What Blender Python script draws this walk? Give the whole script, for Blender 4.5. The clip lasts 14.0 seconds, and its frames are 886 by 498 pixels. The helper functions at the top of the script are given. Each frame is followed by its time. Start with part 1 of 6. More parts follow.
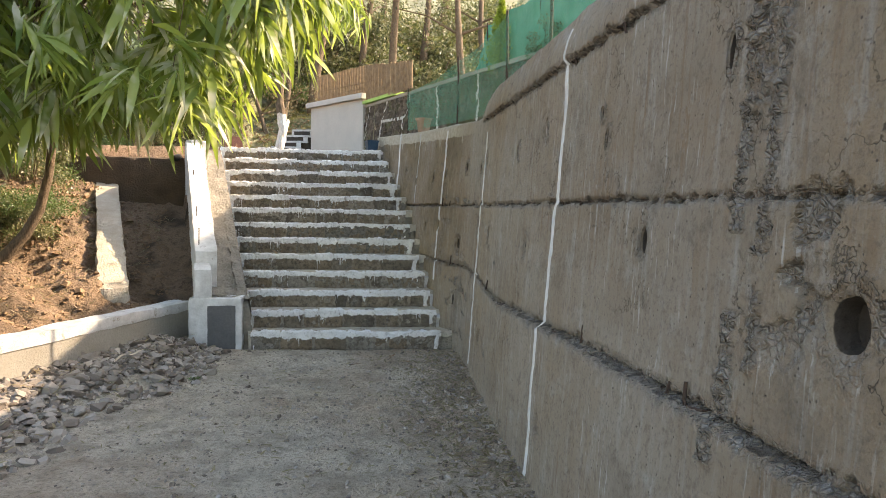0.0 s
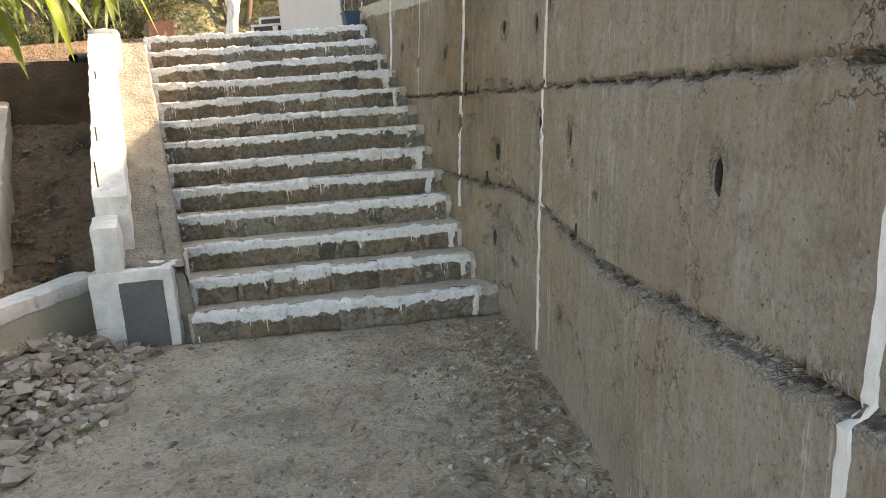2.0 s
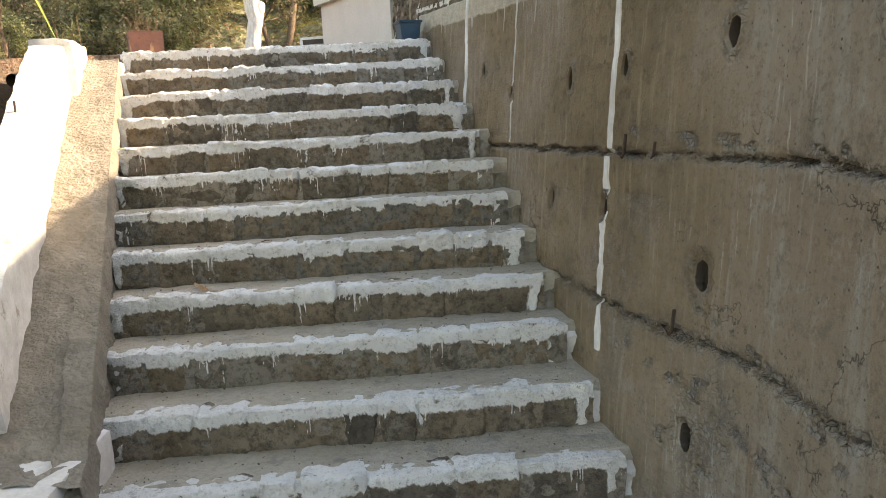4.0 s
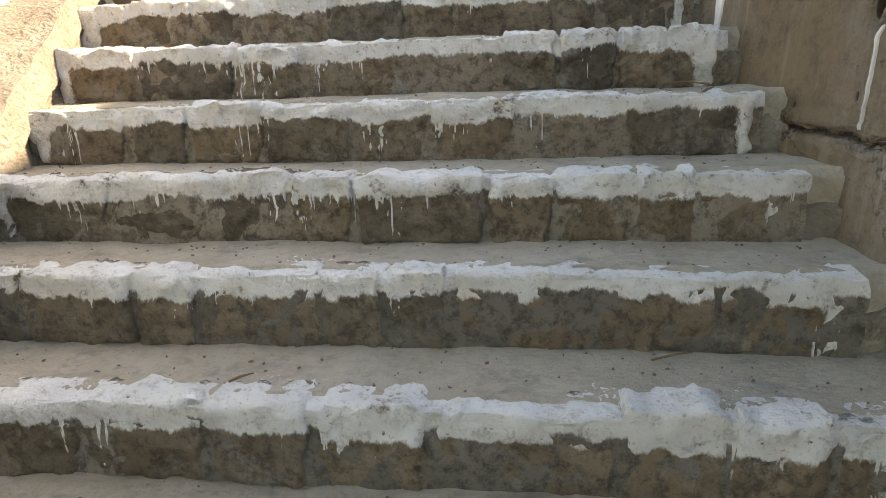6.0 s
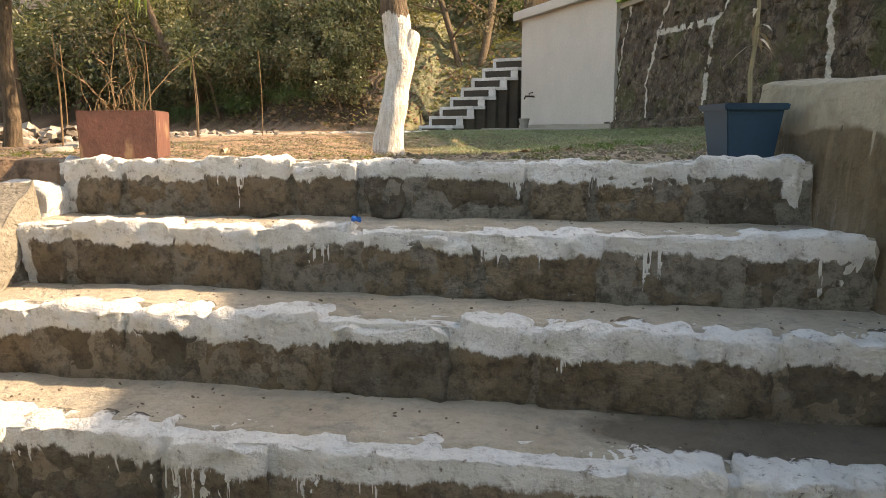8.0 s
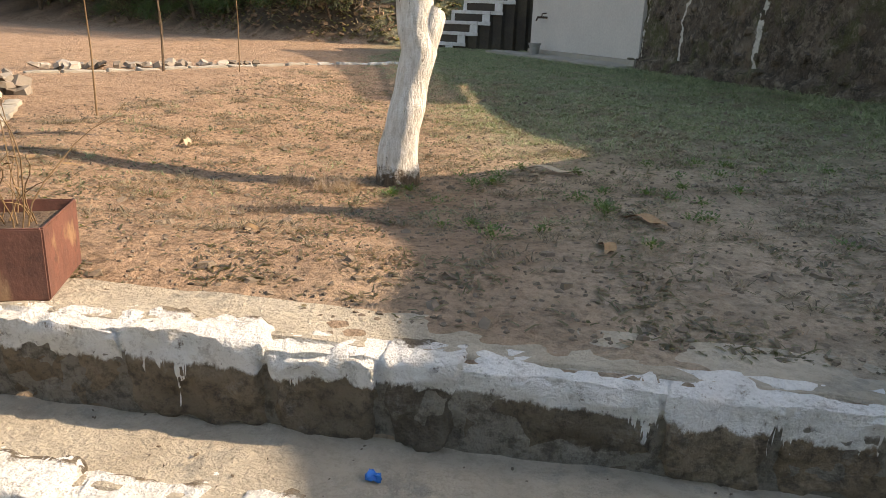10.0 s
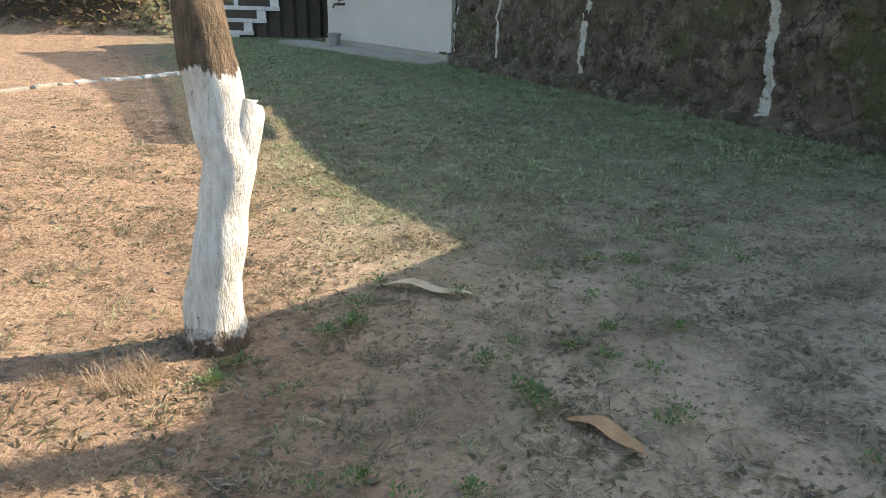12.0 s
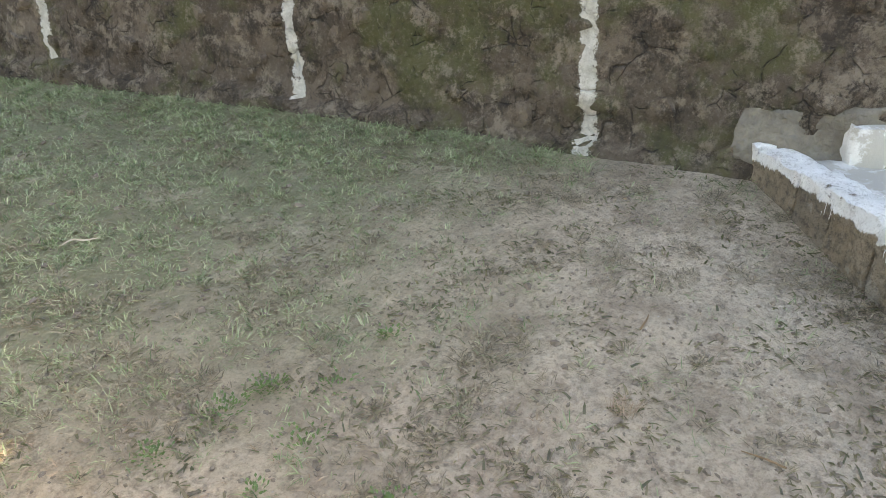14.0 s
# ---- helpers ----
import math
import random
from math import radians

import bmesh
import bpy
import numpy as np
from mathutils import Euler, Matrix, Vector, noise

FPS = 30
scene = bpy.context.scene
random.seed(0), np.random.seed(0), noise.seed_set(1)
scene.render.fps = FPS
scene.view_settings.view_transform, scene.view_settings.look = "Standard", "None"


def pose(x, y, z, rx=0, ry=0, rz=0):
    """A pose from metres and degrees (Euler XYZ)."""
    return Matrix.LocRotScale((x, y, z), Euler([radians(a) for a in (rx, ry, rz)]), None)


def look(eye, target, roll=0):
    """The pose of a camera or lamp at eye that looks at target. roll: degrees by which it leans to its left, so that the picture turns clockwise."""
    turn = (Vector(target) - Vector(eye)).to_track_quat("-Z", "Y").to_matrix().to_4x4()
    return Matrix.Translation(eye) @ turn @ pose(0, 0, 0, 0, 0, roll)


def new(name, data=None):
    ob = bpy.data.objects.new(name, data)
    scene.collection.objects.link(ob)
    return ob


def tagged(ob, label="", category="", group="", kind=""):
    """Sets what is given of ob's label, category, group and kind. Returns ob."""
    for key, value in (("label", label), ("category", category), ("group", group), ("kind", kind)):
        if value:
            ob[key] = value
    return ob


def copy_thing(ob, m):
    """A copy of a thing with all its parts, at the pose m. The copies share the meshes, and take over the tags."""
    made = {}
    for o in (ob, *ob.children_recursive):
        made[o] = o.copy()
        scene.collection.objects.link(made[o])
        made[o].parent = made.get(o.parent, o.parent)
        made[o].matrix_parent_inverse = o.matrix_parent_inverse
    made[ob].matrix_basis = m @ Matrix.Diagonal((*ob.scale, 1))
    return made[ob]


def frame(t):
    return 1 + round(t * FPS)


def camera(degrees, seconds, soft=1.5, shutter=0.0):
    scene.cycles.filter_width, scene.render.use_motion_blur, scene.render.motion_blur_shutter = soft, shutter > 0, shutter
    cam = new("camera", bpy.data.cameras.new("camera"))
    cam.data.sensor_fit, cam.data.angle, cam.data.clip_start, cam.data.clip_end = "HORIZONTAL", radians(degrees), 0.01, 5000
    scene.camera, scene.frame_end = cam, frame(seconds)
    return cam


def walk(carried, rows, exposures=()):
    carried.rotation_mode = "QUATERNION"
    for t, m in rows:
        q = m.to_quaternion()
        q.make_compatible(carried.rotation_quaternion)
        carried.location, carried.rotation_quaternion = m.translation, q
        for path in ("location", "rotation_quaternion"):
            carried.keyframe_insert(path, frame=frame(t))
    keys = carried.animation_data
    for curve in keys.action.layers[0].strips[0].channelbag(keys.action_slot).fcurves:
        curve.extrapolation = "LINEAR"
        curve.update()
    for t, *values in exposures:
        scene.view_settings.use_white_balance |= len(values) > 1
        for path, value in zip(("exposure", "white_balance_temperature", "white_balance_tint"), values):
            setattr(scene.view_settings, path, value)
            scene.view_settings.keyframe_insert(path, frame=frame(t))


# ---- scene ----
cam = camera(63.1, 14.0, soft=0.9)

PATH = [
    (0, (-0.921, 0.542, 1.479), (-0.663, 2.521, 1.348), 1.0),
    (0.5, (-0.936, 1.161, 1.518), (-0.673, 3.13, 1.291), -0.8),
    (1, (-0.891, 1.827, 1.549), (-0.809, 3.811, 1.311), -0.3),
    (1.5, (-0.884, 2.502, 1.508), (-0.705, 4.457, 1.128), -3.4),
    (2, (-0.816, 3.143, 1.482), (-0.569, 5.08, 1.05), -3.8),
    (2.5, (-0.842, 3.738, 1.508), (-0.717, 5.686, 1.068), -1.2),
    (3, (-0.854, 4.344, 1.561), (-0.693, 6.29, 1.127), -0.9),
    (3.5, (-0.812, 4.991, 1.618), (-0.676, 6.956, 1.268), -2.9),
    (3.7, (-0.819, 5.217, 1.615), (-0.68, 7.182, 1.269), -2.9),
    (5.8, (-0.84, 7.775, 1.67), (-0.906, 9.688, 1.089), -1.4),
    (6, (-0.857, 8.003, 1.704), (-1.121, 9.903, 1.137), -2.2),
    (6.5, (-0.927, 8.367, 1.917), (-1.331, 10.26, 1.411), -1.2),
    (7, (-0.969, 8.63, 2.051), (-1.319, 10.58, 1.777), -1.0),
    (7.5, (-1.006, 8.907, 2.198), (-1.349, 10.858, 1.92), -0.9),
    (8, (-1.08, 9.179, 2.304), (-1.438, 11.119, 1.974), -0.3),
    (8.5, (-1.102, 9.421, 2.433), (-1.558, 11.34, 2.098), -0.7),
    (9, (-1.205, 9.634, 2.566), (-1.689, 11.54, 2.206), -1.1),
    (9.2, (-1.253, 9.732, 2.622), (-1.68, 11.641, 2.202), 0.0),
    (11.3, (-1.668, 10.823, 3.041), (-1.891, 12.676, 2.321), 1.8),
    (11.5, (-1.694, 10.922, 3.075), (-1.788, 12.788, 2.361), 1.1),
    (11.6, (-1.705, 10.985, 3.095), (-1.654, 12.847, 2.365), 2.5),
    (12, (-1.699, 11.152, 3.163), (-1.464, 13.011, 2.463), 1.3),
    (12.5, (-1.72, 11.357, 3.282), (-1.384, 13.183, 2.539), 2.7),
    (13, (-1.812, 11.587, 3.427), (-1.273, 13.41, 2.805), 2.1),
    (13.5, (-1.716, 11.853, 3.413), (-0.717, 13.448, 2.735), 1.9),
    (14, (-1.579, 12.062, 3.476), (-0.261, 13.274, 2.584), 1.0),
]
EXPOSURES = [(0.0, 2.42, 8150, 13), (1.0, 2.35, 8350, 12), (2.0, 2.7, 8750, 14), (3.7, 2.64, 8950, 14), (6.0, 2.7, 9150, 15), (6.5, 2.4, 9150, 15), (7.5, 2.2, 9300, 14), (9.0, 1.71, 8900, 13), (11.5, 1.56, 7300, 9), (12.0, 2.0, 7200, 7), (12.5, 2.07, 7000, 6), (13.0, 2.4, 7700, 10), (13.5, 2.96, 8500, 14), (14.0, 3.3, 9100, 16)]
walk(cam, [(t, look(eye, target, roll)) for t, eye, target, roll in PATH], EXPOSURES)


# ---- world, sun, exposure ----
SUN_DIR = Vector((0.80, 0.18, 0.56)).normalized()
world = bpy.data.worlds.new("world")
scene.world = world
world.use_nodes = True
_wn = world.node_tree
_sky = _wn.nodes.new("ShaderNodeTexSky")
_sky.sky_type = "NISHITA"
_sky.sun_disc = False
_sky.sun_elevation = math.asin(SUN_DIR.z)
_sky.sun_rotation = math.atan2(SUN_DIR.x, SUN_DIR.y)
_wn.links.new(_sky.outputs[0], _wn.nodes["Background"].inputs[0])
_wn.nodes["Background"].inputs[1].default_value = 0.15
_sl = bpy.data.lights.new("sun", "SUN")
_sl.energy, _sl.angle, _sl.color = 3.25, radians(0.5), (1.0, 0.885, 0.76)
sun = new("sun", _sl)
sun.rotation_euler = (-SUN_DIR).to_track_quat("-Z", "Y").to_euler()


# ---- materials ----
class Nodes:
    """A short way to write node trees."""

    def __init__(self, name):
        self.m = bpy.data.materials.new(name)
        self.m.use_nodes = True
        self.t = self.m.node_tree
        self.bsdf = self.t.nodes["Principled BSDF"]
        self.pos = self.t.nodes.new("ShaderNodeNewGeometry").outputs["Position"]

    def put(self, socket, value):
        if isinstance(value, bpy.types.NodeSocket):
            self.t.links.new(value, socket)
        elif isinstance(value, tuple) and len(value) == 3 and socket.type == "RGBA":
            socket.default_value = (*value, 1)
        else:
            socket.default_value = value

    def noise(self, scale, detail=4, rough=0.6, vec=None, dist=0.0):
        n = self.t.nodes.new("ShaderNodeTexNoise")
        self.put(n.inputs["Vector"], vec if vec is not None else self.pos)
        n.inputs["Scale"].default_value, n.inputs["Detail"].default_value = scale, detail
        n.inputs["Roughness"].default_value, n.inputs["Distortion"].default_value = rough, dist
        return n.outputs["Fac"]

    def voronoi(self, scale, vec=None, feature="F1"):
        n = self.t.nodes.new("ShaderNodeTexVoronoi")
        n.feature = feature
        self.put(n.inputs["Vector"], vec if vec is not None else self.pos)
        n.inputs["Scale"].default_value = scale
        return n.outputs["Distance"]

    def stretch(self, x, y, z):
        n = self.t.nodes.new("ShaderNodeMapping")
        self.put(n.inputs["Vector"], self.pos)
        n.inputs["Scale"].default_value = (x, y, z)
        return n.outputs[0]

    def ramp(self, fac, lo, hi):
        n = self.t.nodes.new("ShaderNodeMapRange")
        self.put(n.inputs["Value"], fac)
        n.inputs["From Min"].default_value, n.inputs["From Max"].default_value = lo, hi
        return n.outputs[0]

    def math(self, op, a, b=0.0):
        n = self.t.nodes.new("ShaderNodeMath")
        n.operation = op
        self.put(n.inputs[0], a)
        self.put(n.inputs[1], b)
        return n.outputs[0]

    def mix(self, fac, a, b, blend="MIX"):
        n = self.t.nodes.new("ShaderNodeMix")
        n.data_type, n.blend_type = "RGBA", blend
        self.put(n.inputs[0], fac)
        self.put(n.inputs[6], a)
        self.put(n.inputs[7], b)
        return n.outputs[2]

    def attr(self, name):
        n = self.t.nodes.new("ShaderNodeAttribute")
        n.attribute_name = name
        return n.outputs["Fac"]

    def rand(self):
        return self.t.nodes.new("ShaderNodeObjectInfo").outputs["Random"]

    def island(self):
        return self.t.nodes.new("ShaderNodeNewGeometry").outputs["Random Per Island"]

    def xyz(self):
        n = self.t.nodes.new("ShaderNodeSeparateXYZ")
        self.put(n.inputs[0], self.pos)
        return n.outputs

    def done(self, color, rough=0.9, bump=None, strength=0.4, depth=0.02, **more):
        self.put(self.bsdf.inputs["Base Color"], color)
        self.put(self.bsdf.inputs["Roughness"], rough)
        self.bsdf.inputs["Specular IOR Level"].default_value = more.get("spec", 0.3)
        self.bsdf.inputs["Metallic"].default_value = more.get("metal", 0.0)
        if bump is not None:
            n = self.t.nodes.new("ShaderNodeBump")
            n.inputs["Strength"].default_value, n.inputs["Distance"].default_value = strength, depth
            self.put(n.inputs["Height"], bump)
            self.put(self.bsdf.inputs["Normal"], n.outputs[0])
        return self.m


def plain(name, a, b, scale=6.0, fine=60.0, rough=0.85, strength=0.4, depth=0.01, **more):
    """A surface of two colours that mix at two scales."""
    k = Nodes(name)
    big, small = k.noise(scale), k.noise(fine, 5)
    col = k.mix(k.ramp(big, 0.3, 0.7), a, b)
    col = k.mix(k.math("MULTIPLY", k.ramp(small, 0.35, 0.75), 0.35), col, tuple(0.55 * v for v in a))
    return k.done(col, rough, small, strength, depth, **more)


def make_wall_concrete():
    k = Nodes("board_cast_concrete")
    big = k.noise(0.9, 5)
    fine = k.noise(45, 6, 0.7)
    streak = k.noise(3.0, 5, 0.65, k.stretch(6, 6, 0.45))
    boards = k.noise(1.0, 2, 0.5, k.stretch(0.3, 0.3, 9))
    c = k.mix(k.ramp(big, 0.35, 0.68), (0.340, 0.288, 0.228), (0.285, 0.218, 0.152))
    c = k.mix(k.math("MULTIPLY", k.ramp(k.noise(0.5, 3, 0.5, k.stretch(1.5, 1.5, 0.5)), 0.5, 0.62), 0.55), c, (0.30, 0.215, 0.13))
    c = k.mix(k.math("MULTIPLY", k.ramp(streak, 0.52, 0.68), 0.6), c, (0.40, 0.375, 0.33))
    thin = k.noise(2.0, 3, 0.6, k.stretch(26, 26, 0.8))
    c = k.mix(k.math("MULTIPLY", k.math("MULTIPLY", k.ramp(thin, 0.60, 0.66), k.ramp(k.noise(1.5, 3), 0.47, 0.58)), 0.8), c, (0.52, 0.49, 0.44))
    rust = k.noise(2.0, 3, 0.6, k.stretch(11, 11, 0.35))
    c = k.mix(k.math("MULTIPLY", k.math("MULTIPLY", k.ramp(rust, 0.54, 0.66), k.ramp(k.noise(0.8, 2), 0.45, 0.58)), 0.6), c, (0.235, 0.15, 0.085))
    c = k.mix(k.math("MULTIPLY", k.ramp(boards, 0.45, 0.7), 0.25), c, (0.27, 0.215, 0.15))
    c = k.mix(k.math("MULTIPLY", k.ramp(k.noise(2.2, 7, 0.75), 0.52, 0.72), 0.6), c, (0.165, 0.135, 0.10))
    c = k.mix(k.math("MULTIPLY", k.ramp(k.noise(9, 8, 0.8), 0.52, 0.64), 0.6), c, (0.155, 0.125, 0.095))
    c = k.mix(k.math("MULTIPLY", k.ramp(k.noise(6, 8, 0.8), 0.55, 0.66), 0.5), c, (0.42, 0.39, 0.34))
    c = k.mix(k.math("MULTIPLY", k.ramp(fine, 0.52, 0.68), 0.6), c, (0.14, 0.115, 0.088))
    c = k.mix(k.ramp(k.voronoi(26), 0.13, 0.06), c, (0.11, 0.088, 0.066))
    # pale slurry run down from the top of the far stretch, over brown staining
    x, y, z = k.xyz()
    beyond = k.ramp(y, 7.5, 8.2)
    brown = k.mix(k.ramp(k.noise(1.6, 5), 0.35, 0.65), (0.27, 0.195, 0.115), (0.17, 0.128, 0.078))
    brown = k.mix(k.math("MULTIPLY", k.ramp(k.noise(16, 8, 0.8), 0.48, 0.62), 0.65), brown, (0.10, 0.075, 0.045))
    brown = k.mix(k.math("MULTIPLY", k.ramp(k.noise(2.5, 4, 0.6, k.stretch(9, 9, 0.5)), 0.56, 0.68), 0.5), brown, (0.38, 0.31, 0.21))
    c = k.mix(k.math("MULTIPLY", beyond, k.ramp(k.noise(1.1, 4), 0.30, 0.55)), c, brown)
    run = k.math("ADD", 0.13, k.math("MULTIPLY", k.math("SUBTRACT", k.noise(3, 5), 0.5), 0.10))
    run = k.math("ADD", run, k.math("MULTIPLY", k.ramp(k.noise(1.0, 2, 0.5, k.stretch(14, 14, 1.0)), 0.62, 0.75), 0.16))
    c = k.mix(k.math("MULTIPLY", beyond, k.ramp(k.math("SUBTRACT", run, k.attr("cap")), -0.004, 0.008)), c, k.mix(k.ramp(k.noise(20, 5), 0.4, 0.65), (0.46, 0.41, 0.32), (0.36, 0.31, 0.235)))
    # shade inside holes and crevices, painted into the colour
    c = k.mix(k.math("MULTIPLY", k.ramp(k.attr("pit_shade"), 0.42, 0.66), 0.94), c, (0.045, 0.036, 0.028))
    # broken, grey aggregate where the lifts meet: pebbles, with the shade of the voids painted between them
    broken = k.math("MULTIPLY", k.attr("broken"), k.ramp(k.noise(12, 5, 0.7), 0.36, 0.52))
    pebble = k.ramp(k.voronoi(46, None, "DISTANCE_TO_EDGE"), 0.02, 0.16)
    void = k.math("MULTIPLY", broken, k.ramp(k.voronoi(46, None, "DISTANCE_TO_EDGE"), 0.10, 0.02))
    c = k.mix(k.math("MULTIPLY", broken, 0.8), c, k.mix(k.ramp(k.noise(30, 5), 0.35, 0.65), (0.25, 0.215, 0.172), (0.45, 0.42, 0.38)))
    c = k.mix(k.math("MULTIPLY", void, 0.5), c, (0.08, 0.064, 0.048))
    # hairline cracks
    hair = k.math("ABSOLUTE", k.math("SUBTRACT", k.noise(1.7, 6, 0.6), 0.5))
    hair = k.math("MULTIPLY", k.ramp(hair, 0.0035, 0.001), k.ramp(k.noise(0.9, 2), 0.50, 0.56))
    c = k.mix(k.math("MULTIPLY", hair, 0.7), c, (0.07, 0.055, 0.04))
    bump = k.math("ADD", fine, k.math("MULTIPLY", k.noise(14, 5, 0.7), k.math("ADD", 0.6, k.math("MULTIPLY", k.attr("broken"), 2.0))))
    bump = k.math("ADD", bump, k.math("MULTIPLY", k.math("MULTIPLY", pebble, broken), 1.6))
    bump = k.math("SUBTRACT", bump, k.math("MULTIPLY", hair, 0.5))
    return k.done(c, 0.92, bump, 1.0, 0.026)


def make_painted_stone(name, stone_a, stone_b, band=0.070, wet=None):
    """Stone or cement with lime wash along the top edge, running down in drips."""
    k = Nodes(name)
    low = k.attr("below")
    drips = k.ramp(k.noise(1.0, 2, 0.5, k.stretch(85, 85, 0.8)), 0.56, 0.64)
    gate = k.ramp(k.noise(6.5, 3, 0.6, k.stretch(1, 1, 0.08)), 0.55, 0.68)
    edge = k.math("ADD", band, k.math("MULTIPLY", k.math("SUBTRACT", k.noise(14, 7, 0.72, k.stretch(1, 1, 0.45)), 0.5), 0.085 if band > 0.05 else 0.03))
    edge = k.math("ADD", edge, k.math("MULTIPLY", k.math("SUBTRACT", k.noise(3.2, 2), 0.5), 0.05 if band > 0.05 else 0.01))
    edge = k.math("ADD", edge, k.math("MULTIPLY", k.math("SUBTRACT", k.rand(), 0.5), 0.0 if wet else 0.022))
    edge = k.math("ADD", edge, k.math("MULTIPLY", k.math("MULTIPLY", drips, gate), 0.13))
    cover = k.ramp(k.math("SUBTRACT", edge, low), -0.002, 0.006)
    worn = k.math("MULTIPLY", k.ramp(k.noise(36, 7, 0.78), 0.68, 0.60), k.ramp(k.noise(9, 6, 0.72), 0.70, 0.62))
    cover = k.math("MULTIPLY", cover, worn)
    body = k.mix(k.ramp(k.noise(5, 4), 0.35, 0.65), stone_a, stone_b)
    body = k.mix(k.math("MULTIPLY", k.rand(), 0.0 if wet else 0.6), body, (0.27, 0.19, 0.115))
    body = k.mix(k.math("MULTIPLY", k.ramp(k.rand(), 0.45, 0.0), 0.0 if wet else 0.55), body, (0.085, 0.075, 0.06))
    body = k.mix(k.math("MULTIPLY", k.ramp(k.noise(6, 7, 0.72), 0.56, 0.62), 0.6), body, (0.33, 0.305, 0.26))
    body = k.mix(k.math("MULTIPLY", k.ramp(k.noise(30, 8, 0.8), 0.47, 0.60), 0.2 if wet else 0.7), body, (0.065, 0.052, 0.040))
    wash = k.mix(k.ramp(k.noise(9, 5), 0.35, 0.7), (0.90, 0.885, 0.85), (0.76, 0.745, 0.705))
    wash = k.mix(k.math("MULTIPLY", k.ramp(k.noise(24, 8, 0.8), 0.53, 0.62), 0.6), wash, (0.46, 0.43, 0.38))
    wash = k.mix(k.math("MULTIPLY", k.ramp(k.noise(70, 6, 0.75), 0.57, 0.66), 0.5), wash, (0.36, 0.33, 0.29))
    bump = k.math("ADD", k.noise(55, 6, 0.75), k.math("MULTIPLY", k.noise(16, 6, 0.7), 2.0))
    col = k.mix(cover, body, wash)
    if wet:
        # a spill that has soaked in
        x, y, z = k.xyz()
        far = k.math("ADD", k.math("POWER", k.math("MULTIPLY", k.math("SUBTRACT", x, wet[0]), 2.1), 2.0), k.math("POWER", k.math("MULTIPLY", k.math("SUBTRACT", y, wet[1]), 6.0), 2.0))
        far = k.math("ADD", far, k.math("MULTIPLY", k.math("SUBTRACT", k.noise(9, 4), 0.5), 1.2))
        level = k.ramp(k.math("ABSOLUTE", k.math("SUBTRACT", z, wet[2])), 0.05, 0.03)
        col = k.mix(k.math("MULTIPLY", k.ramp(far, 1.0, 0.6), k.math("MULTIPLY", level, 0.75)), col, (0.085, 0.066, 0.045))
    return k.done(col, 0.9, bump, 1.0, 0.024)


def make_whitewash(name, wear=0.62, under=(0.30, 0.26, 0.21), scale=5.0):
    k = Nodes(name)
    wash = k.mix(k.ramp(k.noise(7, 6, 0.7), 0.35, 0.65), (0.62, 0.605, 0.575), (0.43, 0.415, 0.385))
    worn = k.ramp(k.noise(scale, 7, 0.75), wear, wear + 0.06)
    c = k.mix(worn, wash, under)
    c = k.mix(k.math("MULTIPLY", k.ramp(k.noise(60, 4), 0.55, 0.8), 0.4), c, (0.4, 0.38, 0.34))
    return k.done(c, 0.88, k.noise(40, 5, 0.7), 0.5, 0.010)


def make_ground():
    k = Nodes("bare_earth")
    x, y, z = k.xyz()
    big, mid, fine = k.noise(0.55, 5), k.noise(3.5, 6, 0.65), k.noise(38, 6, 0.72)
    dust = k.mix(k.ramp(big, 0.35, 0.65), (0.58, 0.49, 0.365), (0.65, 0.575, 0.455))
    dust = k.mix(k.math("MULTIPLY", k.ramp(mid, 0.48, 0.66), 0.6), dust, (0.24, 0.20, 0.15))
    dust = k.mix(k.math("MULTIPLY", k.ramp(fine, 0.50, 0.66), 0.6), dust, (0.16, 0.13, 0.10))
    dust = k.mix(k.math("MULTIPLY", k.ramp(k.noise(1.3, 6, 0.72), 0.51, 0.61), 0.5), dust, (0.30, 0.25, 0.185))
    dust = k.mix(k.math("MULTIPLY", k.ramp(k.noise(11, 7, 0.75), 0.55, 0.62), 0.55), dust, (0.20, 0.16, 0.12))
    dust = k.mix(k.math("MULTIPLY", k.ramp(k.noise(90, 4, 0.7), 0.52, 0.66), 0.55), dust, (0.15, 0.12, 0.09))
    dust = k.mix(k.ramp(k.voronoi(24), 0.12, 0.05), dust, (0.50, 0.47, 0.42))
    warm = k.mix(k.ramp(mid, 0.35, 0.68), (0.50, 0.335, 0.22), (0.35, 0.225, 0.145))
    warm = k.mix(k.math("MULTIPLY", k.ramp(k.noise(12, 7, 0.75), 0.52, 0.62), 0.7), warm, (0.16, 0.10, 0.062))
    warm = k.mix(k.math("MULTIPLY", k.ramp(fine, 0.48, 0.66), 0.7), warm, (0.10, 0.066, 0.042))
    # leaf litter brown, darkened further to stand for tree shade
    litter = k.mix(k.ramp(mid, 0.35, 0.65), (0.055, 0.040, 0.027), (0.11, 0.078, 0.048))
    c = k.mix(k.attr("soil"), dust, warm)
    c = k.mix(k.attr("litter"), c, litter)
    green = k.mix(k.ramp(mid, 0.4, 0.65), (0.15, 0.165, 0.085), (0.27, 0.24, 0.155))
    c = k.mix(k.math("MULTIPLY", k.attr("turf"), k.ramp(mid, 0.25, 0.5)), c, green)
    bump = k.math("ADD", fine, k.math("ADD", k.math("MULTIPLY", mid, 1.4), k.math("MULTIPLY", k.noise(13, 7, 0.75), 1.2)))
    return k.done(c, 0.95, bump, 1.0, 0.045)


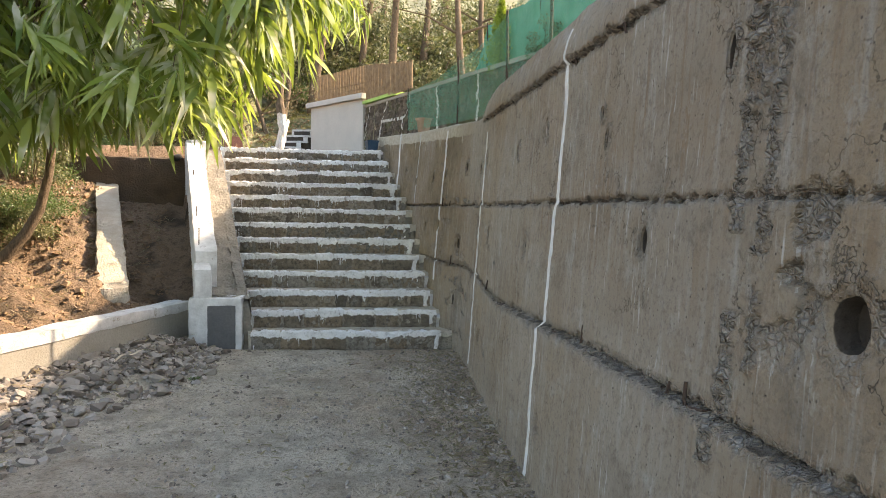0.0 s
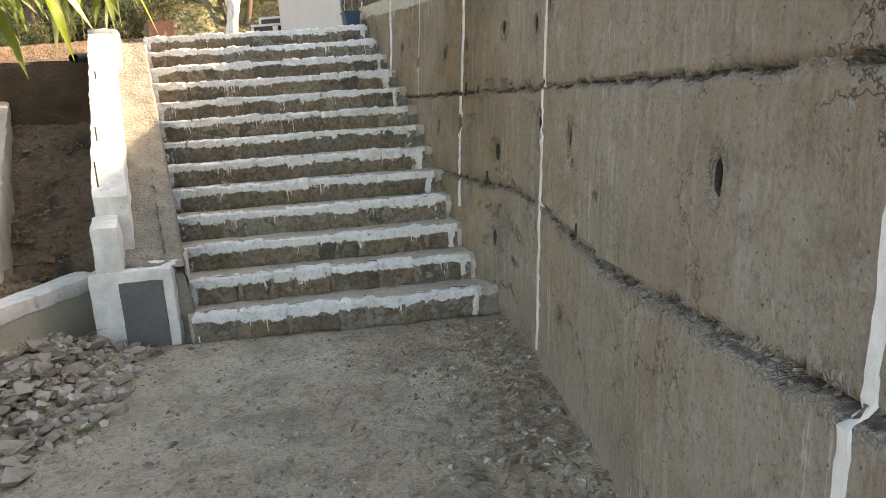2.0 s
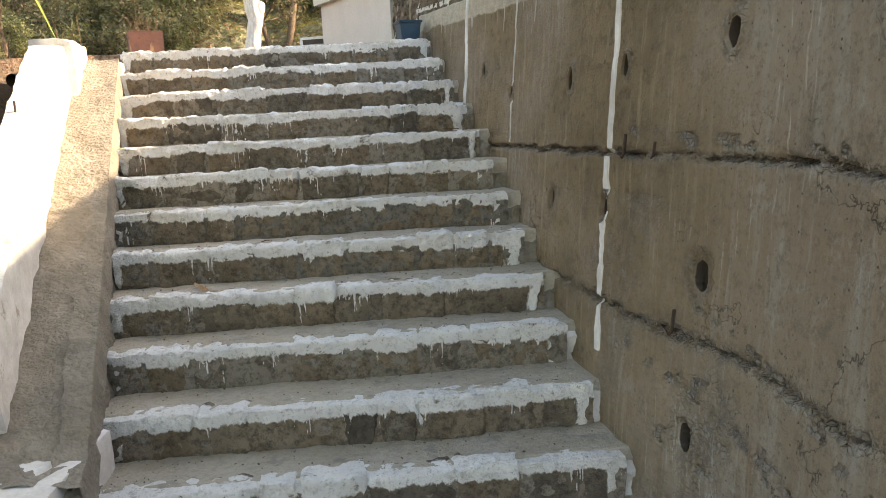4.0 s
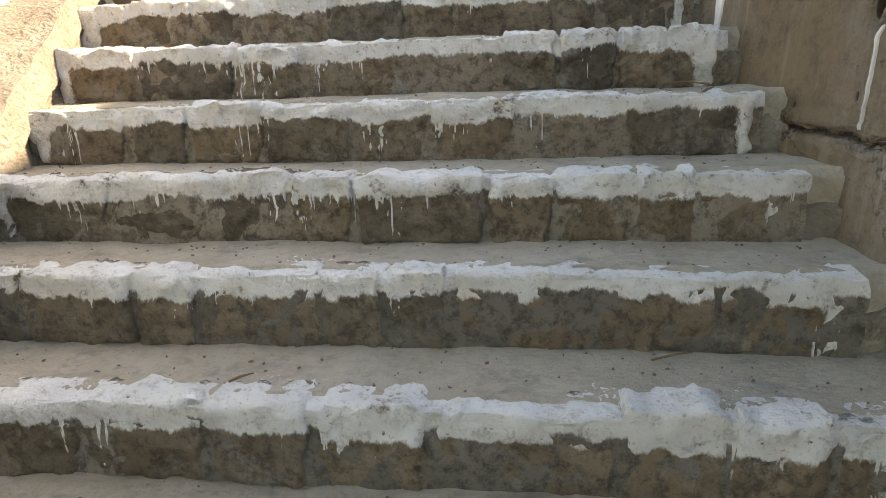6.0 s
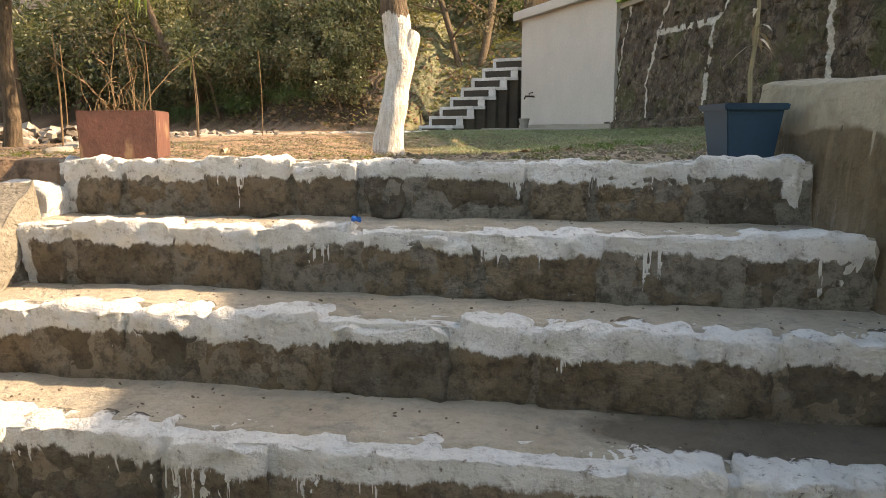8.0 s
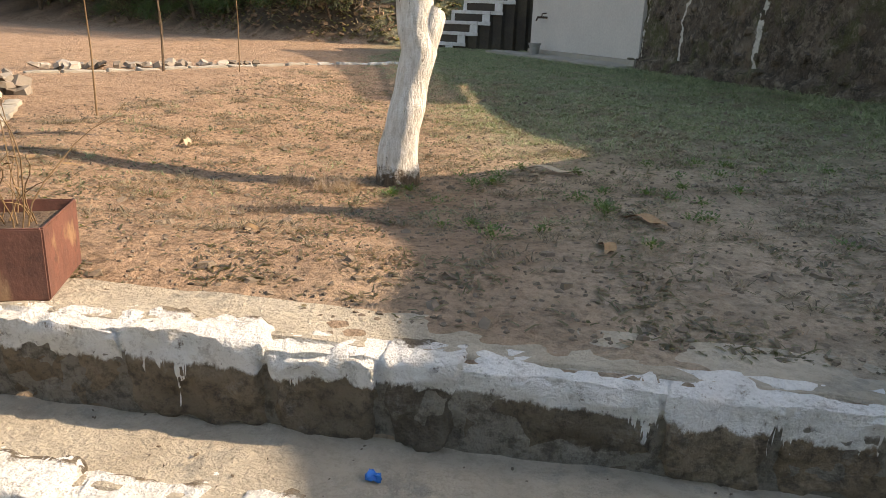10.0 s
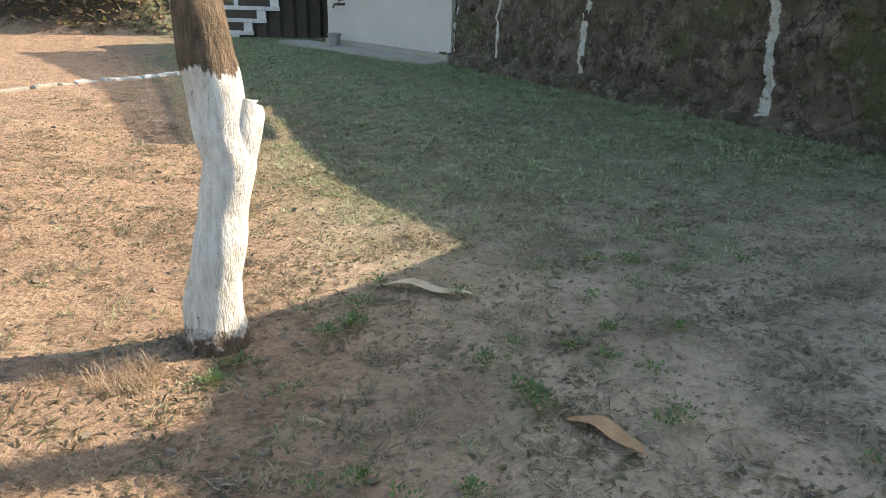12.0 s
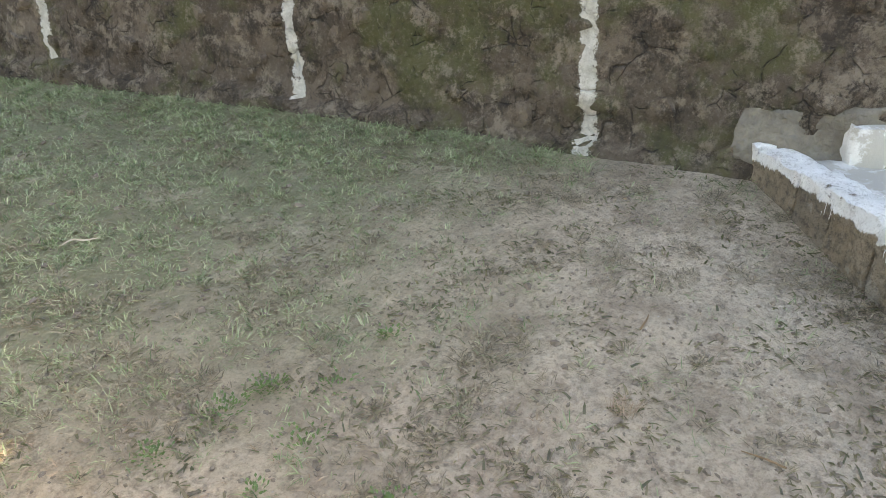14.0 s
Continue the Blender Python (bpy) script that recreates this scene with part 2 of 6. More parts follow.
def make_net(name, wire):
    k = Nodes(name)
    n = k.t.nodes.new("ShaderNodeSeparateXYZ")
    tc = k.t.nodes.new("ShaderNodeTexCoord")
    k.put(n.inputs[0], tc.outputs["UV"])
    a = k.math("ADD", n.outputs[0], n.outputs[1])
    b = k.math("SUBTRACT", n.outputs[0], n.outputs[1])
    wires = [k.math("LESS_THAN", k.math("PINGPONG", v, 0.016), wire) for v in (a, b)]
    solid = k.math("MAXIMUM", *wires)
    col = k.mix(k.ramp(k.noise(3), 0.35, 0.65), (0.05, 0.22, 0.13), (0.09, 0.30, 0.19))
    k.done(col, 0.6)
    tr = k.t.nodes.new("ShaderNodeBsdfTransparent")
    ms = k.t.nodes.new("ShaderNodeMixShader")
    k.put(ms.inputs[0], solid)
    k.put(ms.inputs[1], tr.outputs[0])
    k.put(ms.inputs[2], k.bsdf.outputs[0])
    k.put(k.t.nodes["Material Output"].inputs[0], ms.outputs[0])
    return k.m


def make_leaf(name, a, b, c=None, glow=(0.30, 0.42, 0.05), through_light=0.35, patch=2.5):
    k = Nodes(name)
    col = k.mix(k.island(), a, b)
    if c:
        col = k.mix(k.ramp(k.noise(patch, 3), 0.53, 0.64), col, c)
    k.done(col, 0.42, spec=0.5)
    tl = k.t.nodes.new("ShaderNodeBsdfTranslucent")
    k.put(tl.inputs[0], k.mix(0.5, col, glow))
    ms = k.t.nodes.new("ShaderNodeMixShader")
    ms.inputs[0].default_value = through_light
    k.put(ms.inputs[1], k.bsdf.outputs[0])
    k.put(ms.inputs[2], tl.outputs[0])
    k.put(k.t.nodes["Material Output"].inputs[0], ms.outputs[0])
    return k.m


def make_tree_bark(name, lime_top=None):
    k = Nodes(name)
    x, y, z = k.xyz()
    ridge = k.noise(6, 5, 0.7, k.stretch(9, 9, 2.2))
    c = k.mix(k.ramp(ridge, 0.35, 0.65), (0.07, 0.050, 0.033), (0.18, 0.125, 0.08))
    if lime_top:
        edge = k.math("ADD", lime_top, k.math("MULTIPLY", k.math("SUBTRACT", k.noise(9, 4, 0.6, k.stretch(3, 3, 1)), 0.5), 0.14))
        on = k.ramp(k.math("SUBTRACT", edge, z), -0.004, 0.006)
        on = k.math("MULTIPLY", on, k.ramp(k.noise(30, 6, 0.75, k.stretch(1, 1, 0.4)), 0.70, 0.62))
        foot = k.ramp(k.math("ADD", z, k.math("MULTIPLY", k.noise(20, 6, 0.75), -0.30)), 1.985, 2.035)
        on = k.math("MULTIPLY", on, foot)
        wash = k.mix(k.ramp(ridge, 0.35, 0.6), (0.56, 0.50, 0.42), (0.78, 0.74, 0.68))
        c = k.mix(on, c, wash)
    return k.done(c, 0.9, k.math("ADD", ridge, k.math("MULTIPLY", k.noise(26, 6, 0.75), 0.8)), 0.9, 0.024)


def make_rubble(name, piece, painted=False):
    k = Nodes(name)
    c = k.mix(k.rand() if piece else k.ramp(k.noise(2.2, 4), 0.35, 0.65), (0.09, 0.068, 0.049), (0.19, 0.144, 0.104))
    c = k.mix(k.math("MULTIPLY", k.ramp(k.noise(5.5, 8, 0.8), 0.48, 0.57), 0.85), c, (0.05, 0.038, 0.028))
    c = k.mix(k.math("MULTIPLY", k.ramp(k.noise(1.6, 5, 0.7), 0.50, 0.60), 0.7), c, (0.105, 0.11, 0.04))
    c = k.mix(k.math("MULTIPLY", k.ramp(k.noise(7, 8, 0.8), 0.52, 0.61), 0.75), c, (0.31, 0.25, 0.19))
    c = k.mix(k.math("MULTIPLY", k.ramp(k.noise(50, 5, 0.7), 0.52, 0.7), 0.5), c, (0.24, 0.20, 0.16))
    if not piece:
        bent = k.t.nodes.new("ShaderNodeVectorMath")
        k.put(bent.inputs[0], k.pos)
        wob = k.t.nodes.new("ShaderNodeTexNoise")
        wob.inputs["Scale"].default_value = 6
        k.put(wob.inputs["Vector"], k.pos)
        sc = k.t.nodes.new("ShaderNodeVectorMath")
        sc.operation = "SCALE"
        sc.inputs["Scale"].default_value = 0.12
        k.put(sc.inputs[0], wob.outputs["Color"])
        k.put(bent.inputs[1], sc.outputs[0])
        edge = k.voronoi(4.2, bent.outputs[0], "DISTANCE_TO_EDGE")
        crack = k.math("MULTIPLY", k.ramp(edge, 0.024, 0.004), k.ramp(k.noise(4.5, 6, 0.75), 0.50, 0.57))
        small = k.math("MULTIPLY", k.ramp(k.voronoi(11, bent.outputs[0], "DISTANCE_TO_EDGE"), 0.05, 0.015), k.ramp(k.noise(3.6, 6, 0.75), 0.53, 0.60))
        crack = k.math("MAXIMUM", crack, small)
        c = k.mix(k.math("MULTIPLY", crack, 0.6), c, (0.022, 0.017, 0.013))
        bump = k.math("SUBTRACT", k.math("ADD", k.noise(16, 8, 0.78), k.math("MULTIPLY", k.noise(60, 5, 0.7), 0.4)), k.math("MULTIPLY", crack, 0.9))
    else:
        bump = k.noise(24, 6, 0.72)
    if painted:
        # lime wash that has flaked at its edges and over the hollows
        flake = k.math("ADD", k.math("MULTIPLY", k.noise(26, 8, 0.78), 2.2), k.math("MULTIPLY", k.noise(5, 3), 0.4))
        on = k.ramp(k.math("ADD", k.attr("edge"), flake), 1.97, 1.85)
        wash = k.mix(k.ramp(k.noise(20, 6, 0.7), 0.4, 0.66), (0.74, 0.70, 0.62), (0.50, 0.46, 0.38))
        c = k.mix(on, c, wash)
    return k.done(c, 0.95, bump, 1.0, 0.06)


M_WALL = make_wall_concrete()
M_STEP = make_painted_stone("limewashed_step_stone", (0.16, 0.13, 0.095), (0.33, 0.275, 0.205), 0.062)
M_STEP_MORTAR = make_painted_stone("limewashed_step_mortar", (0.40, 0.37, 0.315), (0.27, 0.245, 0.20), 0.062)
M_TREAD = make_painted_stone("dusty_cement_tread", (0.50, 0.43, 0.33), (0.58, 0.515, 0.41), 0.010, (-0.62, 10.64, 1.70))
M_MORTAR = plain("rough_mortar", (0.19, 0.165, 0.13), (0.31, 0.275, 0.22), 6, 40, 0.95, 1.0, 0.035)
M_PALECEM = plain("pale_cement", (0.47, 0.41, 0.33), (0.36, 0.30, 0.225), 5, 45, 0.95, 0.9, 0.02)
M_SKIRT = plain("damp_smeared_mortar", (0.10, 0.084, 0.064), (0.22, 0.195, 0.155), 4, 30, 0.95, 1.0, 0.035)
# dark brown, with the shade on this wall put into its colour
M_EARTHWALL = plain("shaded_earth_wall", (0.085, 0.058, 0.038), (0.14, 0.098, 0.062), 4, 40, 0.95, 1.0, 0.03)
M_CEMENT = plain("dusty_cement", (0.34, 0.31, 0.26), (0.28, 0.25, 0.20), 3, 45, 0.95, 0.6, 0.015)
M_DARKCEM = plain("dark_wet_cement", (0.085, 0.085, 0.085), (0.12, 0.115, 0.11), 5, 50, 0.8)
M_WHITE = make_whitewash("worn_lime_wash", 0.575, (0.33, 0.30, 0.25), 8)
M_WHITE_CLEAN = make_whitewash("fresh_lime_wash", 0.64, (0.36, 0.34, 0.30), 9)
M_LANDING = make_whitewash("thin_lime_wash_on_cement", 0.47, (0.34, 0.32, 0.28), 4)
M_LINE = make_whitewash("lime_wash_line", 0.66, (0.30, 0.24, 0.18), 14)
M_OLD_LINE = make_rubble("flaking_white_line", False, True)
M_GROUND = make_ground()
M_NET = make_net("green_wire_net", 0.0034)
M_CLOTH = make_net("green_shade_cloth", 0.0134)
M_RUBBLE = make_rubble("weathered_rubble_stone", True)
M_RUBBLE_FACE = make_rubble("eroded_mortar_on_rubble", False)
M_RUBBLE_BED = plain("dark_wall_joint", (0.05, 0.042, 0.034), (0.085, 0.07, 0.05), 2, 30, 0.95, 0.8, 0.02)
M_HOUSE = plain("cream_plaster", (0.51, 0.475, 0.425), (0.43, 0.40, 0.36), 1.2, 40, 0.9, 0.2, 0.004)
M_BAMBOO = plain("dry_bamboo", (0.31, 0.20, 0.10), (0.15, 0.088, 0.045), 9, 70, 0.6)
M_RUST = Nodes("rusted_tin")
_c = M_RUST.mix(M_RUST.ramp(M_RUST.noise(8, 5, 0.7), 0.35, 0.65), (0.165, 0.068, 0.048), (0.095, 0.042, 0.032))
_c = M_RUST.mix(M_RUST.math("MULTIPLY", M_RUST.ramp(M_RUST.noise(5, 3, 0.6, M_RUST.stretch(2, 2, 0.8)), 0.60, 0.66), 0.55), _c, (0.34, 0.22, 0.12))
_c = M_RUST.mix(M_RUST.math("MULTIPLY", M_RUST.ramp(M_RUST.noise(30, 7, 0.75), 0.54, 0.66), 0.7), _c, (0.06, 0.03, 0.022))
M_RUST = M_RUST.done(_c, 0.75, M_RUST.noise(18, 6, 0.7), 0.5, 0.008, spec=0.4)
M_BLUE = plain("blue_plastic", (0.007, 0.034, 0.062), (0.011, 0.048, 0.085), 5, 80, 0.45, 0.1, 0.002, spec=0.5)
M_BARK = make_tree_bark("brown_bark")
M_BARK_WHITE = make_tree_bark("limewashed_bark", 2.92)
M_PEBBLE = Nodes("broken_stone")
_c = M_PEBBLE.mix(M_PEBBLE.island(), (0.11, 0.085, 0.062), (0.42, 0.37, 0.31))
M_PEBBLE = M_PEBBLE.done(M_PEBBLE.mix(M_PEBBLE.math("MULTIPLY", M_PEBBLE.noise(30, 5), 0.5), _c, (0.13, 0.10, 0.08)), 0.95, M_PEBBLE.noise(60, 4), 0.5, 0.006)
M_REBAR = plain("rusty_rebar", (0.045, 0.03, 0.022), (0.075, 0.045, 0.03), 20, 90, 0.8)
# pale third tone: dust, and silvery sky glints put into the colour
M_LEAF_LONG = make_leaf("long_dusty_glinting_leaf", (0.045, 0.09, 0.022), (0.28, 0.34, 0.09), (0.52, 0.50, 0.38), (0.46, 0.56, 0.07), 0.5)
M_LEAF = make_leaf("bush_leaf", (0.016, 0.028, 0.011), (0.23, 0.225, 0.10), (0.28, 0.23, 0.125), (0.12, 0.16, 0.035))
M_LEAF_GREEN = make_leaf("fresh_green_leaf", (0.035, 0.075, 0.018), (0.10, 0.15, 0.045), None, (0.12, 0.20, 0.03))
M_CLOD = plain("dry_clod", (0.20, 0.155, 0.115), (0.12, 0.093, 0.068), 30, 90)
M_BANKCLOD = plain("bank_clod", (0.30, 0.19, 0.11), (0.16, 0.10, 0.06), 14, 70)
M_LITTER = make_leaf("dry_litter", (0.30, 0.22, 0.14), (0.14, 0.09, 0.055))
M_CRUMB = make_leaf("dark_leaf_crumb", (0.035, 0.027, 0.019), (0.17, 0.125, 0.08))
M_DRYLEAF = plain("brown_dry_leaf", (0.24, 0.13, 0.06), (0.33, 0.22, 0.12), 25, 90, 0.7)
M_PALELEAF = plain("pale_dry_leaf", (0.44, 0.36, 0.25), (0.33, 0.26, 0.17), 25, 90, 0.7)
M_LEAF_DRY = make_leaf("dry_yellow_leaf", (0.07, 0.055, 0.03), (0.30, 0.235, 0.125), None, (0.20, 0.17, 0.06))
M_GRASS = make_leaf("dull_turf", (0.10, 0.165, 0.055), (0.47, 0.47, 0.28), (0.055, 0.085, 0.028), (0.22, 0.28, 0.08), 0.3, 13)
M_STRAW = make_leaf("dry_straw", (0.47, 0.355, 0.255), (0.22, 0.14, 0.085), None, (0.42, 0.30, 0.12))
M_DEADGRASS = make_leaf("dead_grass_clump", (0.07, 0.056, 0.034), (0.40, 0.32, 0.21), None, (0.16, 0.13, 0.05))
M_WEED = make_leaf("small_weed_leaf", (0.035, 0.075, 0.02), (0.10, 0.16, 0.05))
M_DUFF = make_leaf("hill_leaf_litter", (0.07, 0.05, 0.032), (0.36, 0.25, 0.15))


# ---- mesh helpers ----
def mesh_of(name, verts, faces, material=None, attrs=None, smooth=False, uv=None, sharp=True):
    me = bpy.data.meshes.new(name)
    me.from_pydata([tuple(v) for v in verts], [], [tuple(f) for f in faces])
    for key, values in (attrs or {}).items():
        a = me.attributes.new(key, "FLOAT", "POINT")
        a.data.foreach_set("value", np.asarray(values, np.float32))
    if uv is not None:
        layer = me.uv_layers.new(name="UVMap")
        idx = np.zeros(len(me.loops), np.int32)
        me.loops.foreach_get("vertex_index", idx)
        layer.data.foreach_set("uv", np.asarray(uv, np.float32)[idx].ravel())
    if material:
        me.materials.append(material)
    if smooth:
        me.polygons.foreach_set("use_smooth", [True] * len(me.polygons))
        if sharp:
            me.set_sharp_from_angle(angle=radians(48))
    return me


def under(ob, parent):
    ob.parent = parent
    return ob


def add(name, me, parent=None, label="", category="", group="", kind=""):
    ob = new(name, me)
    if parent:
        ob.parent = parent
    return tagged(ob, label, category, group, kind)


def root(name, at, label, category, group="", kind=""):
    ob = new(name)
    ob.location = at
    ob.empty_display_size = 0.1
    return tagged(ob, label, category, group, kind)


def hung(name, me, parent, label=""):
    """A part whose mesh is in world metres, under a thing whose root stands elsewhere."""
    ob = new(name, me)
    ob.parent = parent
    ob.matrix_parent_inverse = Matrix.Translation(-Vector(parent.location))
    return tagged(ob, label)


def fbm(x, y, z, octaves=4):
    return noise.fractal(Vector((x, y, z)), 1.0, 2.0, octaves)


def grid_faces(rows, cols):
    i = np.arange(rows - 1)[:, None] * cols + np.arange(cols - 1)[None, :]
    return np.stack([i, i + 1, i + cols + 1, i + cols], -1).reshape(-1, 4).tolist()


def rough_block(corners, n=(4, 2, 3), amp=0.006, rnd=0.012, seed=0.0, freq=9.0):
    """A worn block between eight corners (bottom four, then top four, counter-clockwise): rounded edges, uneven faces.
    Returns verts and faces."""
    c = [Vector(p) for p in corners]
    verts, faces, index = [], [], {}

    def at(u, v, w):
        lo = (c[0] * (1 - u) + c[1] * u) * (1 - v) + (c[3] * (1 - u) + c[2] * u) * v
        hi = (c[4] * (1 - u) + c[5] * u) * (1 - v) + (c[7] * (1 - u) + c[6] * u) * v
        return lo * (1 - w) + hi * w

    centre = at(0.5, 0.5, 0.5)
    size = ((c[1] - c[0]).length, (c[3] - c[0]).length, (c[4] - c[0]).length)

    def vert(i, j, k):
        key = (i, j, k)
        if key not in index:
            u, v, w = i / n[0], j / n[1], k / n[2]
            p = at(u, v, w)
            ends = sum(t in (0.0, 1.0) for t in (u, v, w))
            if ends > 1:
                p = p + (centre - p).normalized() * rnd * (ends - 1)
            q = p * freq + Vector((seed, seed * 0.7, -seed))
            p = p + noise.noise_vector(q) * amp + noise.noise_vector(q * 2.7) * amp * 0.5
            index[key] = len(verts)
            verts.append(p)
        return index[key]

    def quad(a, b, d, e, flip):
        f = (vert(*a), vert(*b), vert(*d), vert(*e))
        faces.append(f[::-1] if flip else f)

    for i in range(n[0]):
        for j in range(n[1]):
            for k, flip in ((0, True), (n[2], False)):
                quad((i, j, k), (i + 1, j, k), (i + 1, j + 1, k), (i, j + 1, k), flip)
        for k in range(n[2]):
            for j, flip in ((0, False), (n[1], True)):
                quad((i, j, k), (i + 1, j, k), (i + 1, j, k + 1), (i, j, k + 1), flip)
    for j in range(n[1]):
        for k in range(n[2]):
            for i, flip in ((0, True), (n[0], False)):
                quad((i, j, k), (i, j + 1, k), (i, j + 1, k + 1), (i, j, k + 1), flip)
    return verts, faces


def slab(x0, x1, y0, y1, z0, z1):
    return [(x0, y0, z0), (x1, y0, z0), (x1, y1, z0), (x0, y1, z0), (x0, y0, z1), (x1, y0, z1), (x1, y1, z1), (x0, y1, z1)]


def beam(a, b, width, z0a, z1a, z0b, z1b):
    """Corners of a straight wall from a to b (plan), with its left side on the line and its width to the right."""
    d = Vector((b[0] - a[0], b[1] - a[1]))
    r = Vector((d.y, -d.x)).normalized() * width
    return [(a[0], a[1], z0a), (a[0] + r.x, a[1] + r.y, z0a), (b[0] + r.x, b[1] + r.y, z0b), (b[0], b[1], z0b),
            (a[0], a[1], z1a), (a[0] + r.x, a[1] + r.y, z1a), (b[0] + r.x, b[1] + r.y, z1b), (b[0], b[1], z1b)]


def tube(points, radii, sides=8, wob=0.0, seed=0.0, cap=True):
    """A tapered tube along points. Returns verts and faces."""
    verts, faces = [], []
    pts = [Vector(p) for p in points]
    for i, p in enumerate(pts):
        d = (pts[min(i + 1, len(pts) - 1)] - pts[max(i - 1, 0)]).normalized()
        side = d.cross(Vector((0.3, 1, 0.1))).normalized()
        up = d.cross(side)
        for s in range(sides):
            a = 2 * math.pi * s / sides
            q = p + (side * math.cos(a) + up * math.sin(a)) * radii[i]
            if wob:
                q = q + noise.noise_vector(q * 7 + Vector((seed, 0, 0))) * wob
            verts.append(q)
    for i in range(len(pts) - 1):
        for s in range(sides):
            a, b = i * sides + s, i * sides + (s + 1) % sides
            faces.append((a, b, b + sides, a + sides))
    if cap:
        faces.append(tuple(range(sides))[::-1])
        faces.append(tuple((len(pts) - 1) * sides + s for s in range(sides)))
    return verts, faces


def joined(pieces):
    verts, faces = [], []
    for v, f in pieces:
        n = len(verts)
        verts += v
        faces += [tuple(i + n for i in q) for q in f]
    return verts, faces


# ---- plan ----
RISE, RUN, STEPS = 0.17, 0.30, 13
TOP = RISE * STEPS


def step_y(k):
    return 7.72 + RUN * (k - 1)


def stair_left(y):
    return -1.87 - 0.253 * (y - 7.72)


def stair_right(y):
    return float(np.interp(y, (7.72, 8.02, 10.42, 10.72, 11.02, 11.32, 11.8), (0.0, -0.02, -0.29, -0.345, -0.39, -0.455, -0.56)))


def wall_x(y, z):
    """Face of the retaining wall in the yard: leans back, and turns where the stairs begin."""
    near = 0.095 + 0.026 * (y - 4.3) + 0.06 * z
    far = (-0.045 - 0.125 * (y - 8.46) if y < 9.9 else -0.225 - 0.27 * (y - 9.9)) + 0.09 * z
    t = sm((y - 7.45) / 0.75)
    return near * (1 - t) + far * t


def stone_wall_x(y):
    return 1.38 - 0.352 * (y - 13.85)


def kerb_x(y):
    return -2.58 + 0.417 * (y - 8.19)


def sm(t):
    t = min(max(t, 0.0), 1.0)
    return t * t * (3 - 2 * t)


def hill_foot(x):
    return 23.3 + 0.46 * max(-x - 5.4, 0.0) + 0.75 * sm((x + 4.5) / 0.3)


def ground_z(x, y):
    wob = 0.03 * fbm(x * 0.7, y * 0.7, 3.1) + 0.008 * fbm(x * 5, y * 5, 1.3) + 0.011 * max(0.0, fbm(x * 11, y * 11, 6.2, 3)) ** 1.0
    dip = 0.10 * sm((-0.7 - x) / 1.3) * sm((x + 4.0) / 1.4) * sm((y - 11.8) / 1.0) * sm((18.5 - y) / 3)
    lift = 0.13 * sm((x + 0.7) / 2.0) * sm((y - 12.2) / 1.0)
    terrace = TOP - 0.01 - dip + lift + 0.05 * sm((y - 14) / 5) + 0.5 * wob
    # hill behind the terrace
    d = y - hill_foot(x) + 0.8 * fbm(x * 0.2, y * 0.2, 7)
    hill = 0.0
    if d > 0:
        hill = 0.9 * min(d, 2.2) + 0.36 * max(d - 2.2, 0) + 0.5 * fbm(x * 0.35, y * 0.35, 2) * sm(d / 3)
        hill = min(hill, 60 + 0.05 * d)
    upper = terrace + hill
    if y > 11.36:
        if x > stone_wall_x(y) + 0.2 and y < 26:
            return max(3.82, upper)
        return upper
    # left of the yard and the stairs: earth slope up to the terrace
    if y < 8.3:
        d = -(x - (kerb_x(y) - 0.22)) * 0.92
    else:
        d = (x + 2.80) * -0.92 + (y - 8.19) * 0.385
        if x > -2.35 - 0.26 * (y - 7.8):
            d = -1.0
    if d > 0:
        rough = 0.14 * fbm(x * 2.2, y * 2.2, 5) + 0.09 * fbm(x * 6, y * 6, 5)
        far = 2.12 + 0.25 * fbm(x * 0.5, y * 0.5, 9) + 0.35 * max(d - 6, 0)
        ridge = -3.49 - 0.33 * (y - 8.75)
        if y > 8.3 and x > ridge:
            return 0.18 + 0.42 * (y - 8.3) + 0.6 * rough
        steep = sm((y - 8.4) / 1.2)
        z = 0.27 + (0.60 * steep * d + (1 - steep) * (0.5 * min(d, 0.7) + 0.1 * max(d - 0.7, 0))) + rough * sm(d / 0.5)
        if y > 8.3:
            z = min(z, 0.62 + 0.37 * (y - 8.75) + 0.55 * (ridge - x) + rough)
        return min(z, far)
    if x > wall_x(y, 2.2) + 0.2:
        return 3.82 if x > stone_wall_x(y) + 0.2 else 2.12
    if y > 7.74:
        return 0.567 * (y - 7.74) - 0.22
    heap = 0.10 * sm((stone_edge(y) - x) / 0.5) if y < 7.9 else 0.0
    return wob + heap - 0.012


def stone_edge(y):
    """Where the heap of broken stone ends on the yard."""
    return -2.05 - 0.20 * max(7.6 - y, 0) - 0.02 * max(7.6 - y, 0) ** 2 + 0.12 * math.sin(y * 3.1)


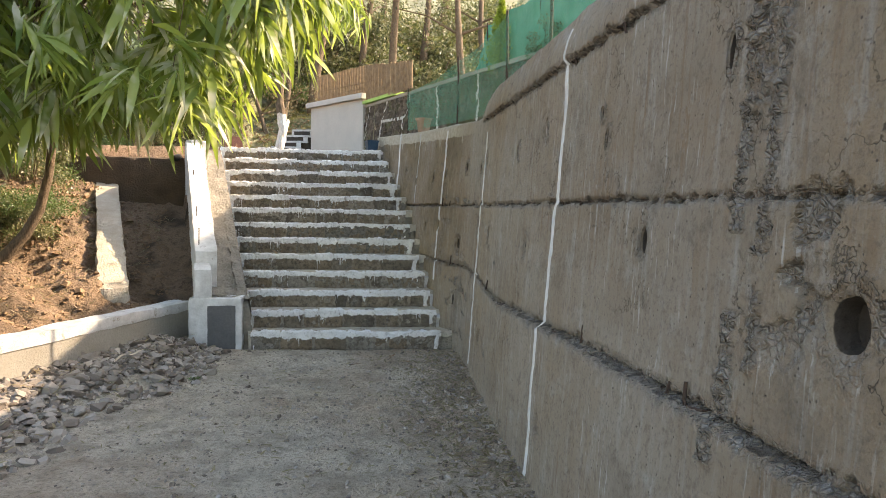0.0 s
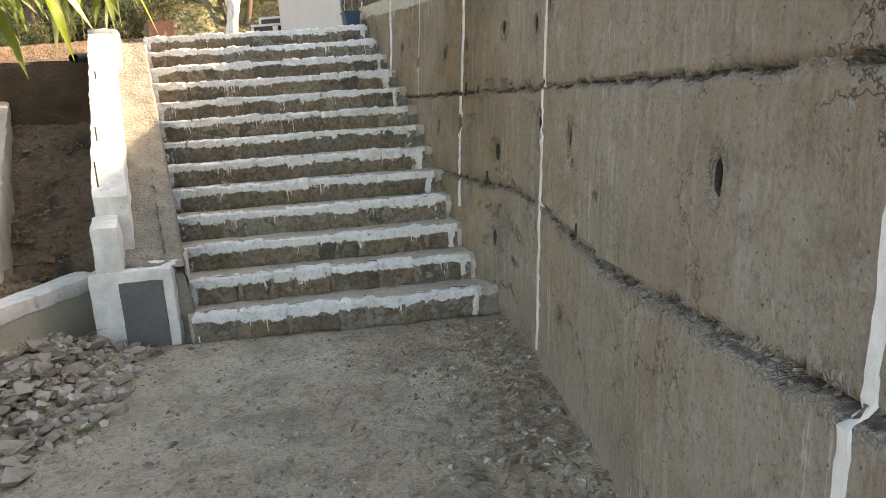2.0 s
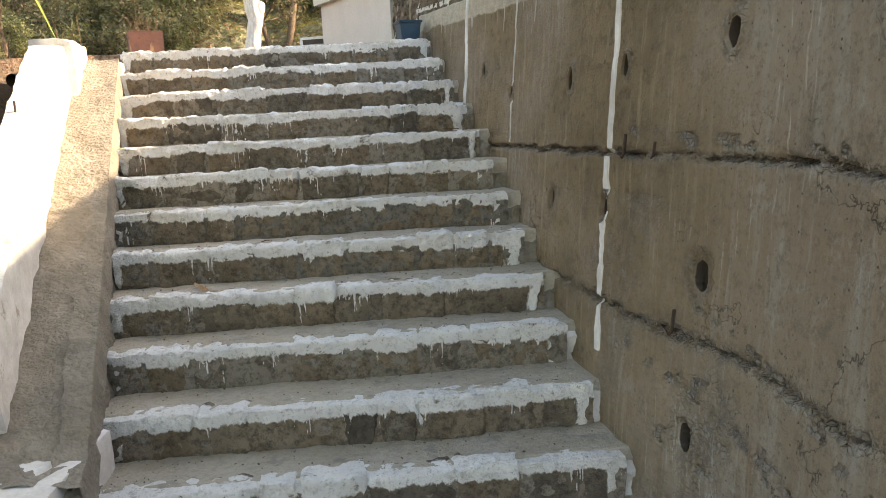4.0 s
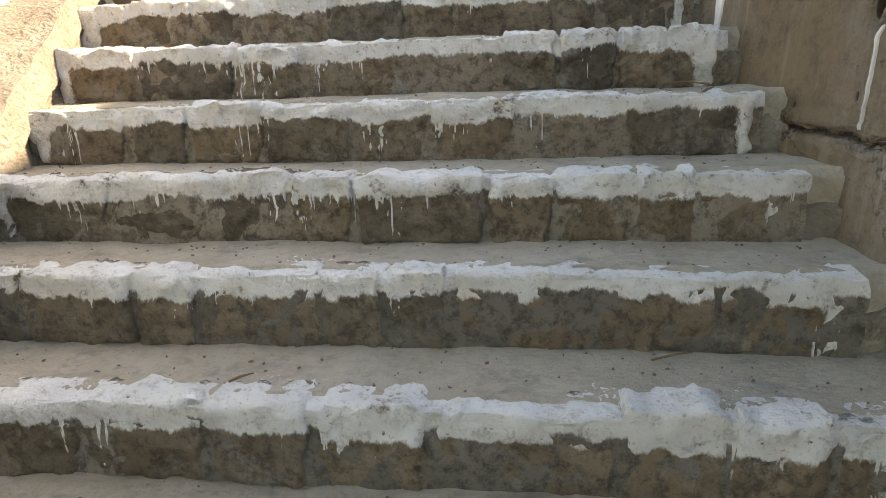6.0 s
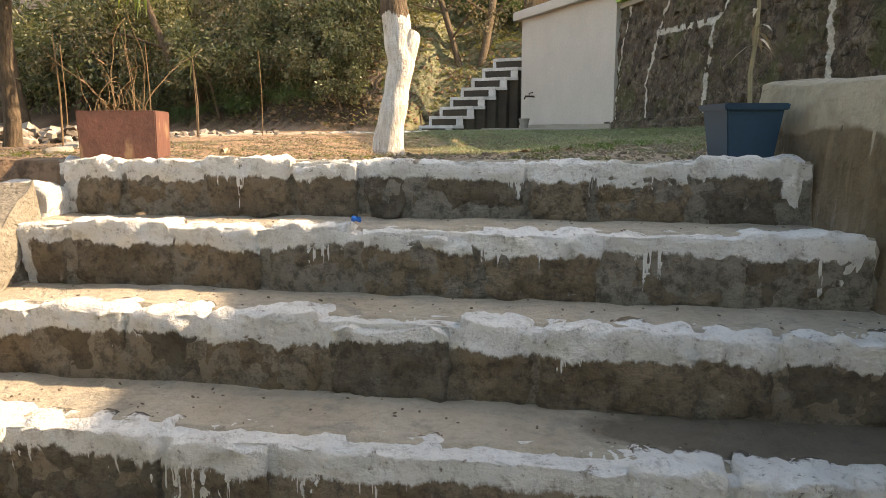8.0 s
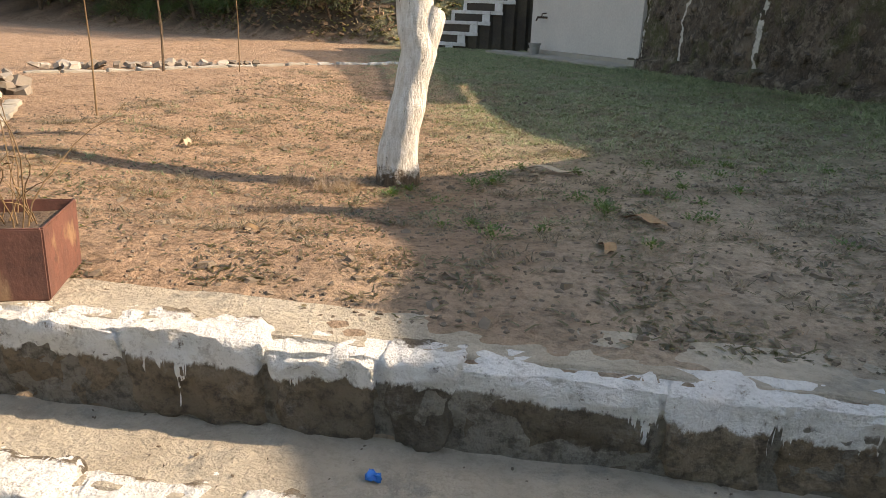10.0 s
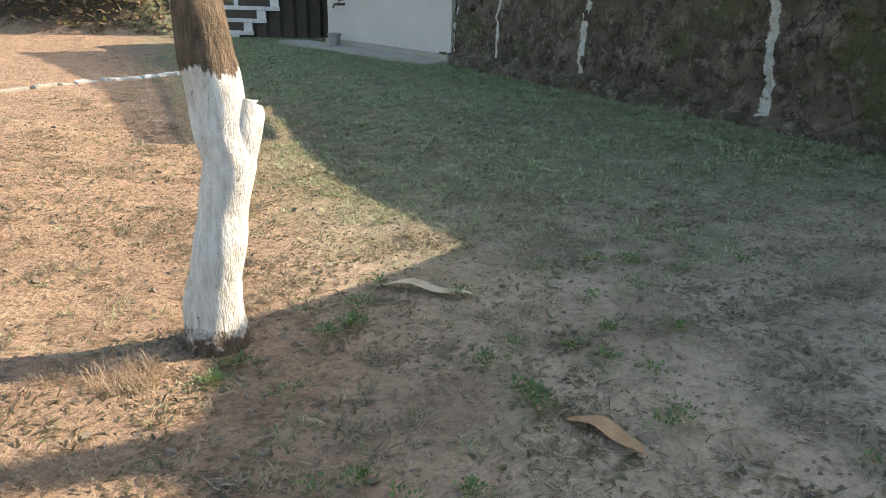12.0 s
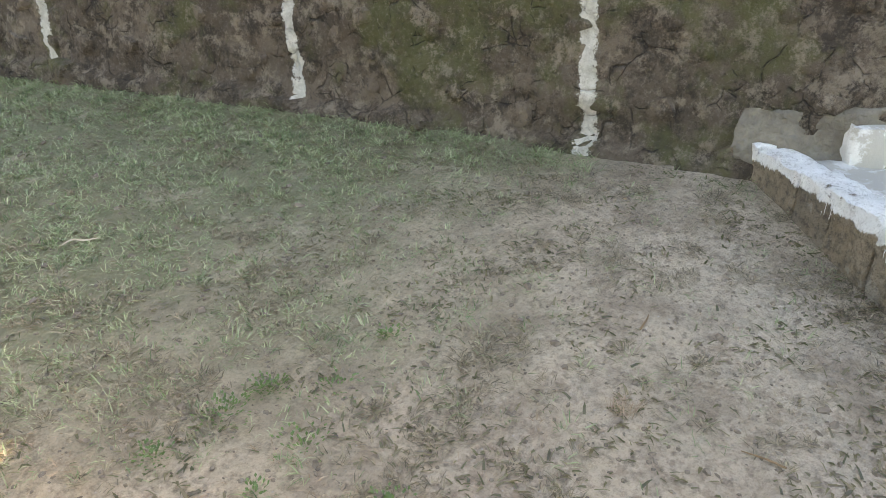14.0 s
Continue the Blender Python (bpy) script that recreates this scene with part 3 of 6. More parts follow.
def build_ground():
    fx = np.concatenate([np.arange(-7.0, -4.2, 0.085), np.arange(-4.2, 1.8, 0.036), np.arange(1.8, 4.0, 0.085)])
    fy = np.concatenate([np.arange(-2.0, 2.0, 0.085), np.arange(2.0, 8.0, 0.045), np.arange(8.0, 11.4, 0.07), np.arange(11.4, 17.0, 0.04), np.arange(17.0, 26.5, 0.085)])
    out = np.cumsum(0.2 * 1.16 ** np.arange(44))
    xs = np.concatenate([(-7.0 - out)[::-1], fx, fx[-1] + out])
    ys = np.concatenate([(-2.0 - out)[::-1], fy, fy[-1] + out])
    verts, soil, turf, litter = [], [], [], []
    for y in ys:
        for x in xs:
            z = ground_z(x, y)
            verts.append((x, y, z))
            n1 = fbm(x * 0.8, y * 0.8, 11)
            if y > 11.3:
                s = 0.38 + 0.62 * sm((-0.9 - x - 0.35 * n1) / 1.4)
                t = sm((y - 13.1 - 0.5 * n1) / 1.6) * sm((x + 2.6 + 0.3 * n1 + 0.35 * (y - 15)) / 1.3)
                g = sm((z - 2.32) / 0.12) * sm((y - 22) / 0.5)
            else:
                # the litter tone on the left bank also paints in its tree shade
                low = x < kerb_x(min(y, 8.3)) - 0.1
                s, t, g = (1.0 if low else 0.08 + 0.45 * max(sm(n1 * 1.6 + 0.1), sm((x - wall_x(min(y, 7.4), 0) + 0.9) / 0.8)) * (0.6 + 0.4 * sm(2 * fbm(x * 4, y * 4, 3)))), 0.0, (0.45 + 0.55 * sm(2 * fbm(x * 2.5, y * 2.5, 8)) if low else 0.0)
            soil.append(s), turf.append(t), litter.append(g)
    me = mesh_of("ground", verts, grid_faces(len(ys), len(xs)), M_GROUND, {"soil": soil, "turf": turf, "litter": litter}, True, None, False)
    add("ground", me, None, "bare dusty earth yard rising to a patchy lawn", "ground", kind="structure")


build_ground()


# ---- the flight of steps ----
def build_stairs():
    stairs = root("staircase", (-1.0, 7.7, 0), "rough stone steps with lime-washed edges and cement treads", "stairs", kind="structure")
    rng = random.Random(5)
    for k in range(1, STEPS + 1):
        y0, z1 = step_y(k), RISE * k
        xl, xr = stair_left(y0), stair_right(y0)
        # tread: a dusty cement bed behind the nosing stones
        depth = RUN if k < STEPS else 0.20
        nx, ny = 70, 12
        verts, below = [], []
        for j in range(ny + 1):
            for i in range(nx + 1):
                u = i / nx
                y = y0 + 0.040 + (depth + 0.002) * j / ny
                x = (stair_left(y) - 0.02) * (1 - u) + (wall_x(y, z1) + 0.03) * u
                bow = 0.012 * fbm(x * 2.3, k * 3.7, 0.5)
                z = z1 + bow * 0.6 + 0.006 * fbm(x * 9, y * 9, k) - 0.006 * sm(j / 5) - 0.003 - (0.03 if j == 0 else 0)
                wear = 0.02 * fbm(x * 5, k * 9.1, 4)
                verts.append((x, y + bow, z))
                below.append(0.3 if x > stair_right(y) + 0.01 else (depth + 0.03) * j / ny + wear)
        for i in range(nx + 1):
            x, y, z = verts[i]
            verts.append((x, y + 0.02, z - 0.17))
            below.append(0.3)
        faces = grid_faces(ny + 1, nx + 1)
        base = (ny + 1) * (nx + 1)
        faces += [(i + 1, i, base + i, base + i + 1) for i in range(nx)]
        hung("tread", mesh_of("tread", verts, faces, M_TREAD, {"below": below}, True), stairs)
        # riser stones, set proud of their mortar
        x = xl
        mortar = rough_block(slab(xl, xr + 0.015, y0 + 0.007, y0 + 0.10, z1 - RISE - 0.02, z1 - 0.010), (120, 1, 10), 0.010, 0.0, k, 14)
        hung("mortar_bed", mesh_of("mortar_bed", *mortar, M_STEP_MORTAR, {"below": [max(z1 - v[2], 0) + 0.008 for v in mortar[0]]}, True), stairs)
        while x < xr - 0.05:
            w = rng.uniform(0.15, 0.36)
            if xr - x - w < 0.14:
                w = xr - x
            gap = rng.choice((0.004, 0.008, 0.012, 0.018, 0.026))
            push = rng.uniform(-0.012, 0.004)
            top = z1 + rng.uniform(-0.013, 0.011)
            lean = rng.uniform(-0.002, 0.016)
            bow = 0.012 * fbm((x + w / 2) * 2.3, k * 3.7, 0.5)
            yy = y0 + push + bow
            gt = rng.choice((0.001, 0.003, 0.005, 0.010))
            c = [(x + gap, yy + lean, z1 - RISE - 0.015), (x + w - gap, yy + 0.6 * lean, z1 - RISE - 0.015), (x + w - gap, y0 + 0.115, z1 - RISE - 0.015), (x + gap, y0 + 0.115, z1 - RISE - 0.015),
                 (x + gt, yy + 0.004, top), (x + w - gt, yy + 0.004, top), (x + w - gt, y0 + 0.115, top - 0.006), (x + gt, y0 + 0.115, top - 0.006)]
            v, f = rough_block(c, (18, 6, 12), 0.017, 0.007, k * 7.3 + x, 17)
            ends = [(min(p[0] - xl, xr - p[0]) - 0.02) for p in v]
            low = [min(max(z1 - p[2], 0) if p[1] < y0 + 0.05 else max(p[1] - y0 - 0.02, 0) * 0.75, max(e, 0) * 0.9 + 0.02) for p, e in zip(v, ends)]
            hung("riser_stone", mesh_of("riser_stone", v, f, M_STEP, {"below": low}, True), stairs)
            x += w
        # rough mortar packed against the side wall
        v, f = rough_block(slab(xr - 0.02, wall_x(y0, z1) + 0.04, y0 + 0.03, y0 + 0.32, z1 - RISE - 0.09, z1 - (0.035 if k in (1, 2, 3, 4, 6) else 0.07)), (8, 10, 7), 0.032, 0.03, k * 2.1, 13)
        hung("mortar_fill", mesh_of("mortar_fill", v, f, M_WHITE if k in (2, 3, 4) else M_MORTAR, None, True), stairs)
    return stairs


build_stairs()


# ---- the retaining wall beside the yard ----
HOLES = [(7.06, 1.79, 0.042, 0.052), (7.77, 1.83, 0.032, 0.048), (8.95, 1.755, 0.032, 0.05), (9.88, 1.74, 0.025, 0.04), (8.38, 1.775, 0.026, 0.045),
         (9.07, 1.195, 0.022, 0.05), (8.46, 1.22, 0.022, 0.05), (7.82, 1.055, 0.036, 0.055), (6.93, 1.26, 0.042, 0.055), (7.83, 0.485, 0.03, 0.055),
         (6.79, 1.86, 0.026, 0.05), (7.48, 0.39, 0.014, 0.018), (4.97, 1.20, 0.030, 0.058), (6.37, 1.225, 0.028, 0.055), (6.40, 0.365, 0.022, 0.035),
         (2.51, 1.92, 0.022, 0.055), (3.03, 1.35, 0.030, 0.050), (1.89, 1.24, 0.062, 0.062), (3.55, 1.76, 0.020, 0.045), (3.64, 1.88, 0.022, 0.03),
         (4.66, 1.92, 0.020, 0.06), (4.13, 0.32, 0.024, 0.05), (5.44, 1.84, 0.02, 0.05), (6.45, 0.78, 0.02, 0.03), (9.3, 0.98, 0.02, 0.04), (10.3, 1.9, 0.02, 0.04)]
# streaks of exposed aggregate: from and to, along the wall and up
AGGREGATE = [(7.84, 0.96, 7.35, 0.84, 0.035), (7.35, 0.84, 6.96, 0.72, 0.03), (8.15, 0.74, 7.7, 0.62, 0.04), (7.7, 0.62, 7.1, 0.54, 0.045), (7.95, 0.44, 7.3, 0.36, 0.06), (7.9, 0.70, 7.6, 0.68, 0.06),
             (7.12, 1.47, 8.3, 1.53, 0.04), (6.95, 1.33, 6.9, 1.18, 0.08), (6.4, 0.42, 6.0, 0.30, 0.07), (6.3, 1.12, 5.9, 1.0, 0.02), (8.05, 0.2, 7.4, 0.16, 0.05)]


def ledge_low(y):
    return float(np.interp(y, (-8, 2.3, 4.24, 5.72, 6.4, 6.86, 8.2, 12), (0.95, 0.90, 0.83, 0.75, 0.79, 0.84, 0.84, 0.76))) + 0.012 * fbm(y * 3, 0, 1)


def ledge_mid(y):
    return 1.53 - 0.011 * y + 0.010 * fbm(y * 3, 0, 5)


def wall_top(y):
    if y < 6.7:
        return 2.46
    if y < 7.35:
        return 2.46 - 0.20 * sm((y - 6.7) / 0.65)
    return 2.26 + 0.04 * (y - 7.35)


def face_detail(y, z, top):
    """How far the face stands out towards the yard, how broken it is, and how much shade is painted in its pits."""
    zl, zm, zt = ledge_low(y), ledge_mid(y), 2.22
    out = 0.007 * fbm(y * 1.6, z * 1.6, 2) + 0.003 * fbm(y * 9, z * 9, 4)
    out += 0.003 * math.floor((z + 0.02 * fbm(y, 3, 3)) / 0.30 % 2)
    broken = 0.0
    if z < zl:
        out += 0.012 + 0.045 * sm((7.2 - y) / 2.6)
    elif z < zm:
        out += 0.012
    pit_shade = 0.0
    for edge, size in ((zl, 0.055), (zm, 0.030), (zt if y < 7.2 else 9, 0.045)):
        if abs(z - edge) > 0.12:
            continue
        e = z - edge - 0.012 * fbm(y * 9, 1, edge)
        near = max(0.0, 1 - abs(e) / size)
        chew = 0.8 * fbm(y * 9, z * 14, edge) + 0.6 * fbm(y * 26, z * 26, edge)
        bite = sm((near + 0.8 * chew - 0.85) / 0.10)
        broken = max(broken, sm(near * 1.3) * (0.35 + 0.65 * bite))
        out -= 0.022 * bite
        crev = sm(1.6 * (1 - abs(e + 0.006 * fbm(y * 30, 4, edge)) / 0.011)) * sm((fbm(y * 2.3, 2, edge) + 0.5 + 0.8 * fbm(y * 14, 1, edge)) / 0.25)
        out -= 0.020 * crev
        pit_shade = max(pit_shade, crev, 0.36 * bite)
        if 0 <= e < 0.05:
            out += 0.010 * max(0.0, fbm(y * 11, z * 8, edge + 2))
    if y < 7.0 and z > zt:
        out += 0.02 - 0.25 * max(0.0, z - zt - 0.06) * sm((z - zt) / 0.2)
    # rough cast joint, and the honeycombed panel beside it
    for sy, lean, width, lo in ((2.36, 0.035, 0.040, -1.0), (2.24, -0.01, 0.030, 1.05), (2.30, 0.03, 0.05, 1.75)):
        off = abs(y - sy - lean * (z - 1.2) - 0.03 * fbm(0, z * 4, sy)) / (width * (1 + 0.6 * fbm(2, z * 7, sy)))
        if off > 1.0 or z < lo or fbm(0, z * 3, sy + 7) < -0.28:
            continue
        dist, pts = noise.voronoi(Vector((y * 30, z * 26, 1.5)))
        chunk = noise.noise(pts[0] * 3.7)
        q = sm((1 - off) * 2.5)
        out += q * (0.016 + 0.022 * chunk) * sm((dist[1] - dist[0]) / 0.25)
        pit_shade = max(pit_shade, 0.75 * q * sm((0.10 - (dist[1] - dist[0])) / 0.1))
        broken = max(broken, 0.7 * q)
    split = max(0.0, 1 - abs(y - 2.31 - 0.035 * fbm(0, z * 4, 6)) / 0.014) * sm((fbm(0, z * 3, 2) - 0.05) / 0.2)
    out -= 0.03 * split
    pit_shade = max(pit_shade, split)
    if y < 2.3 and 1.0 < z < 1.62:
        dist, pts = noise.voronoi(Vector((y * 24, z * 24, 4.5)))
        q = sm((fbm(y * 5, z * 5, 3) - 0.12) / 0.15) * sm((1.60 - z) / 0.06) * sm((z - 1.0) / 0.3)
        out += q * (0.020 * noise.noise(pts[0] * 3.1) - 0.022)
        pit_shade = max(pit_shade, q * 0.8 * sm((0.05 - (dist[1] - dist[0])) / 0.05))
        broken = max(broken, 0.7 * q)
    # small voids in the face
    dist, pts = noise.voronoi(Vector((y * 9, z * 9, 9.5)))
    if dist[0] < 0.16 and noise.noise(pts[0] * 5.3) > 0.25:
        hole = sm((0.16 - dist[0]) / 0.08)
        out -= 0.012 * hole
        pit_shade = max(pit_shade, 0.7 * hole)
    if y > 7.6 and z < 1.3:
        q = max(0.0, fbm(y * 2.5, z * 2.5, 13))
        out += 0.02 * q * fbm(y * 14, z * 14, 2)
        broken = max(broken, 0.5 * q)
    for ya, za, yb, zb, w in AGGREGATE:
        if min(ya, yb) - w < y < max(ya, yb) + w and min(za, zb) - 2 * w < z < max(za, zb) + 2 * w:
            u = min(max(((y - ya) * (yb - ya) + (z - za) * (zb - za)) / ((yb - ya) ** 2 + (zb - za) ** 2), 0.0), 1.0)
            off = math.hypot(y - ya - u * (yb - ya), z - za - u * (zb - za)) + 0.03 * fbm(y * 8, z * 8, 3)
            q = sm((0.7 * w - off) / (0.5 * w)) * sm((fbm(y * 13, z * 13, 8) - 0.02) / 0.18)
            if q > 0:
                chunk = noise.noise(Vector((y * 30, z * 30, 2.0)))
                out += q * 0.009 * chunk
                broken = max(broken, q)
                pit_shade = max(pit_shade, q * 0.6 * sm((-chunk - 0.3) / 0.2))
    for hy, hz, a, b in HOLES:
        a, b = 1.2 * a, 1.2 * b
        if abs(y - hy) < 0.2 and abs(z - hz) < 0.2:
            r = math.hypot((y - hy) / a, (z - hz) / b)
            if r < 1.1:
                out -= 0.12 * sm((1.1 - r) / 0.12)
                pit_shade = max(pit_shade, sm((1.04 - r) / 0.12))
            elif r < 2.4:
                out += 0.012 * sm((2.4 - r) / 0.8) * fbm(y * 22, z * 22, 1)
                broken = max(broken, 0.25 * sm((1.9 - r) / 0.6))
    return out, broken, pit_shade


def build_retaining_wall():
    ys = np.concatenate([np.arange(-8, 0.6, 0.12), np.arange(0.6, 3.4, 0.0115), np.arange(3.4, 8.6, 0.0115), np.arange(8.6, 11.72, 0.018)])
    rows = 240
    verts, broken, pits, caps = [], [], [], []
    for y in ys:
        top = wall_top(y) + 0.012 * fbm(y * 3, 1, 1)
        for r in range(rows):
            z = -0.06 + (top + 0.06) * r / (rows - 1)
            out, b, pit_shade = face_detail(y, z, top)
            verts.append((wall_x(y, z) - out, y, z))
            broken.append(b), pits.append(pit_shade), caps.append(top - z)
        for depth, dz in ((0.03, 0.012), (0.16, 0.02), (0.36, 0.0)):
            verts.append((wall_x(y, top) + depth, y, top + dz + 0.01 * fbm(y * 4, depth * 9, 2)))
            broken.append(0.2), pits.append(0), caps.append(0)
        verts.append((wall_x(y, 0) + 0.45, y, -0.06))
        broken.append(0), pits.append(0), caps.append(1)
    cols = rows + 4
    faces = [f[::-1] for f in grid_faces(len(ys), cols)]
    last = (len(ys) - 1) * cols
    faces += [tuple(range(last, last + cols))[::-1]]
    me = mesh_of("wall_east", verts, faces, M_WALL, {"broken": broken, "pit_shade": pits, "cap": caps}, True, None, False)
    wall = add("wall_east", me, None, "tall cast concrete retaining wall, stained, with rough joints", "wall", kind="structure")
    # lime-washed joint lines
    for line, (y0, za, zb, w, lean) in enumerate(((4.30, 0.0, 2.40, 0.042, 0.0), (6.86, 0.03, 2.10, 0.036, 0.0), (8.46, 0.62, 2.26, 0.045, 0.05), (10.61, 1.62, 2.40, 0.042, 0.03), (9.86, 1.45, 2.34, 0.008, 0.0))):
        v = []
        n = 90
        for i in range(n + 1):
            z = za + (zb - za) * i / n
            yc = y0 + lean * (z - 1.4) + 0.012 * fbm(z * 2.5, line, 1) + 0.006 * fbm(z * 11, line, 3)
            ww = w * (1 + 0.35 * fbm(z * 8, line, 7)) * (0.45 if z > 2.2 and line == 0 else 1)
            for s, proud in ((-0.5, -0.004), (-0.4, 0.006), (0.4, 0.006), (0.5, -0.004)):
                y = yc + s * ww
                v.append((wall_x(y, z) - face_detail(y, z, 0)[0] - proud, y, z))
        hung("joint_line", mesh_of("joint_line", v, [f[::-1] for f in grid_faces(n + 1, 4)], M_LINE, None, True), wall, "white lime-washed joint line")
    # tie holes: a worn rim, and a bore coloured near-black for the shade inside
    for hy, hz, a, b in HOLES:
        if hz > wall_top(hy) - 0.1:
            continue
        v, broken, pits = [], [], []
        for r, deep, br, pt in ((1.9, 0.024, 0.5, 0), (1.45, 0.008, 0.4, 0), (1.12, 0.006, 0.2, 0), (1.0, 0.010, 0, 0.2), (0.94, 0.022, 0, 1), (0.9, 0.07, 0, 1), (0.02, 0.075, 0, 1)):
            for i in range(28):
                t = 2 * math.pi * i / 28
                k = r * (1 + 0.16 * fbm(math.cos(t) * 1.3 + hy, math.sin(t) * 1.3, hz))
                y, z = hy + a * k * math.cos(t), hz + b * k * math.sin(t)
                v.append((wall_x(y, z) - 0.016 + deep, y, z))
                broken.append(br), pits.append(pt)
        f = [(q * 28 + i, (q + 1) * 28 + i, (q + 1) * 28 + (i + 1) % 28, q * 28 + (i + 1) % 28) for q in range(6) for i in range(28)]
        hung("tie_hole", mesh_of("tie_hole", v, f, M_WALL, {"broken": broken, "pit_shade": pits, "cap": [1.0] * len(v)}, True), wall, "dark round tie hole in the concrete")
    # bent ends of steel
    rng = random.Random(3)
    spots = [(y, ledge_mid(y)) for y in (2.6, 3.1, 3.9, 4.15, 6.5, 6.8, 6.95, 7.15, 8.2, 8.35, 9.4, 10.2, 10.4)]
    spots += [(y, ledge_low(y)) for y in (2.45, 2.75, 3.75, 4.0, 5.0, 5.5, 6.3, 8.0)] + [(y, 2.22) for y in (3.5, 4.25, 5.4, 6.1)]
    for y, z in spots:
        x = wall_x(y, z) - face_detail(y, z, 0)[0]
        side, rise, L = rng.choice((-1, 1)), rng.choice((0.5, 0.7, -0.4)), rng.uniform(0.07, 0.14)
        p = [(x + 0.04, y, z), (x - 0.02, y, z), (x - 0.03, y + side * L * 0.6, z - 0.01), (x - 0.028, y + side * L * 0.75, z + 0.01 * rise), (x - 0.022, y + side * L * 0.8, z + L * rise * 0.9)]
        v, f = tube(p, [0.006] * 5, 6)
        hung("steel_stub", mesh_of("steel_stub", v, f, M_REBAR, None, True), wall, "rusty bent reinforcing bar end")


build_retaining_wall()


# ---- side wall of the stairs, kerb and the earth slope ----
def deeper(name, corners, material, part_of, n, amp, rnd, seed, label=""):
    """A piece under a part."""
    v, f = rough_block(corners, n, amp, rnd, seed)
    ob = new(name, mesh_of(name, v, f, material, None, True))
    ob.parent = part_of
    return tagged(ob, label)


def wall_piece(name, corners, material, label="", n=(10, 3, 4), amp=0.008, rnd=0.012, seed=0.0, parent=None, kind="structure", category="wall"):
    v, f = rough_block(corners, n, amp, rnd, seed)
    me = mesh_of(name, v, f, material, None, True)
    if parent:
        return hung(name, me, parent, label)
    return add(name, me, None, label, category, kind=kind)


def side_x(y):
    return -2.41 - 0.24 * (y - 7.77)


side = root("side_wall", (-2.5, 8, 0), "white lime-washed sloping side wall of the steps", "wall", kind="structure")
wall_piece("block", beam((side_x(7.77), 7.77), (side_x(8.10), 8.10), 0.165, 0.42, 0.785, 0.42, 0.83), M_WHITE_CLEAN, "", (4, 5, 6), parent=side)
wall_piece("sloping_wall", beam((side_x(8.07) + 0.02, 8.07), (side_x(10.55), 10.55), 0.21, 0.2, 0.93, 1.6, 2.20), M_WHITE, "", (4, 40, 8), 0.012, parent=side)
wall_piece("end_block", beam((side_x(10.54) - 0.005, 10.54), (side_x(11.2), 11.2), 0.26, 1.5, 2.245, 1.5, 2.25), M_WHITE, "", (5, 10, 6), 0.012, parent=side)
# foot block: dark panel in white borders
wall_piece("foot_block", slab(-2.475, -1.955, 7.765, 8.3, -0.08, 0.50), M_WHITE_CLEAN, "", (12, 8, 10), 0.008, parent=side)
wall_piece("dark_panel", slab(-2.29, -2.02, 7.752, 7.80, -0.05, 0.43), M_DARKCEM, "dark unpainted cement panel", (6, 2, 8), 0.004, 0.004, parent=side)
# sloping strip between the side wall and the steps
v = []
n, m = 170, 18
for i in range(n + 1):
    y = 7.83 + (11.15 - 7.83) * i / n
    z = 0.485 + 0.525 * max(y - 8.0, 0)
    for j in range(m + 1):
        u = j / m
        x = (side_x(y) + 0.16) * (1 - u) + (stair_left(y) + 0.025) * u
        bump = 0.020 * fbm(x * 6, y * 6, 2) + 0.016 * abs(fbm(x * 16, y * 16, 5))
        v.append((x, y, z + bump + 0.03 * (1 - u) ** 2 - (0.14 if j == m else 0)))
add("sloping_strip", mesh_of("sloping_strip", v, grid_faces(n + 1, m + 1), M_MORTAR, None, True), None, "rough dusty cement strip beside the steps", "stair edge", kind="structure")
v, f = rough_block([(-2.0, 7.83, -0.1), (-1.84, 7.83, -0.1), (-2.70, 11.2, 1.4), (-2.86, 11.2, 1.4), (-2.0, 7.83, 0.44), (-1.90, 7.83, 0.40), (-2.76, 11.2, 2.12), (-2.86, 11.2, 2.14)], (4, 110, 12), 0.024, 0.01, 3, 15)
add("strip_edge", mesh_of("strip_edge", v, f, M_MORTAR, None, True), None, "broken mortar edge along the steps", "stair edge", kind="structure")
wall_piece("top_edging", slab(-2.99, -2.74, 11.20, 11.36, 1.9, 2.13), M_STEP_MORTAR, "low broken cement edging stone at the head of the steps", (10, 7, 9), 0.022, 0.008, seed=4)

kerb = root("kerb_wall", (-3.4, 6.2, 0), "low cement kerb wall with a white lime-washed top", "kerb", kind="structure")
a, b = (kerb_x(1.0) - 0.2, 1.0), (kerb_x(8.35) - 0.2, 8.35)
wall_piece("kerb_body", beam(a, b, 0.2, -0.1, 0.325, -0.1, 0.325), M_CEMENT, "", (4, 60, 5), 0.010, parent=kerb)
a, b = (a[0] - 0.01, a[1]), (b[0] - 0.01, b[1])
wall_piece("kerb_top", beam(a, b, 0.22, 0.318, 0.41, 0.318, 0.41), M_WHITE, "white lime-washed kerb top", (4, 60, 3), 0.012, parent=kerb)

wall_piece("coping_wall", beam((-3.36, 7.93), (-4.44, 11.2), 0.28, 0.05, 0.56, 1.0, 1.68), M_PALECEM, "pale sloping cement wall in the earth bank", (5, 44, 8), 0.022, 0.02, 8)
wall_piece("cross_beam", slab(-4.75, -3.2, 11.15, 11.38, 1.2, 2.03), M_EARTHWALL, "brown earth wall at the head of the bank, coloured dark for its shade", (34, 4, 18), 0.022, 0.02, 9)


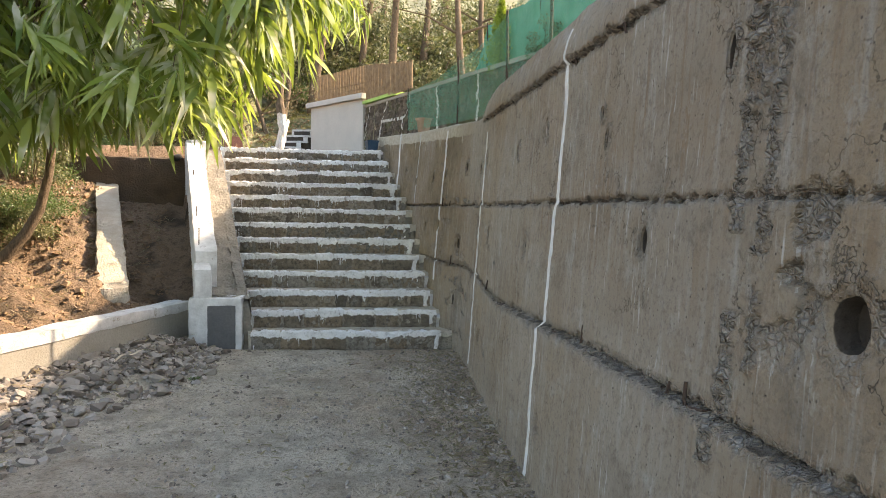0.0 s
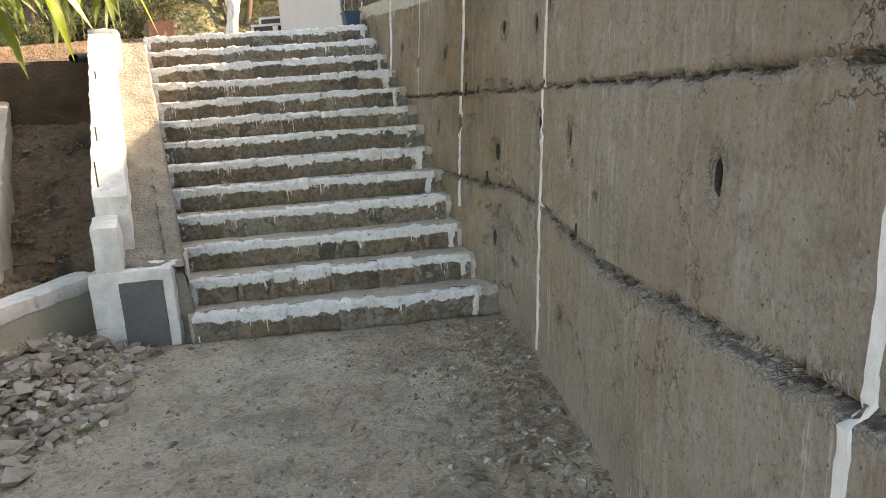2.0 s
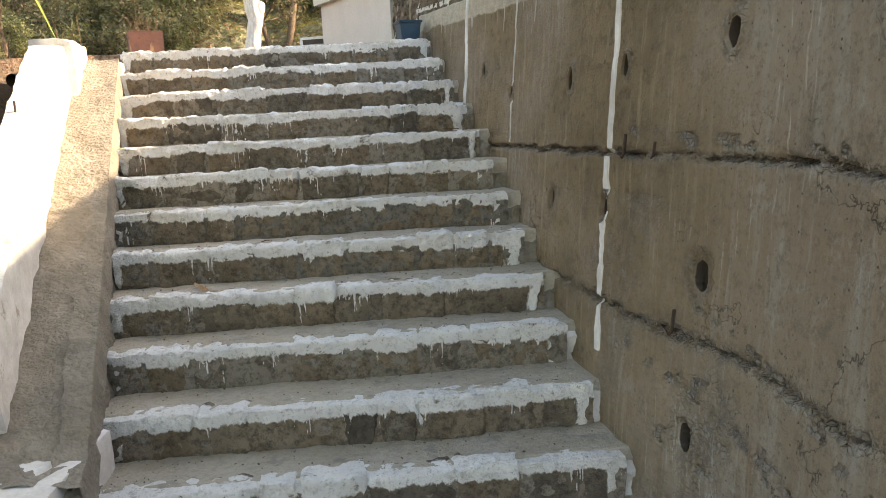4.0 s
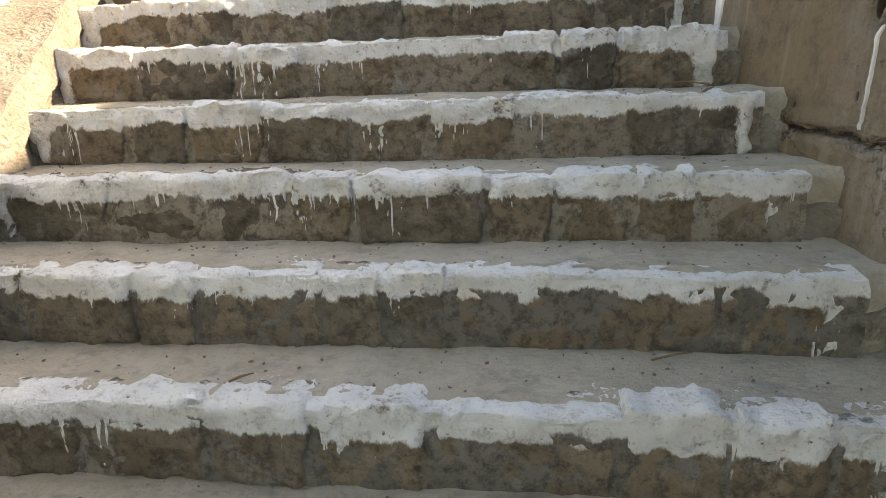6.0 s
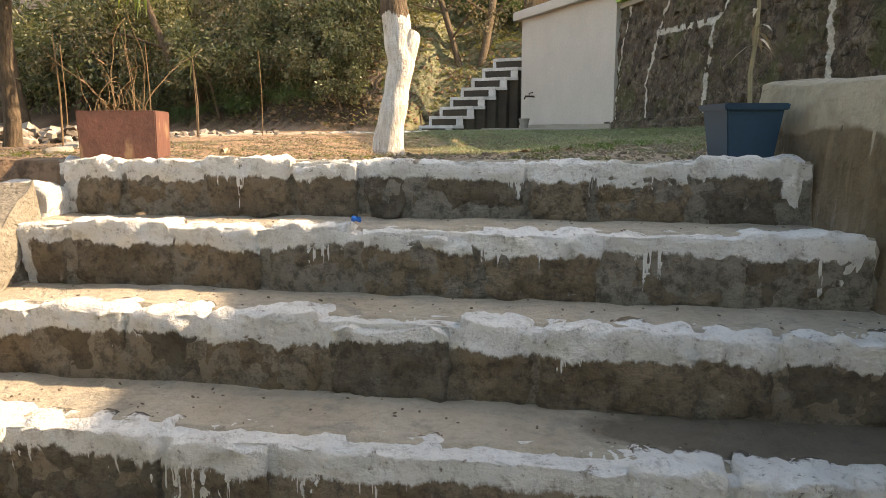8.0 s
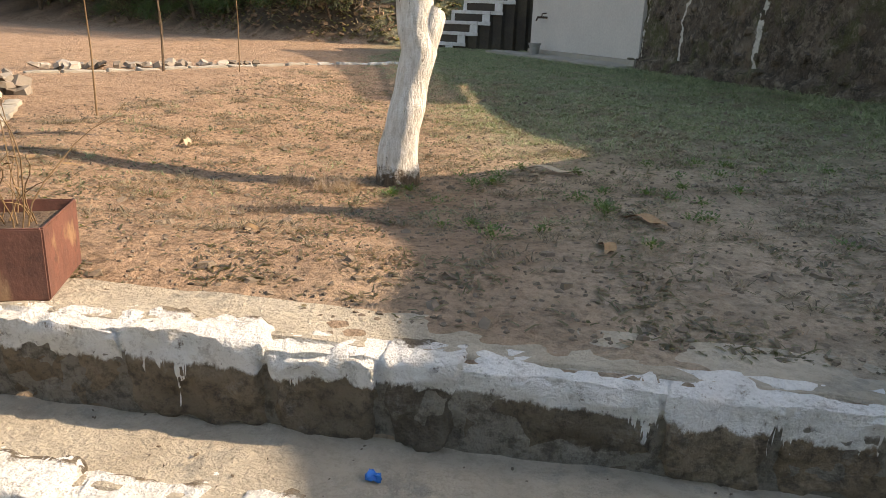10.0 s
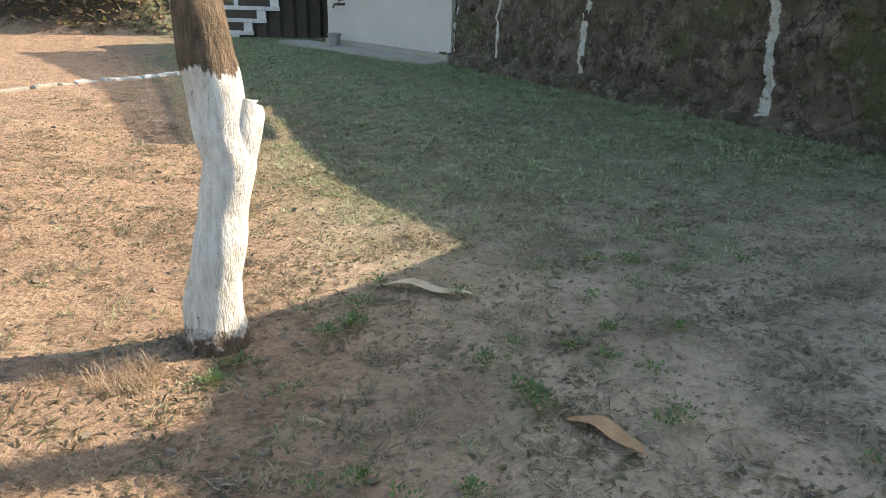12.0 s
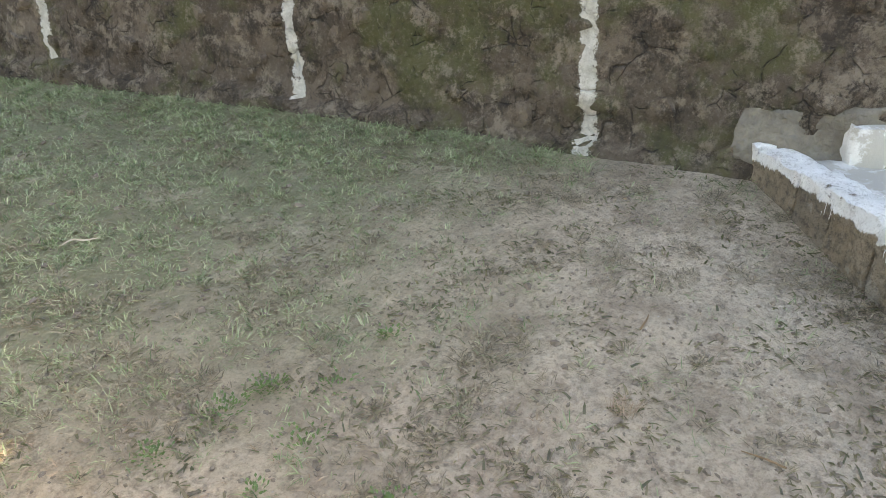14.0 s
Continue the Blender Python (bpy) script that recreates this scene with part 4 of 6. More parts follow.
# ---- terrace: stone wall, house, far steps ----
def stone_face(y, z):
    """Front of the terrace wall: a lumpy, eroded face that leans back."""
    lump = 0.035 * fbm(y * 2.2, z * 2.2, 31) + 0.018 * fbm(y * 6, z * 6, 7) + 0.014 * fbm(y * 14, z * 14, 3)
    dist, _ = noise.voronoi(Vector((y * 4.2, z * 5.2, 3.0)) + noise.noise_vector(Vector((y * 3, z * 3, 1))) * 0.35)
    lump += 0.009 * sm((dist[1] - dist[0]) / 0.25) * (0.4 + 0.6 * sm(fbm(y * 1.1, z * 1.1, 5) * 2 + 0.5))
    foot = (0.085 if fbm(y * 1.5, 1, 1) > -0.15 else 0.03) * sm((2.415 + 0.05 * fbm(y * 4, 2, 2) - z) / 0.045)
    return stone_wall_x(y) + 0.053 * (z - 2.0) + 0.02 - lump - foot


def build_stone_wall():
    """A wall of rough stones along the terrace, with lime-washed lines over it."""
    ya, yb = 9.0, 19.75
    z0, z1 = 2.0, 3.88
    ys = np.arange(ya, yb + 0.02, 0.024)
    zs = np.linspace(z0, z1, 76)
    v = []
    for y in ys:
        v += [(stone_face(y, z), y, z) for z in zs]
        v += [(stone_wall_x(y) + 0.5, y, z1), (stone_wall_x(y) + 0.5, y, z0)]
    cols = len(zs) + 2
    faces = [q[::-1] for q in grid_faces(len(ys), cols)] + [tuple(range(cols)), tuple(range((len(ys) - 1) * cols, len(ys) * cols))[::-1]]
    wall = add("wall_stone", mesh_of("wall_stone", v, faces, M_RUBBLE_FACE, None, True, None, False), None, "old dark rubble wall with eroded mortar and white painted lines", "wall", kind="structure")
    rng = random.Random(11)

    def stone(y, z, w, h):
        t = rng.uniform(-0.5, 0.5)
        c = []
        for zz in (-1, 1):
            for yy, deep in ((-1, 0), (1, 0), (1, 1), (-1, 1)):
                a, b = yy * w / 2 * rng.uniform(0.6, 1.1), zz * h / 2 * rng.uniform(0.6, 1.1)
                py, pz = y + a * math.cos(t) - b * math.sin(t), z + a * math.sin(t) + b * math.cos(t)
                c.append((stone_face(y, z) - (0.012 if not deep else -0.1) + rng.uniform(-0.006, 0.006), py, pz))
        c = [c[0], c[3], c[2], c[1], c[4], c[7], c[6], c[5]]
        return rough_block(c, (2, 4, 4), 0.012, 0.012, y * 3 + z * 9, 11)

    spots, tries = [], 0
    while len(spots) < 210 and tries < 6000:
        tries += 1
        y, z = rng.uniform(12.6, 19.6), rng.uniform(2.15, 3.82)
        upper = sm((y - 16) / 1.2) * sm((z - 2.9) / 0.3)
        if rng.random() > 0.10 + upper:
            continue
        w, h = rng.uniform(0.10, 0.24), rng.uniform(0.08, 0.16)
        if all(math.hypot((y - q[0]) / 1.2, z - q[1]) > 0.5 * (max(w, h) + max(q[2], q[3])) * 0.85 for q in spots):
            spots.append((y, z, w, h))
    for s in spots:
        hung("rubble_stone", mesh_of("rubble_stone", *stone(*s), M_RUBBLE, None, True), wall)
    # coping
    wall_piece("coping", [(stone_wall_x(ya) + 0.08, ya, z1 - 0.01), (stone_wall_x(ya) + 0.5, ya, z1 - 0.01), (stone_wall_x(yb) + 0.5, yb, z1 - 0.01), (stone_wall_x(yb) + 0.08, yb, z1 - 0.01),
                          (stone_wall_x(ya) + 0.08, ya, z1 + 0.06), (stone_wall_x(ya) + 0.5, ya, z1 + 0.06), (stone_wall_x(yb) + 0.5, yb, z1 + 0.06), (stone_wall_x(yb) + 0.08, yb, z1 + 0.06)], M_CEMENT, "pale cement coping", (2, 60, 2), 0.012, parent=wall)
    # painted lines, from foot to top, and one across
    def line(points, w, seed):
        vv, edge = [], []
        pts = []
        for (ya_, za_), (yb_, zb_) in zip(points, points[1:]):
            m = max(2, int(math.hypot(yb_ - ya_, zb_ - za_) / 0.02))
            pts += [(ya_ + (yb_ - ya_) * i / m, za_ + (zb_ - za_) * i / m, yb_ - ya_, zb_ - za_) for i in range(m + (points[-1] == (yb_, zb_)))]
        for y, zz, dy, dz in pts:
            L = math.hypot(dy, dz)
            ny, nz = -dz / L, dy / L
            ww = w * (1.5 + 0.2 * fbm(y * 4, zz * 4, seed)) * 0.5
            off = 0.004 * fbm(y * 3, zz * 3, seed + 4)
            for s in (-1, -0.6, -0.2, 0.2, 0.6, 1):
                edge.append(abs(s) * 1.5)
                yy, z3 = y + ny * (ww * s + off), zz + nz * (ww * s + off)
                vv.append((stone_face(yy, z3) - 0.005 + (0.008 if abs(s) == 1 else 0), yy, z3))
        hung("painted_line", mesh_of("painted_line", vv, grid_faces(len(pts), 6), M_OLD_LINE, {"edge": edge}, True), wall, "white painted line")

    line([(13.84, 2.33), (13.90, 2.8), (13.98, 3.42), (14.0, 3.9)], 0.115, 1)
    line([(15.42, 2.40), (15.50, 2.9), (15.54, 3.4), (15.6, 3.9)], 0.095, 2)
    line([(17.27, 2.42), (17.3, 2.9), (17.2, 3.37), (17.0, 3.55), (16.95, 3.9)], 0.095, 3)
    line([(18.62, 2.42), (18.64, 2.8), (18.55, 3.2), (18.45, 3.42), (18.2, 3.9)], 0.09, 4)
    line([(19.5, 2.4), (19.5, 3.1), (19.35, 3.5), (19.3, 3.9)], 0.06, 5)
    line([(17.2, 3.38), (18.47, 3.42)], 0.11, 6)


build_stone_wall()


def quad_prism(p, q, depth, z0, z1):
    """Corners of a wall from p to q in plan, depth to the right of the way."""
    return beam(p, q, depth, z0, z1, z0, z1)


def build_house():
    house = root("house", (-1.0, 21, 2.2), "small cream plastered house with a bamboo-fenced flat roof", "house")
    rb, lb = Vector((-0.60, 19.55)), Vector((-2.05, 21.93))
    wall_piece("house_wall", quad_prism(lb, rb, -4.0, 2.0, 4.10), M_HOUSE, "", (12, 6, 6), 0.004, 0.004, 1, house)
    d = (rb - lb).normalized()
    n = Vector((-d.y, d.x)) * -1
    a, b = lb - d * 0.12 + n * 0.12, rb + d * 0.10 + n * 0.12
    wall_piece("roof", quad_prism(a, b, -4.3, 4.10, 4.235), M_HOUSE, "overhanging cement roof slab", (12, 6, 2), 0.006, 0.008, 2, house)
    # plinth
    a, b = lb + n * 0.05, rb + n * 0.05
    wall_piece("plinth", quad_prism(a, b, -0.3, 2.0, 2.36), M_CEMENT, "", (12, 2, 3), 0.010, 0.01, 3, house)
    a, b = lb - d * 0.5 + n * 0.55, rb + n * 0.32
    wall_piece("apron", quad_prism(a, b, -0.5, 2.0, 2.29), M_CEMENT, "worn cement apron at the foot of the wall", (30, 6, 4), 0.022, 0.02, 5, house)
    # bamboo fence along two roof edges
    rng = random.Random(2)
    runs = (((-1.80, 21.40), (-0.52, 19.42)), ((-0.50, 19.40), (0.42, 16.7)))
    for (p, q) in runs:
        p, q = Vector(p), Vector(q)
        m = int((q - p).length / 0.072)
        z0 = 4.24 if p.x < -1 else 3.98
        for i in range(m + 1):
            c = p.lerp(q, i / m)
            h = 4.93 + rng.uniform(-0.02, 0.02) - (0.35 * (i / m) if p.x > -1 else 0)
            v, f = tube([(c.x, c.y, z0), (c.x + rng.uniform(-0.01, 0.01), c.y, (z0 + h) / 2), (c.x, c.y, h)], [0.032, 0.03, 0.027], 7)
            hung("bamboo_pole", mesh_of("bamboo_pole", v, f, M_BAMBOO, None, True), house)
        for z in (z0 + 0.12, 4.5):
            v, f = tube([(p.x, p.y, z), (q.x, q.y, z - (0.1 if p.x > -1 else 0))], [0.02, 0.02], 6)
            hung("bamboo_rail", mesh_of("bamboo_rail", v, f, M_BAMBOO, None, True), house)
    # green edge slab by the wall
    wall_piece("green_ledge", quad_prism((-0.62, 19.50), (0.1, 17.6), -0.3, 3.95, 4.03), plain("lime_green_paint", (0.30, 0.46, 0.10), (0.36, 0.5, 0.16)), "lime green painted ledge", (8, 2, 2), 0.004, 0.004, 3, house)
    # tap on the wall
    c = lb.lerp(rb, 0.17) + n * 0.06
    v, f = tube([(c.x - n.x * 0.06, c.y - n.y * 0.06, 2.82), (c.x + n.x * 0.1, c.y + n.y * 0.1, 2.82), (c.x + n.x * 0.12, c.y + n.y * 0.12, 2.77)], [0.016, 0.016, 0.014], 8)
    tap = hung("tap", mesh_of("tap", v, f, M_REBAR, None, True), house, "dark metal water tap")
    v, f = tube([(c.x + n.x * 0.03, c.y + n.y * 0.03, 2.82), (c.x + n.x * 0.03, c.y + n.y * 0.03, 2.87), (c.x + d.x * 0.07, c.y + d.y * 0.07, 2.88)], [0.01, 0.01, 0.01], 6)
    under(new("handle", mesh_of("handle", v, f, M_REBAR, None, True)), tap)
    return lb, rb, n, d


HOUSE_LB, HOUSE_RB, HOUSE_N, HOUSE_D = build_house()


def build_far_steps():
    far = root("garden_steps", (-3.6, 23.2, 2.2), "cement garden steps with white painted edges", "stairs", kind="structure")
    foot_l, foot_r = Vector((-4.13, 23.15)), Vector((-3.43, 22.95))
    go = Vector((0.205, 0.02))
    for k in range(8):
        a, b = foot_l + go * k, foot_r + go * k
        z1 = 2.27 + 0.178 * (k + 1) - 0.1
        body = wall_piece("step_body", [(a.x, a.y, 1.9), (b.x, b.y, 1.9), (b.x + 0.25, b.y + 0.35, 1.9), (a.x + 0.25, a.y + 0.4, 1.9), (a.x, a.y, z1), (b.x, b.y, z1), (b.x + 0.25, b.y + 0.35, z1), (a.x + 0.25, a.y + 0.4, z1)], M_RUBBLE_BED, "", (5, 3, 4), 0.006, 0.006, k, far)
        t = 0.045
        # white band over the nosing and down both sides
        for (p, q, zz0, zz1) in ((a, b, z1 - t, z1 + 0.012), (a, a.lerp(b, 0.09), z1 - 0.178, z1 - t), (a.lerp(b, 0.80), b, z1 - 0.178, z1 - t)):
            deeper("white_band", [(p.x, p.y - 0.012, zz0), (q.x, q.y - 0.012, zz0), (q.x + 0.02, q.y + 0.1, zz0), (p.x + 0.02, p.y + 0.1, zz0), (p.x, p.y - 0.012, zz1), (q.x, q.y - 0.012, zz1), (q.x + 0.02, q.y + 0.1, zz1), (p.x + 0.02, p.y + 0.1, zz1)], M_WHITE_CLEAN, body, (4, 1, 2), 0.004, 0.003, k)
        c = b + Vector((0.0, -0.004))
        deeper("side_band", [(c.x, c.y - 0.01, z1 - 0.05), (c.x + 0.22, c.y + 0.01, z1 - 0.05), (c.x + 0.22, c.y + 0.1, z1 - 0.05), (c.x, c.y + 0.1, z1 - 0.05), (c.x, c.y - 0.01, z1 + 0.01), (c.x + 0.22, c.y + 0.01, z1 + 0.01), (c.x + 0.22, c.y + 0.1, z1 + 0.01), (c.x, c.y + 0.1, z1 + 0.01)], M_WHITE_CLEAN, body, (3, 1, 1), 0.004, 0.003, k + 9)


build_far_steps()

# landing with a white edge at the foot of the stone wall
landing = root("landing", (1.8, 12.5, 2.2), "low cement landing with a worn white painted edge", "stairs", kind="structure")
wall_piece("landing_slab", [(0.78, 11.93, 2.0), (1.85, 11.0, 2.0), (3.2, 12.3, 2.0), (1.76, 13.13, 2.0), (0.78, 11.93, 2.46), (1.85, 11.0, 2.46), (3.2, 12.3, 2.46), (1.76, 13.13, 2.46)], M_LANDING, "", (40, 40, 6), 0.012, 0.01, 1, landing)
rng = random.Random(17)
t = 0.0
a, b = Vector((0.64, 11.92)), Vector((1.66, 13.20))
d = (b - a).normalized()
back = Vector((d.y, -d.x)) * 0.16
while t < (b - a).length - 0.03:
    w = min(rng.uniform(0.16, 0.34), (b - a).length - t)
    p, q = a + d * (t + 0.001) - back * rng.uniform(0, 0.05), a + d * (t + w - 0.001) - back * rng.uniform(0, 0.05)
    z1 = 2.485 + rng.uniform(-0.012, 0.012)
    c = [(p.x, p.y, 2.1), (p.x + back.x, p.y + back.y, 2.1), (q.x + back.x, q.y + back.y, 2.1), (q.x, q.y, 2.1), (p.x, p.y, z1), (p.x + back.x, p.y + back.y, z1), (q.x + back.x, q.y + back.y, z1), (q.x, q.y, z1)]
    v, f = rough_block(c, (6, 12, 14), 0.011, 0.006, t * 5, 20)
    hung("edge_stone", mesh_of("edge_stone", v, f, M_STEP, {"below": [max(z1 - s[2], 0) for s in v]}, True), landing)
    t += w
wall_piece("upper_step", [(1.70, 12.77, 2.4), (2.2, 12.05, 2.4), (3.0, 12.3, 2.4), (1.95, 13.0, 2.4), (1.70, 12.77, 2.62), (2.2, 12.05, 2.62), (3.0, 12.3, 2.62), (1.95, 13.0, 2.62)], M_LANDING, "", (16, 16, 6), 0.016, 0.01, 6, landing)
wall_piece("mortar_skirt", [(stone_wall_x(12.3) - 0.02, 12.3, 2.4), (stone_wall_x(12.3) + 0.2, 12.3, 2.4), (stone_wall_x(13.22) + 0.2, 13.22, 2.4), (stone_wall_x(13.22) - 0.03, 13.22, 2.4),
                            (stone_wall_x(12.3) + 0.06, 12.3, 2.78), (stone_wall_x(12.3) + 0.2, 12.3, 2.78), (stone_wall_x(13.22) + 0.2, 13.22, 2.62), (stone_wall_x(13.22) + 0.02, 13.22, 2.62)], M_SKIRT, "rough grey mortar against the wall", (4, 40, 18), 0.032, 0.01, 4, landing)


# ---- the lime-washed tree ----
def build_white_tree():
    tree = root("tree", (-2.13, 13.2, 2.15), "tree with a white lime-washed trunk and brown bark above", "tree")
    pts = [(-2.13, 13.2, 2.08), (-2.135, 13.2, 2.2), (-2.12, 13.2, 2.32), (-2.085, 13.2, 2.5), (-2.06, 13.21, 2.66), (-2.07, 13.22, 2.8), (-2.10, 13.23, 2.95), (-2.11, 13.24, 3.2), (-2.09, 13.26, 3.7), (-2.02, 13.3, 4.4), (-1.9, 13.35, 5.3)]
    rad = [0.098, 0.086, 0.074, 0.071, 0.075, 0.080, 0.068, 0.059, 0.056, 0.050, 0.04]
    stub = tube([(-2.075, 13.21, 2.55), (-2.045, 13.213, 2.66), (-2.012, 13.216, 2.75), (-1.99, 13.22, 2.81), (-1.982, 13.223, 2.835), (-1.98, 13.224, 2.83)], [0.055, 0.058, 0.052, 0.046, 0.034, 0.018], 22, 0.012)
    fine_p, fine_r = [], []
    for i in range(len(pts) - 1):
        m = 6 if pts[i][2] < 3.2 else 3
        for j in range(m):
            u = j / m
            fine_p.append(Vector(pts[i]).lerp(Vector(pts[i + 1]), u))
            fine_r.append(rad[i] * (1 - u) + rad[i + 1] * u)
    v, f = joined([tube(fine_p, fine_r, 40, 0.020), stub])
    hung("trunk", mesh_of("trunk", v, f, M_BARK_WHITE, None, True), tree)
    return tree


WHITE_TREE = build_white_tree()


# ---- planters ----
def open_box(x0, x1, y0, y1, z0, z1, t, flare=0.0):
    """A box open at the top, with wall thickness t, wider at the rim by flare."""
    f = flare
    outer = [(x0, y0, z0), (x1, y0, z0), (x1, y1, z0), (x0, y1, z0), (x0 - f, y0 - f, z1), (x1 + f, y0 - f, z1), (x1 + f, y1 + f, z1), (x0 - f, y1 + f, z1)]
    inner = [(x0 + t, y0 + t, z0 + t), (x1 - t, y0 + t, z0 + t), (x1 - t, y1 - t, z0 + t), (x0 + t, y1 - t, z0 + t), (x0 - f + t, y0 - f + t, z1), (x1 + f - t, y0 - f + t, z1), (x1 + f - t, y1 + f - t, z1), (x0 - f + t, y1 + f - t, z1)]
    faces = [(3, 2, 1, 0)] + [(i, (i + 1) % 4, (i + 1) % 4 + 4, i + 4) for i in range(4)]
    faces += [(8, 9, 10, 11)] + [(8 + (i + 1) % 4, 8 + i, 12 + i, 12 + (i + 1) % 4) for i in range(4)]
    faces += [(4 + i, 4 + (i + 1) % 4, 12 + (i + 1) % 4, 12 + i) for i in range(4)]
    return outer + inner, faces


def bevelled(name, data, material, width=0.01, segments=2):
    bm = bmesh.new()
    vs = [bm.verts.new(v) for v in data[0]]
    for f in data[1]:
        bm.faces.new([vs[i] for i in f])
    bmesh.ops.recalc_face_normals(bm, faces=bm.faces)
    bmesh.ops.bevel(bm, geom=bm.edges[:], offset=width, segments=segments, affect="EDGES")
    me = bpy.data.meshes.new(name)
    bm.to_mesh(me)
    bm.free()
    me.materials.append(material)
    me.polygons.foreach_set("use_smooth", [False] * len(me.polygons))
    return me


M_SOIL = plain("pot_soil", (0.09, 0.06, 0.04), (0.14, 0.10, 0.07), 12, 60, 0.95, 0.9, 0.02)

blue = root("plant_pot", (-0.58, 11.42, TOP), "square blue plastic plant pot with a rolled rim", "plant pot")
turn = Matrix.Rotation(radians(12), 4, "Z")
pot = add("pot", bevelled("pot", open_box(-0.085, 0.085, -0.085, 0.085, 0.0, 0.185, 0.006, 0.022), M_BLUE, 0.004), blue)
rim = add("rim", bevelled("rim", open_box(-0.117, 0.117, -0.117, 0.117, 0.170, 0.193, 0.014, 0.003), M_BLUE, 0.004), blue)
v, f = rough_block(slab(-0.095, 0.095, -0.095, 0.095, 0.12, 0.155), (8, 8, 1), 0.010, 0.0, 2)
add("soil", mesh_of("soil", v, f, M_SOIL, None, True), blue)
v, f = tube([(0.05, 0.04, 0.14), (0.04, 0.04, 0.3), (0.06, 0.05, 0.42), (0.05, 0.03, 0.6), (0.08, 0.05, 0.85)], [0.009, 0.008, 0.008, 0.006, 0.004], 7, 0.003)
add("stem", mesh_of("stem", v, f, plain("pale_stem", (0.30, 0.25, 0.15), (0.20, 0.17, 0.10), 20), None, True), blue, "bare pale plant stem")
blue.matrix_basis = pose(-0.60, 11.48, TOP - 0.004, 0, 0, 14)
blue.scale = (0.8, 0.8, 0.85)

tin = root("planter", (-2.62, 11.47, TOP), "rusty square tin planter with dry stalks", "planter")
add("tin", bevelled("tin", open_box(-0.135, 0.135, -0.135, 0.135, 0, 0.165, 0.005, 0.004), M_RUST, 0.004), tin)
v, f = rough_block(slab(-0.128, 0.128, -0.128, 0.128, 0.10, 0.14), (8, 8, 1), 0.012, 0.0, 5)
add("soil", mesh_of("soil", v, f, M_SOIL, None, True), tin)
rng = random.Random(8)
M_STALK = plain("dry_stalk", (0.22, 0.14, 0.07), (0.13, 0.08, 0.045), 14)
for i in range(30):
    p = Vector((rng.uniform(-0.11, 0.11), rng.uniform(-0.11, 0.11), 0.14))
    h = rng.uniform(0.06, 0.22) if i > 7 else rng.uniform(0.25, 0.42)
    d = Vector((rng.uniform(-0.3, 0.3), rng.uniform(-0.3, 0.3), 1))
    pts = [p]
    for j in range(7):
        d = (d + Vector((rng.uniform(-0.35, 0.35), rng.uniform(-0.35, 0.35), rng.uniform(-0.15, 0.1)))).normalized()
        pts.append(pts[-1] + d * h / 7)
    v, f = tube(pts, [0.0022 - 0.0002 * j for j in range(8)], 5, 0.0, i)
    for j in range(rng.choice((0, 0, 1, 2, 3))):
        b, w = pts[rng.randint(3, 7)], Vector((rng.uniform(-1, 1), rng.uniform(-1, 1), rng.uniform(-0.8, 0.3))).normalized()
        q = w.cross(Vector((0, 0, 1))).normalized() * 0.006
        n = len(v)
        v += [b, b + w * 0.02 + q, b + w * 0.045, b + w * 0.02 - q + Vector((0, 0, 0.004))]
        f += [(n, n + 1, n + 2), (n, n + 2, n + 3)]
    add("stalk", mesh_of("stalk", v, f, M_STALK, None, True), tin)
tin.matrix_basis = pose(-2.63, 11.49, TOP - 0.004, 0, 0, 21)
tin.scale = (0.9, 0.9, 0.98)


# ---- fences of green net ----
def net_panel(a, b, za0, za1, zb0, zb1, parent, wave=0.03, seed=0, cloth=None):
    nu, nv = 40, 14
    v, uv = [], []
    L = math.hypot(b[0] - a[0], b[1] - a[1])
    nx, ny = (b[1] - a[1]) / L, -(b[0] - a[0]) / L
    for j in range(nv + 1):
        for i in range(nu + 1):
            u, w = i / nu, j / nv
            z0, z1 = za0 + (zb0 - za0) * u, za1 + (zb1 - za1) * u
            z = z0 + (z1 - z0) * w - 0.05 * w * math.sin(math.pi * u)
            o = wave * fbm(u * 4, w * 2, seed)
            v.append((a[0] + (b[0] - a[0]) * u + nx * o, a[1] + (b[1] - a[1]) * u + ny * o, z))
            uv.append((u * L, z))
    hung("net", mesh_of("net", v, grid_faces(nv + 1, nu + 1), cloth or M_NET, None, True, uv), parent, "green woven shade net")


def build_fence(name, points, label, cloth=None):
    """points: plan place, height of the foot and of the top."""
    fence = root(name, (*points[0][:2], points[0][2]), label, "fence")
    for i, (x, y, z0, z1) in enumerate(points):
        v, f = tube([(x, y, z0 - 0.1), (x + 0.01, y, (z0 + z1) / 2), (x, y, z1 + 0.05)], [0.014, 0.013, 0.012], 6)
        hung("post", mesh_of("post", v, f, M_REBAR, None, True), fence, "thin rusty iron post")
    for i, (p, q) in enumerate(zip(points, points[1:])):
        net_panel(p, q, p[2], p[3], q[2], q[3], fence, 0.035, i, cloth)


def on_wall(y, back=0.2):
    return (wall_x(y, wall_top(y)) + back, y)


build_fence("net_fence", [(*on_wall(10.75, 0.12), 2.46, 3.0), (*on_wall(8.9), 2.40, 3.1), (*on_wall(7.4, 0.24), 2.36, 3.25), (*on_wall(6.0, 0.3), 2.43, 3.5), (*on_wall(4.3, 0.3), 2.46, 3.6), (*on_wall(1.5, 0.3), 2.46, 3.7), (*on_wall(-3, 0.3), 2.46, 3.7)], "sagging green net fence on thin iron posts along the wall top")
def on_stone(y, z0, z1):
    return (stone_wall_x(y) + 0.35, y, z0, z1)


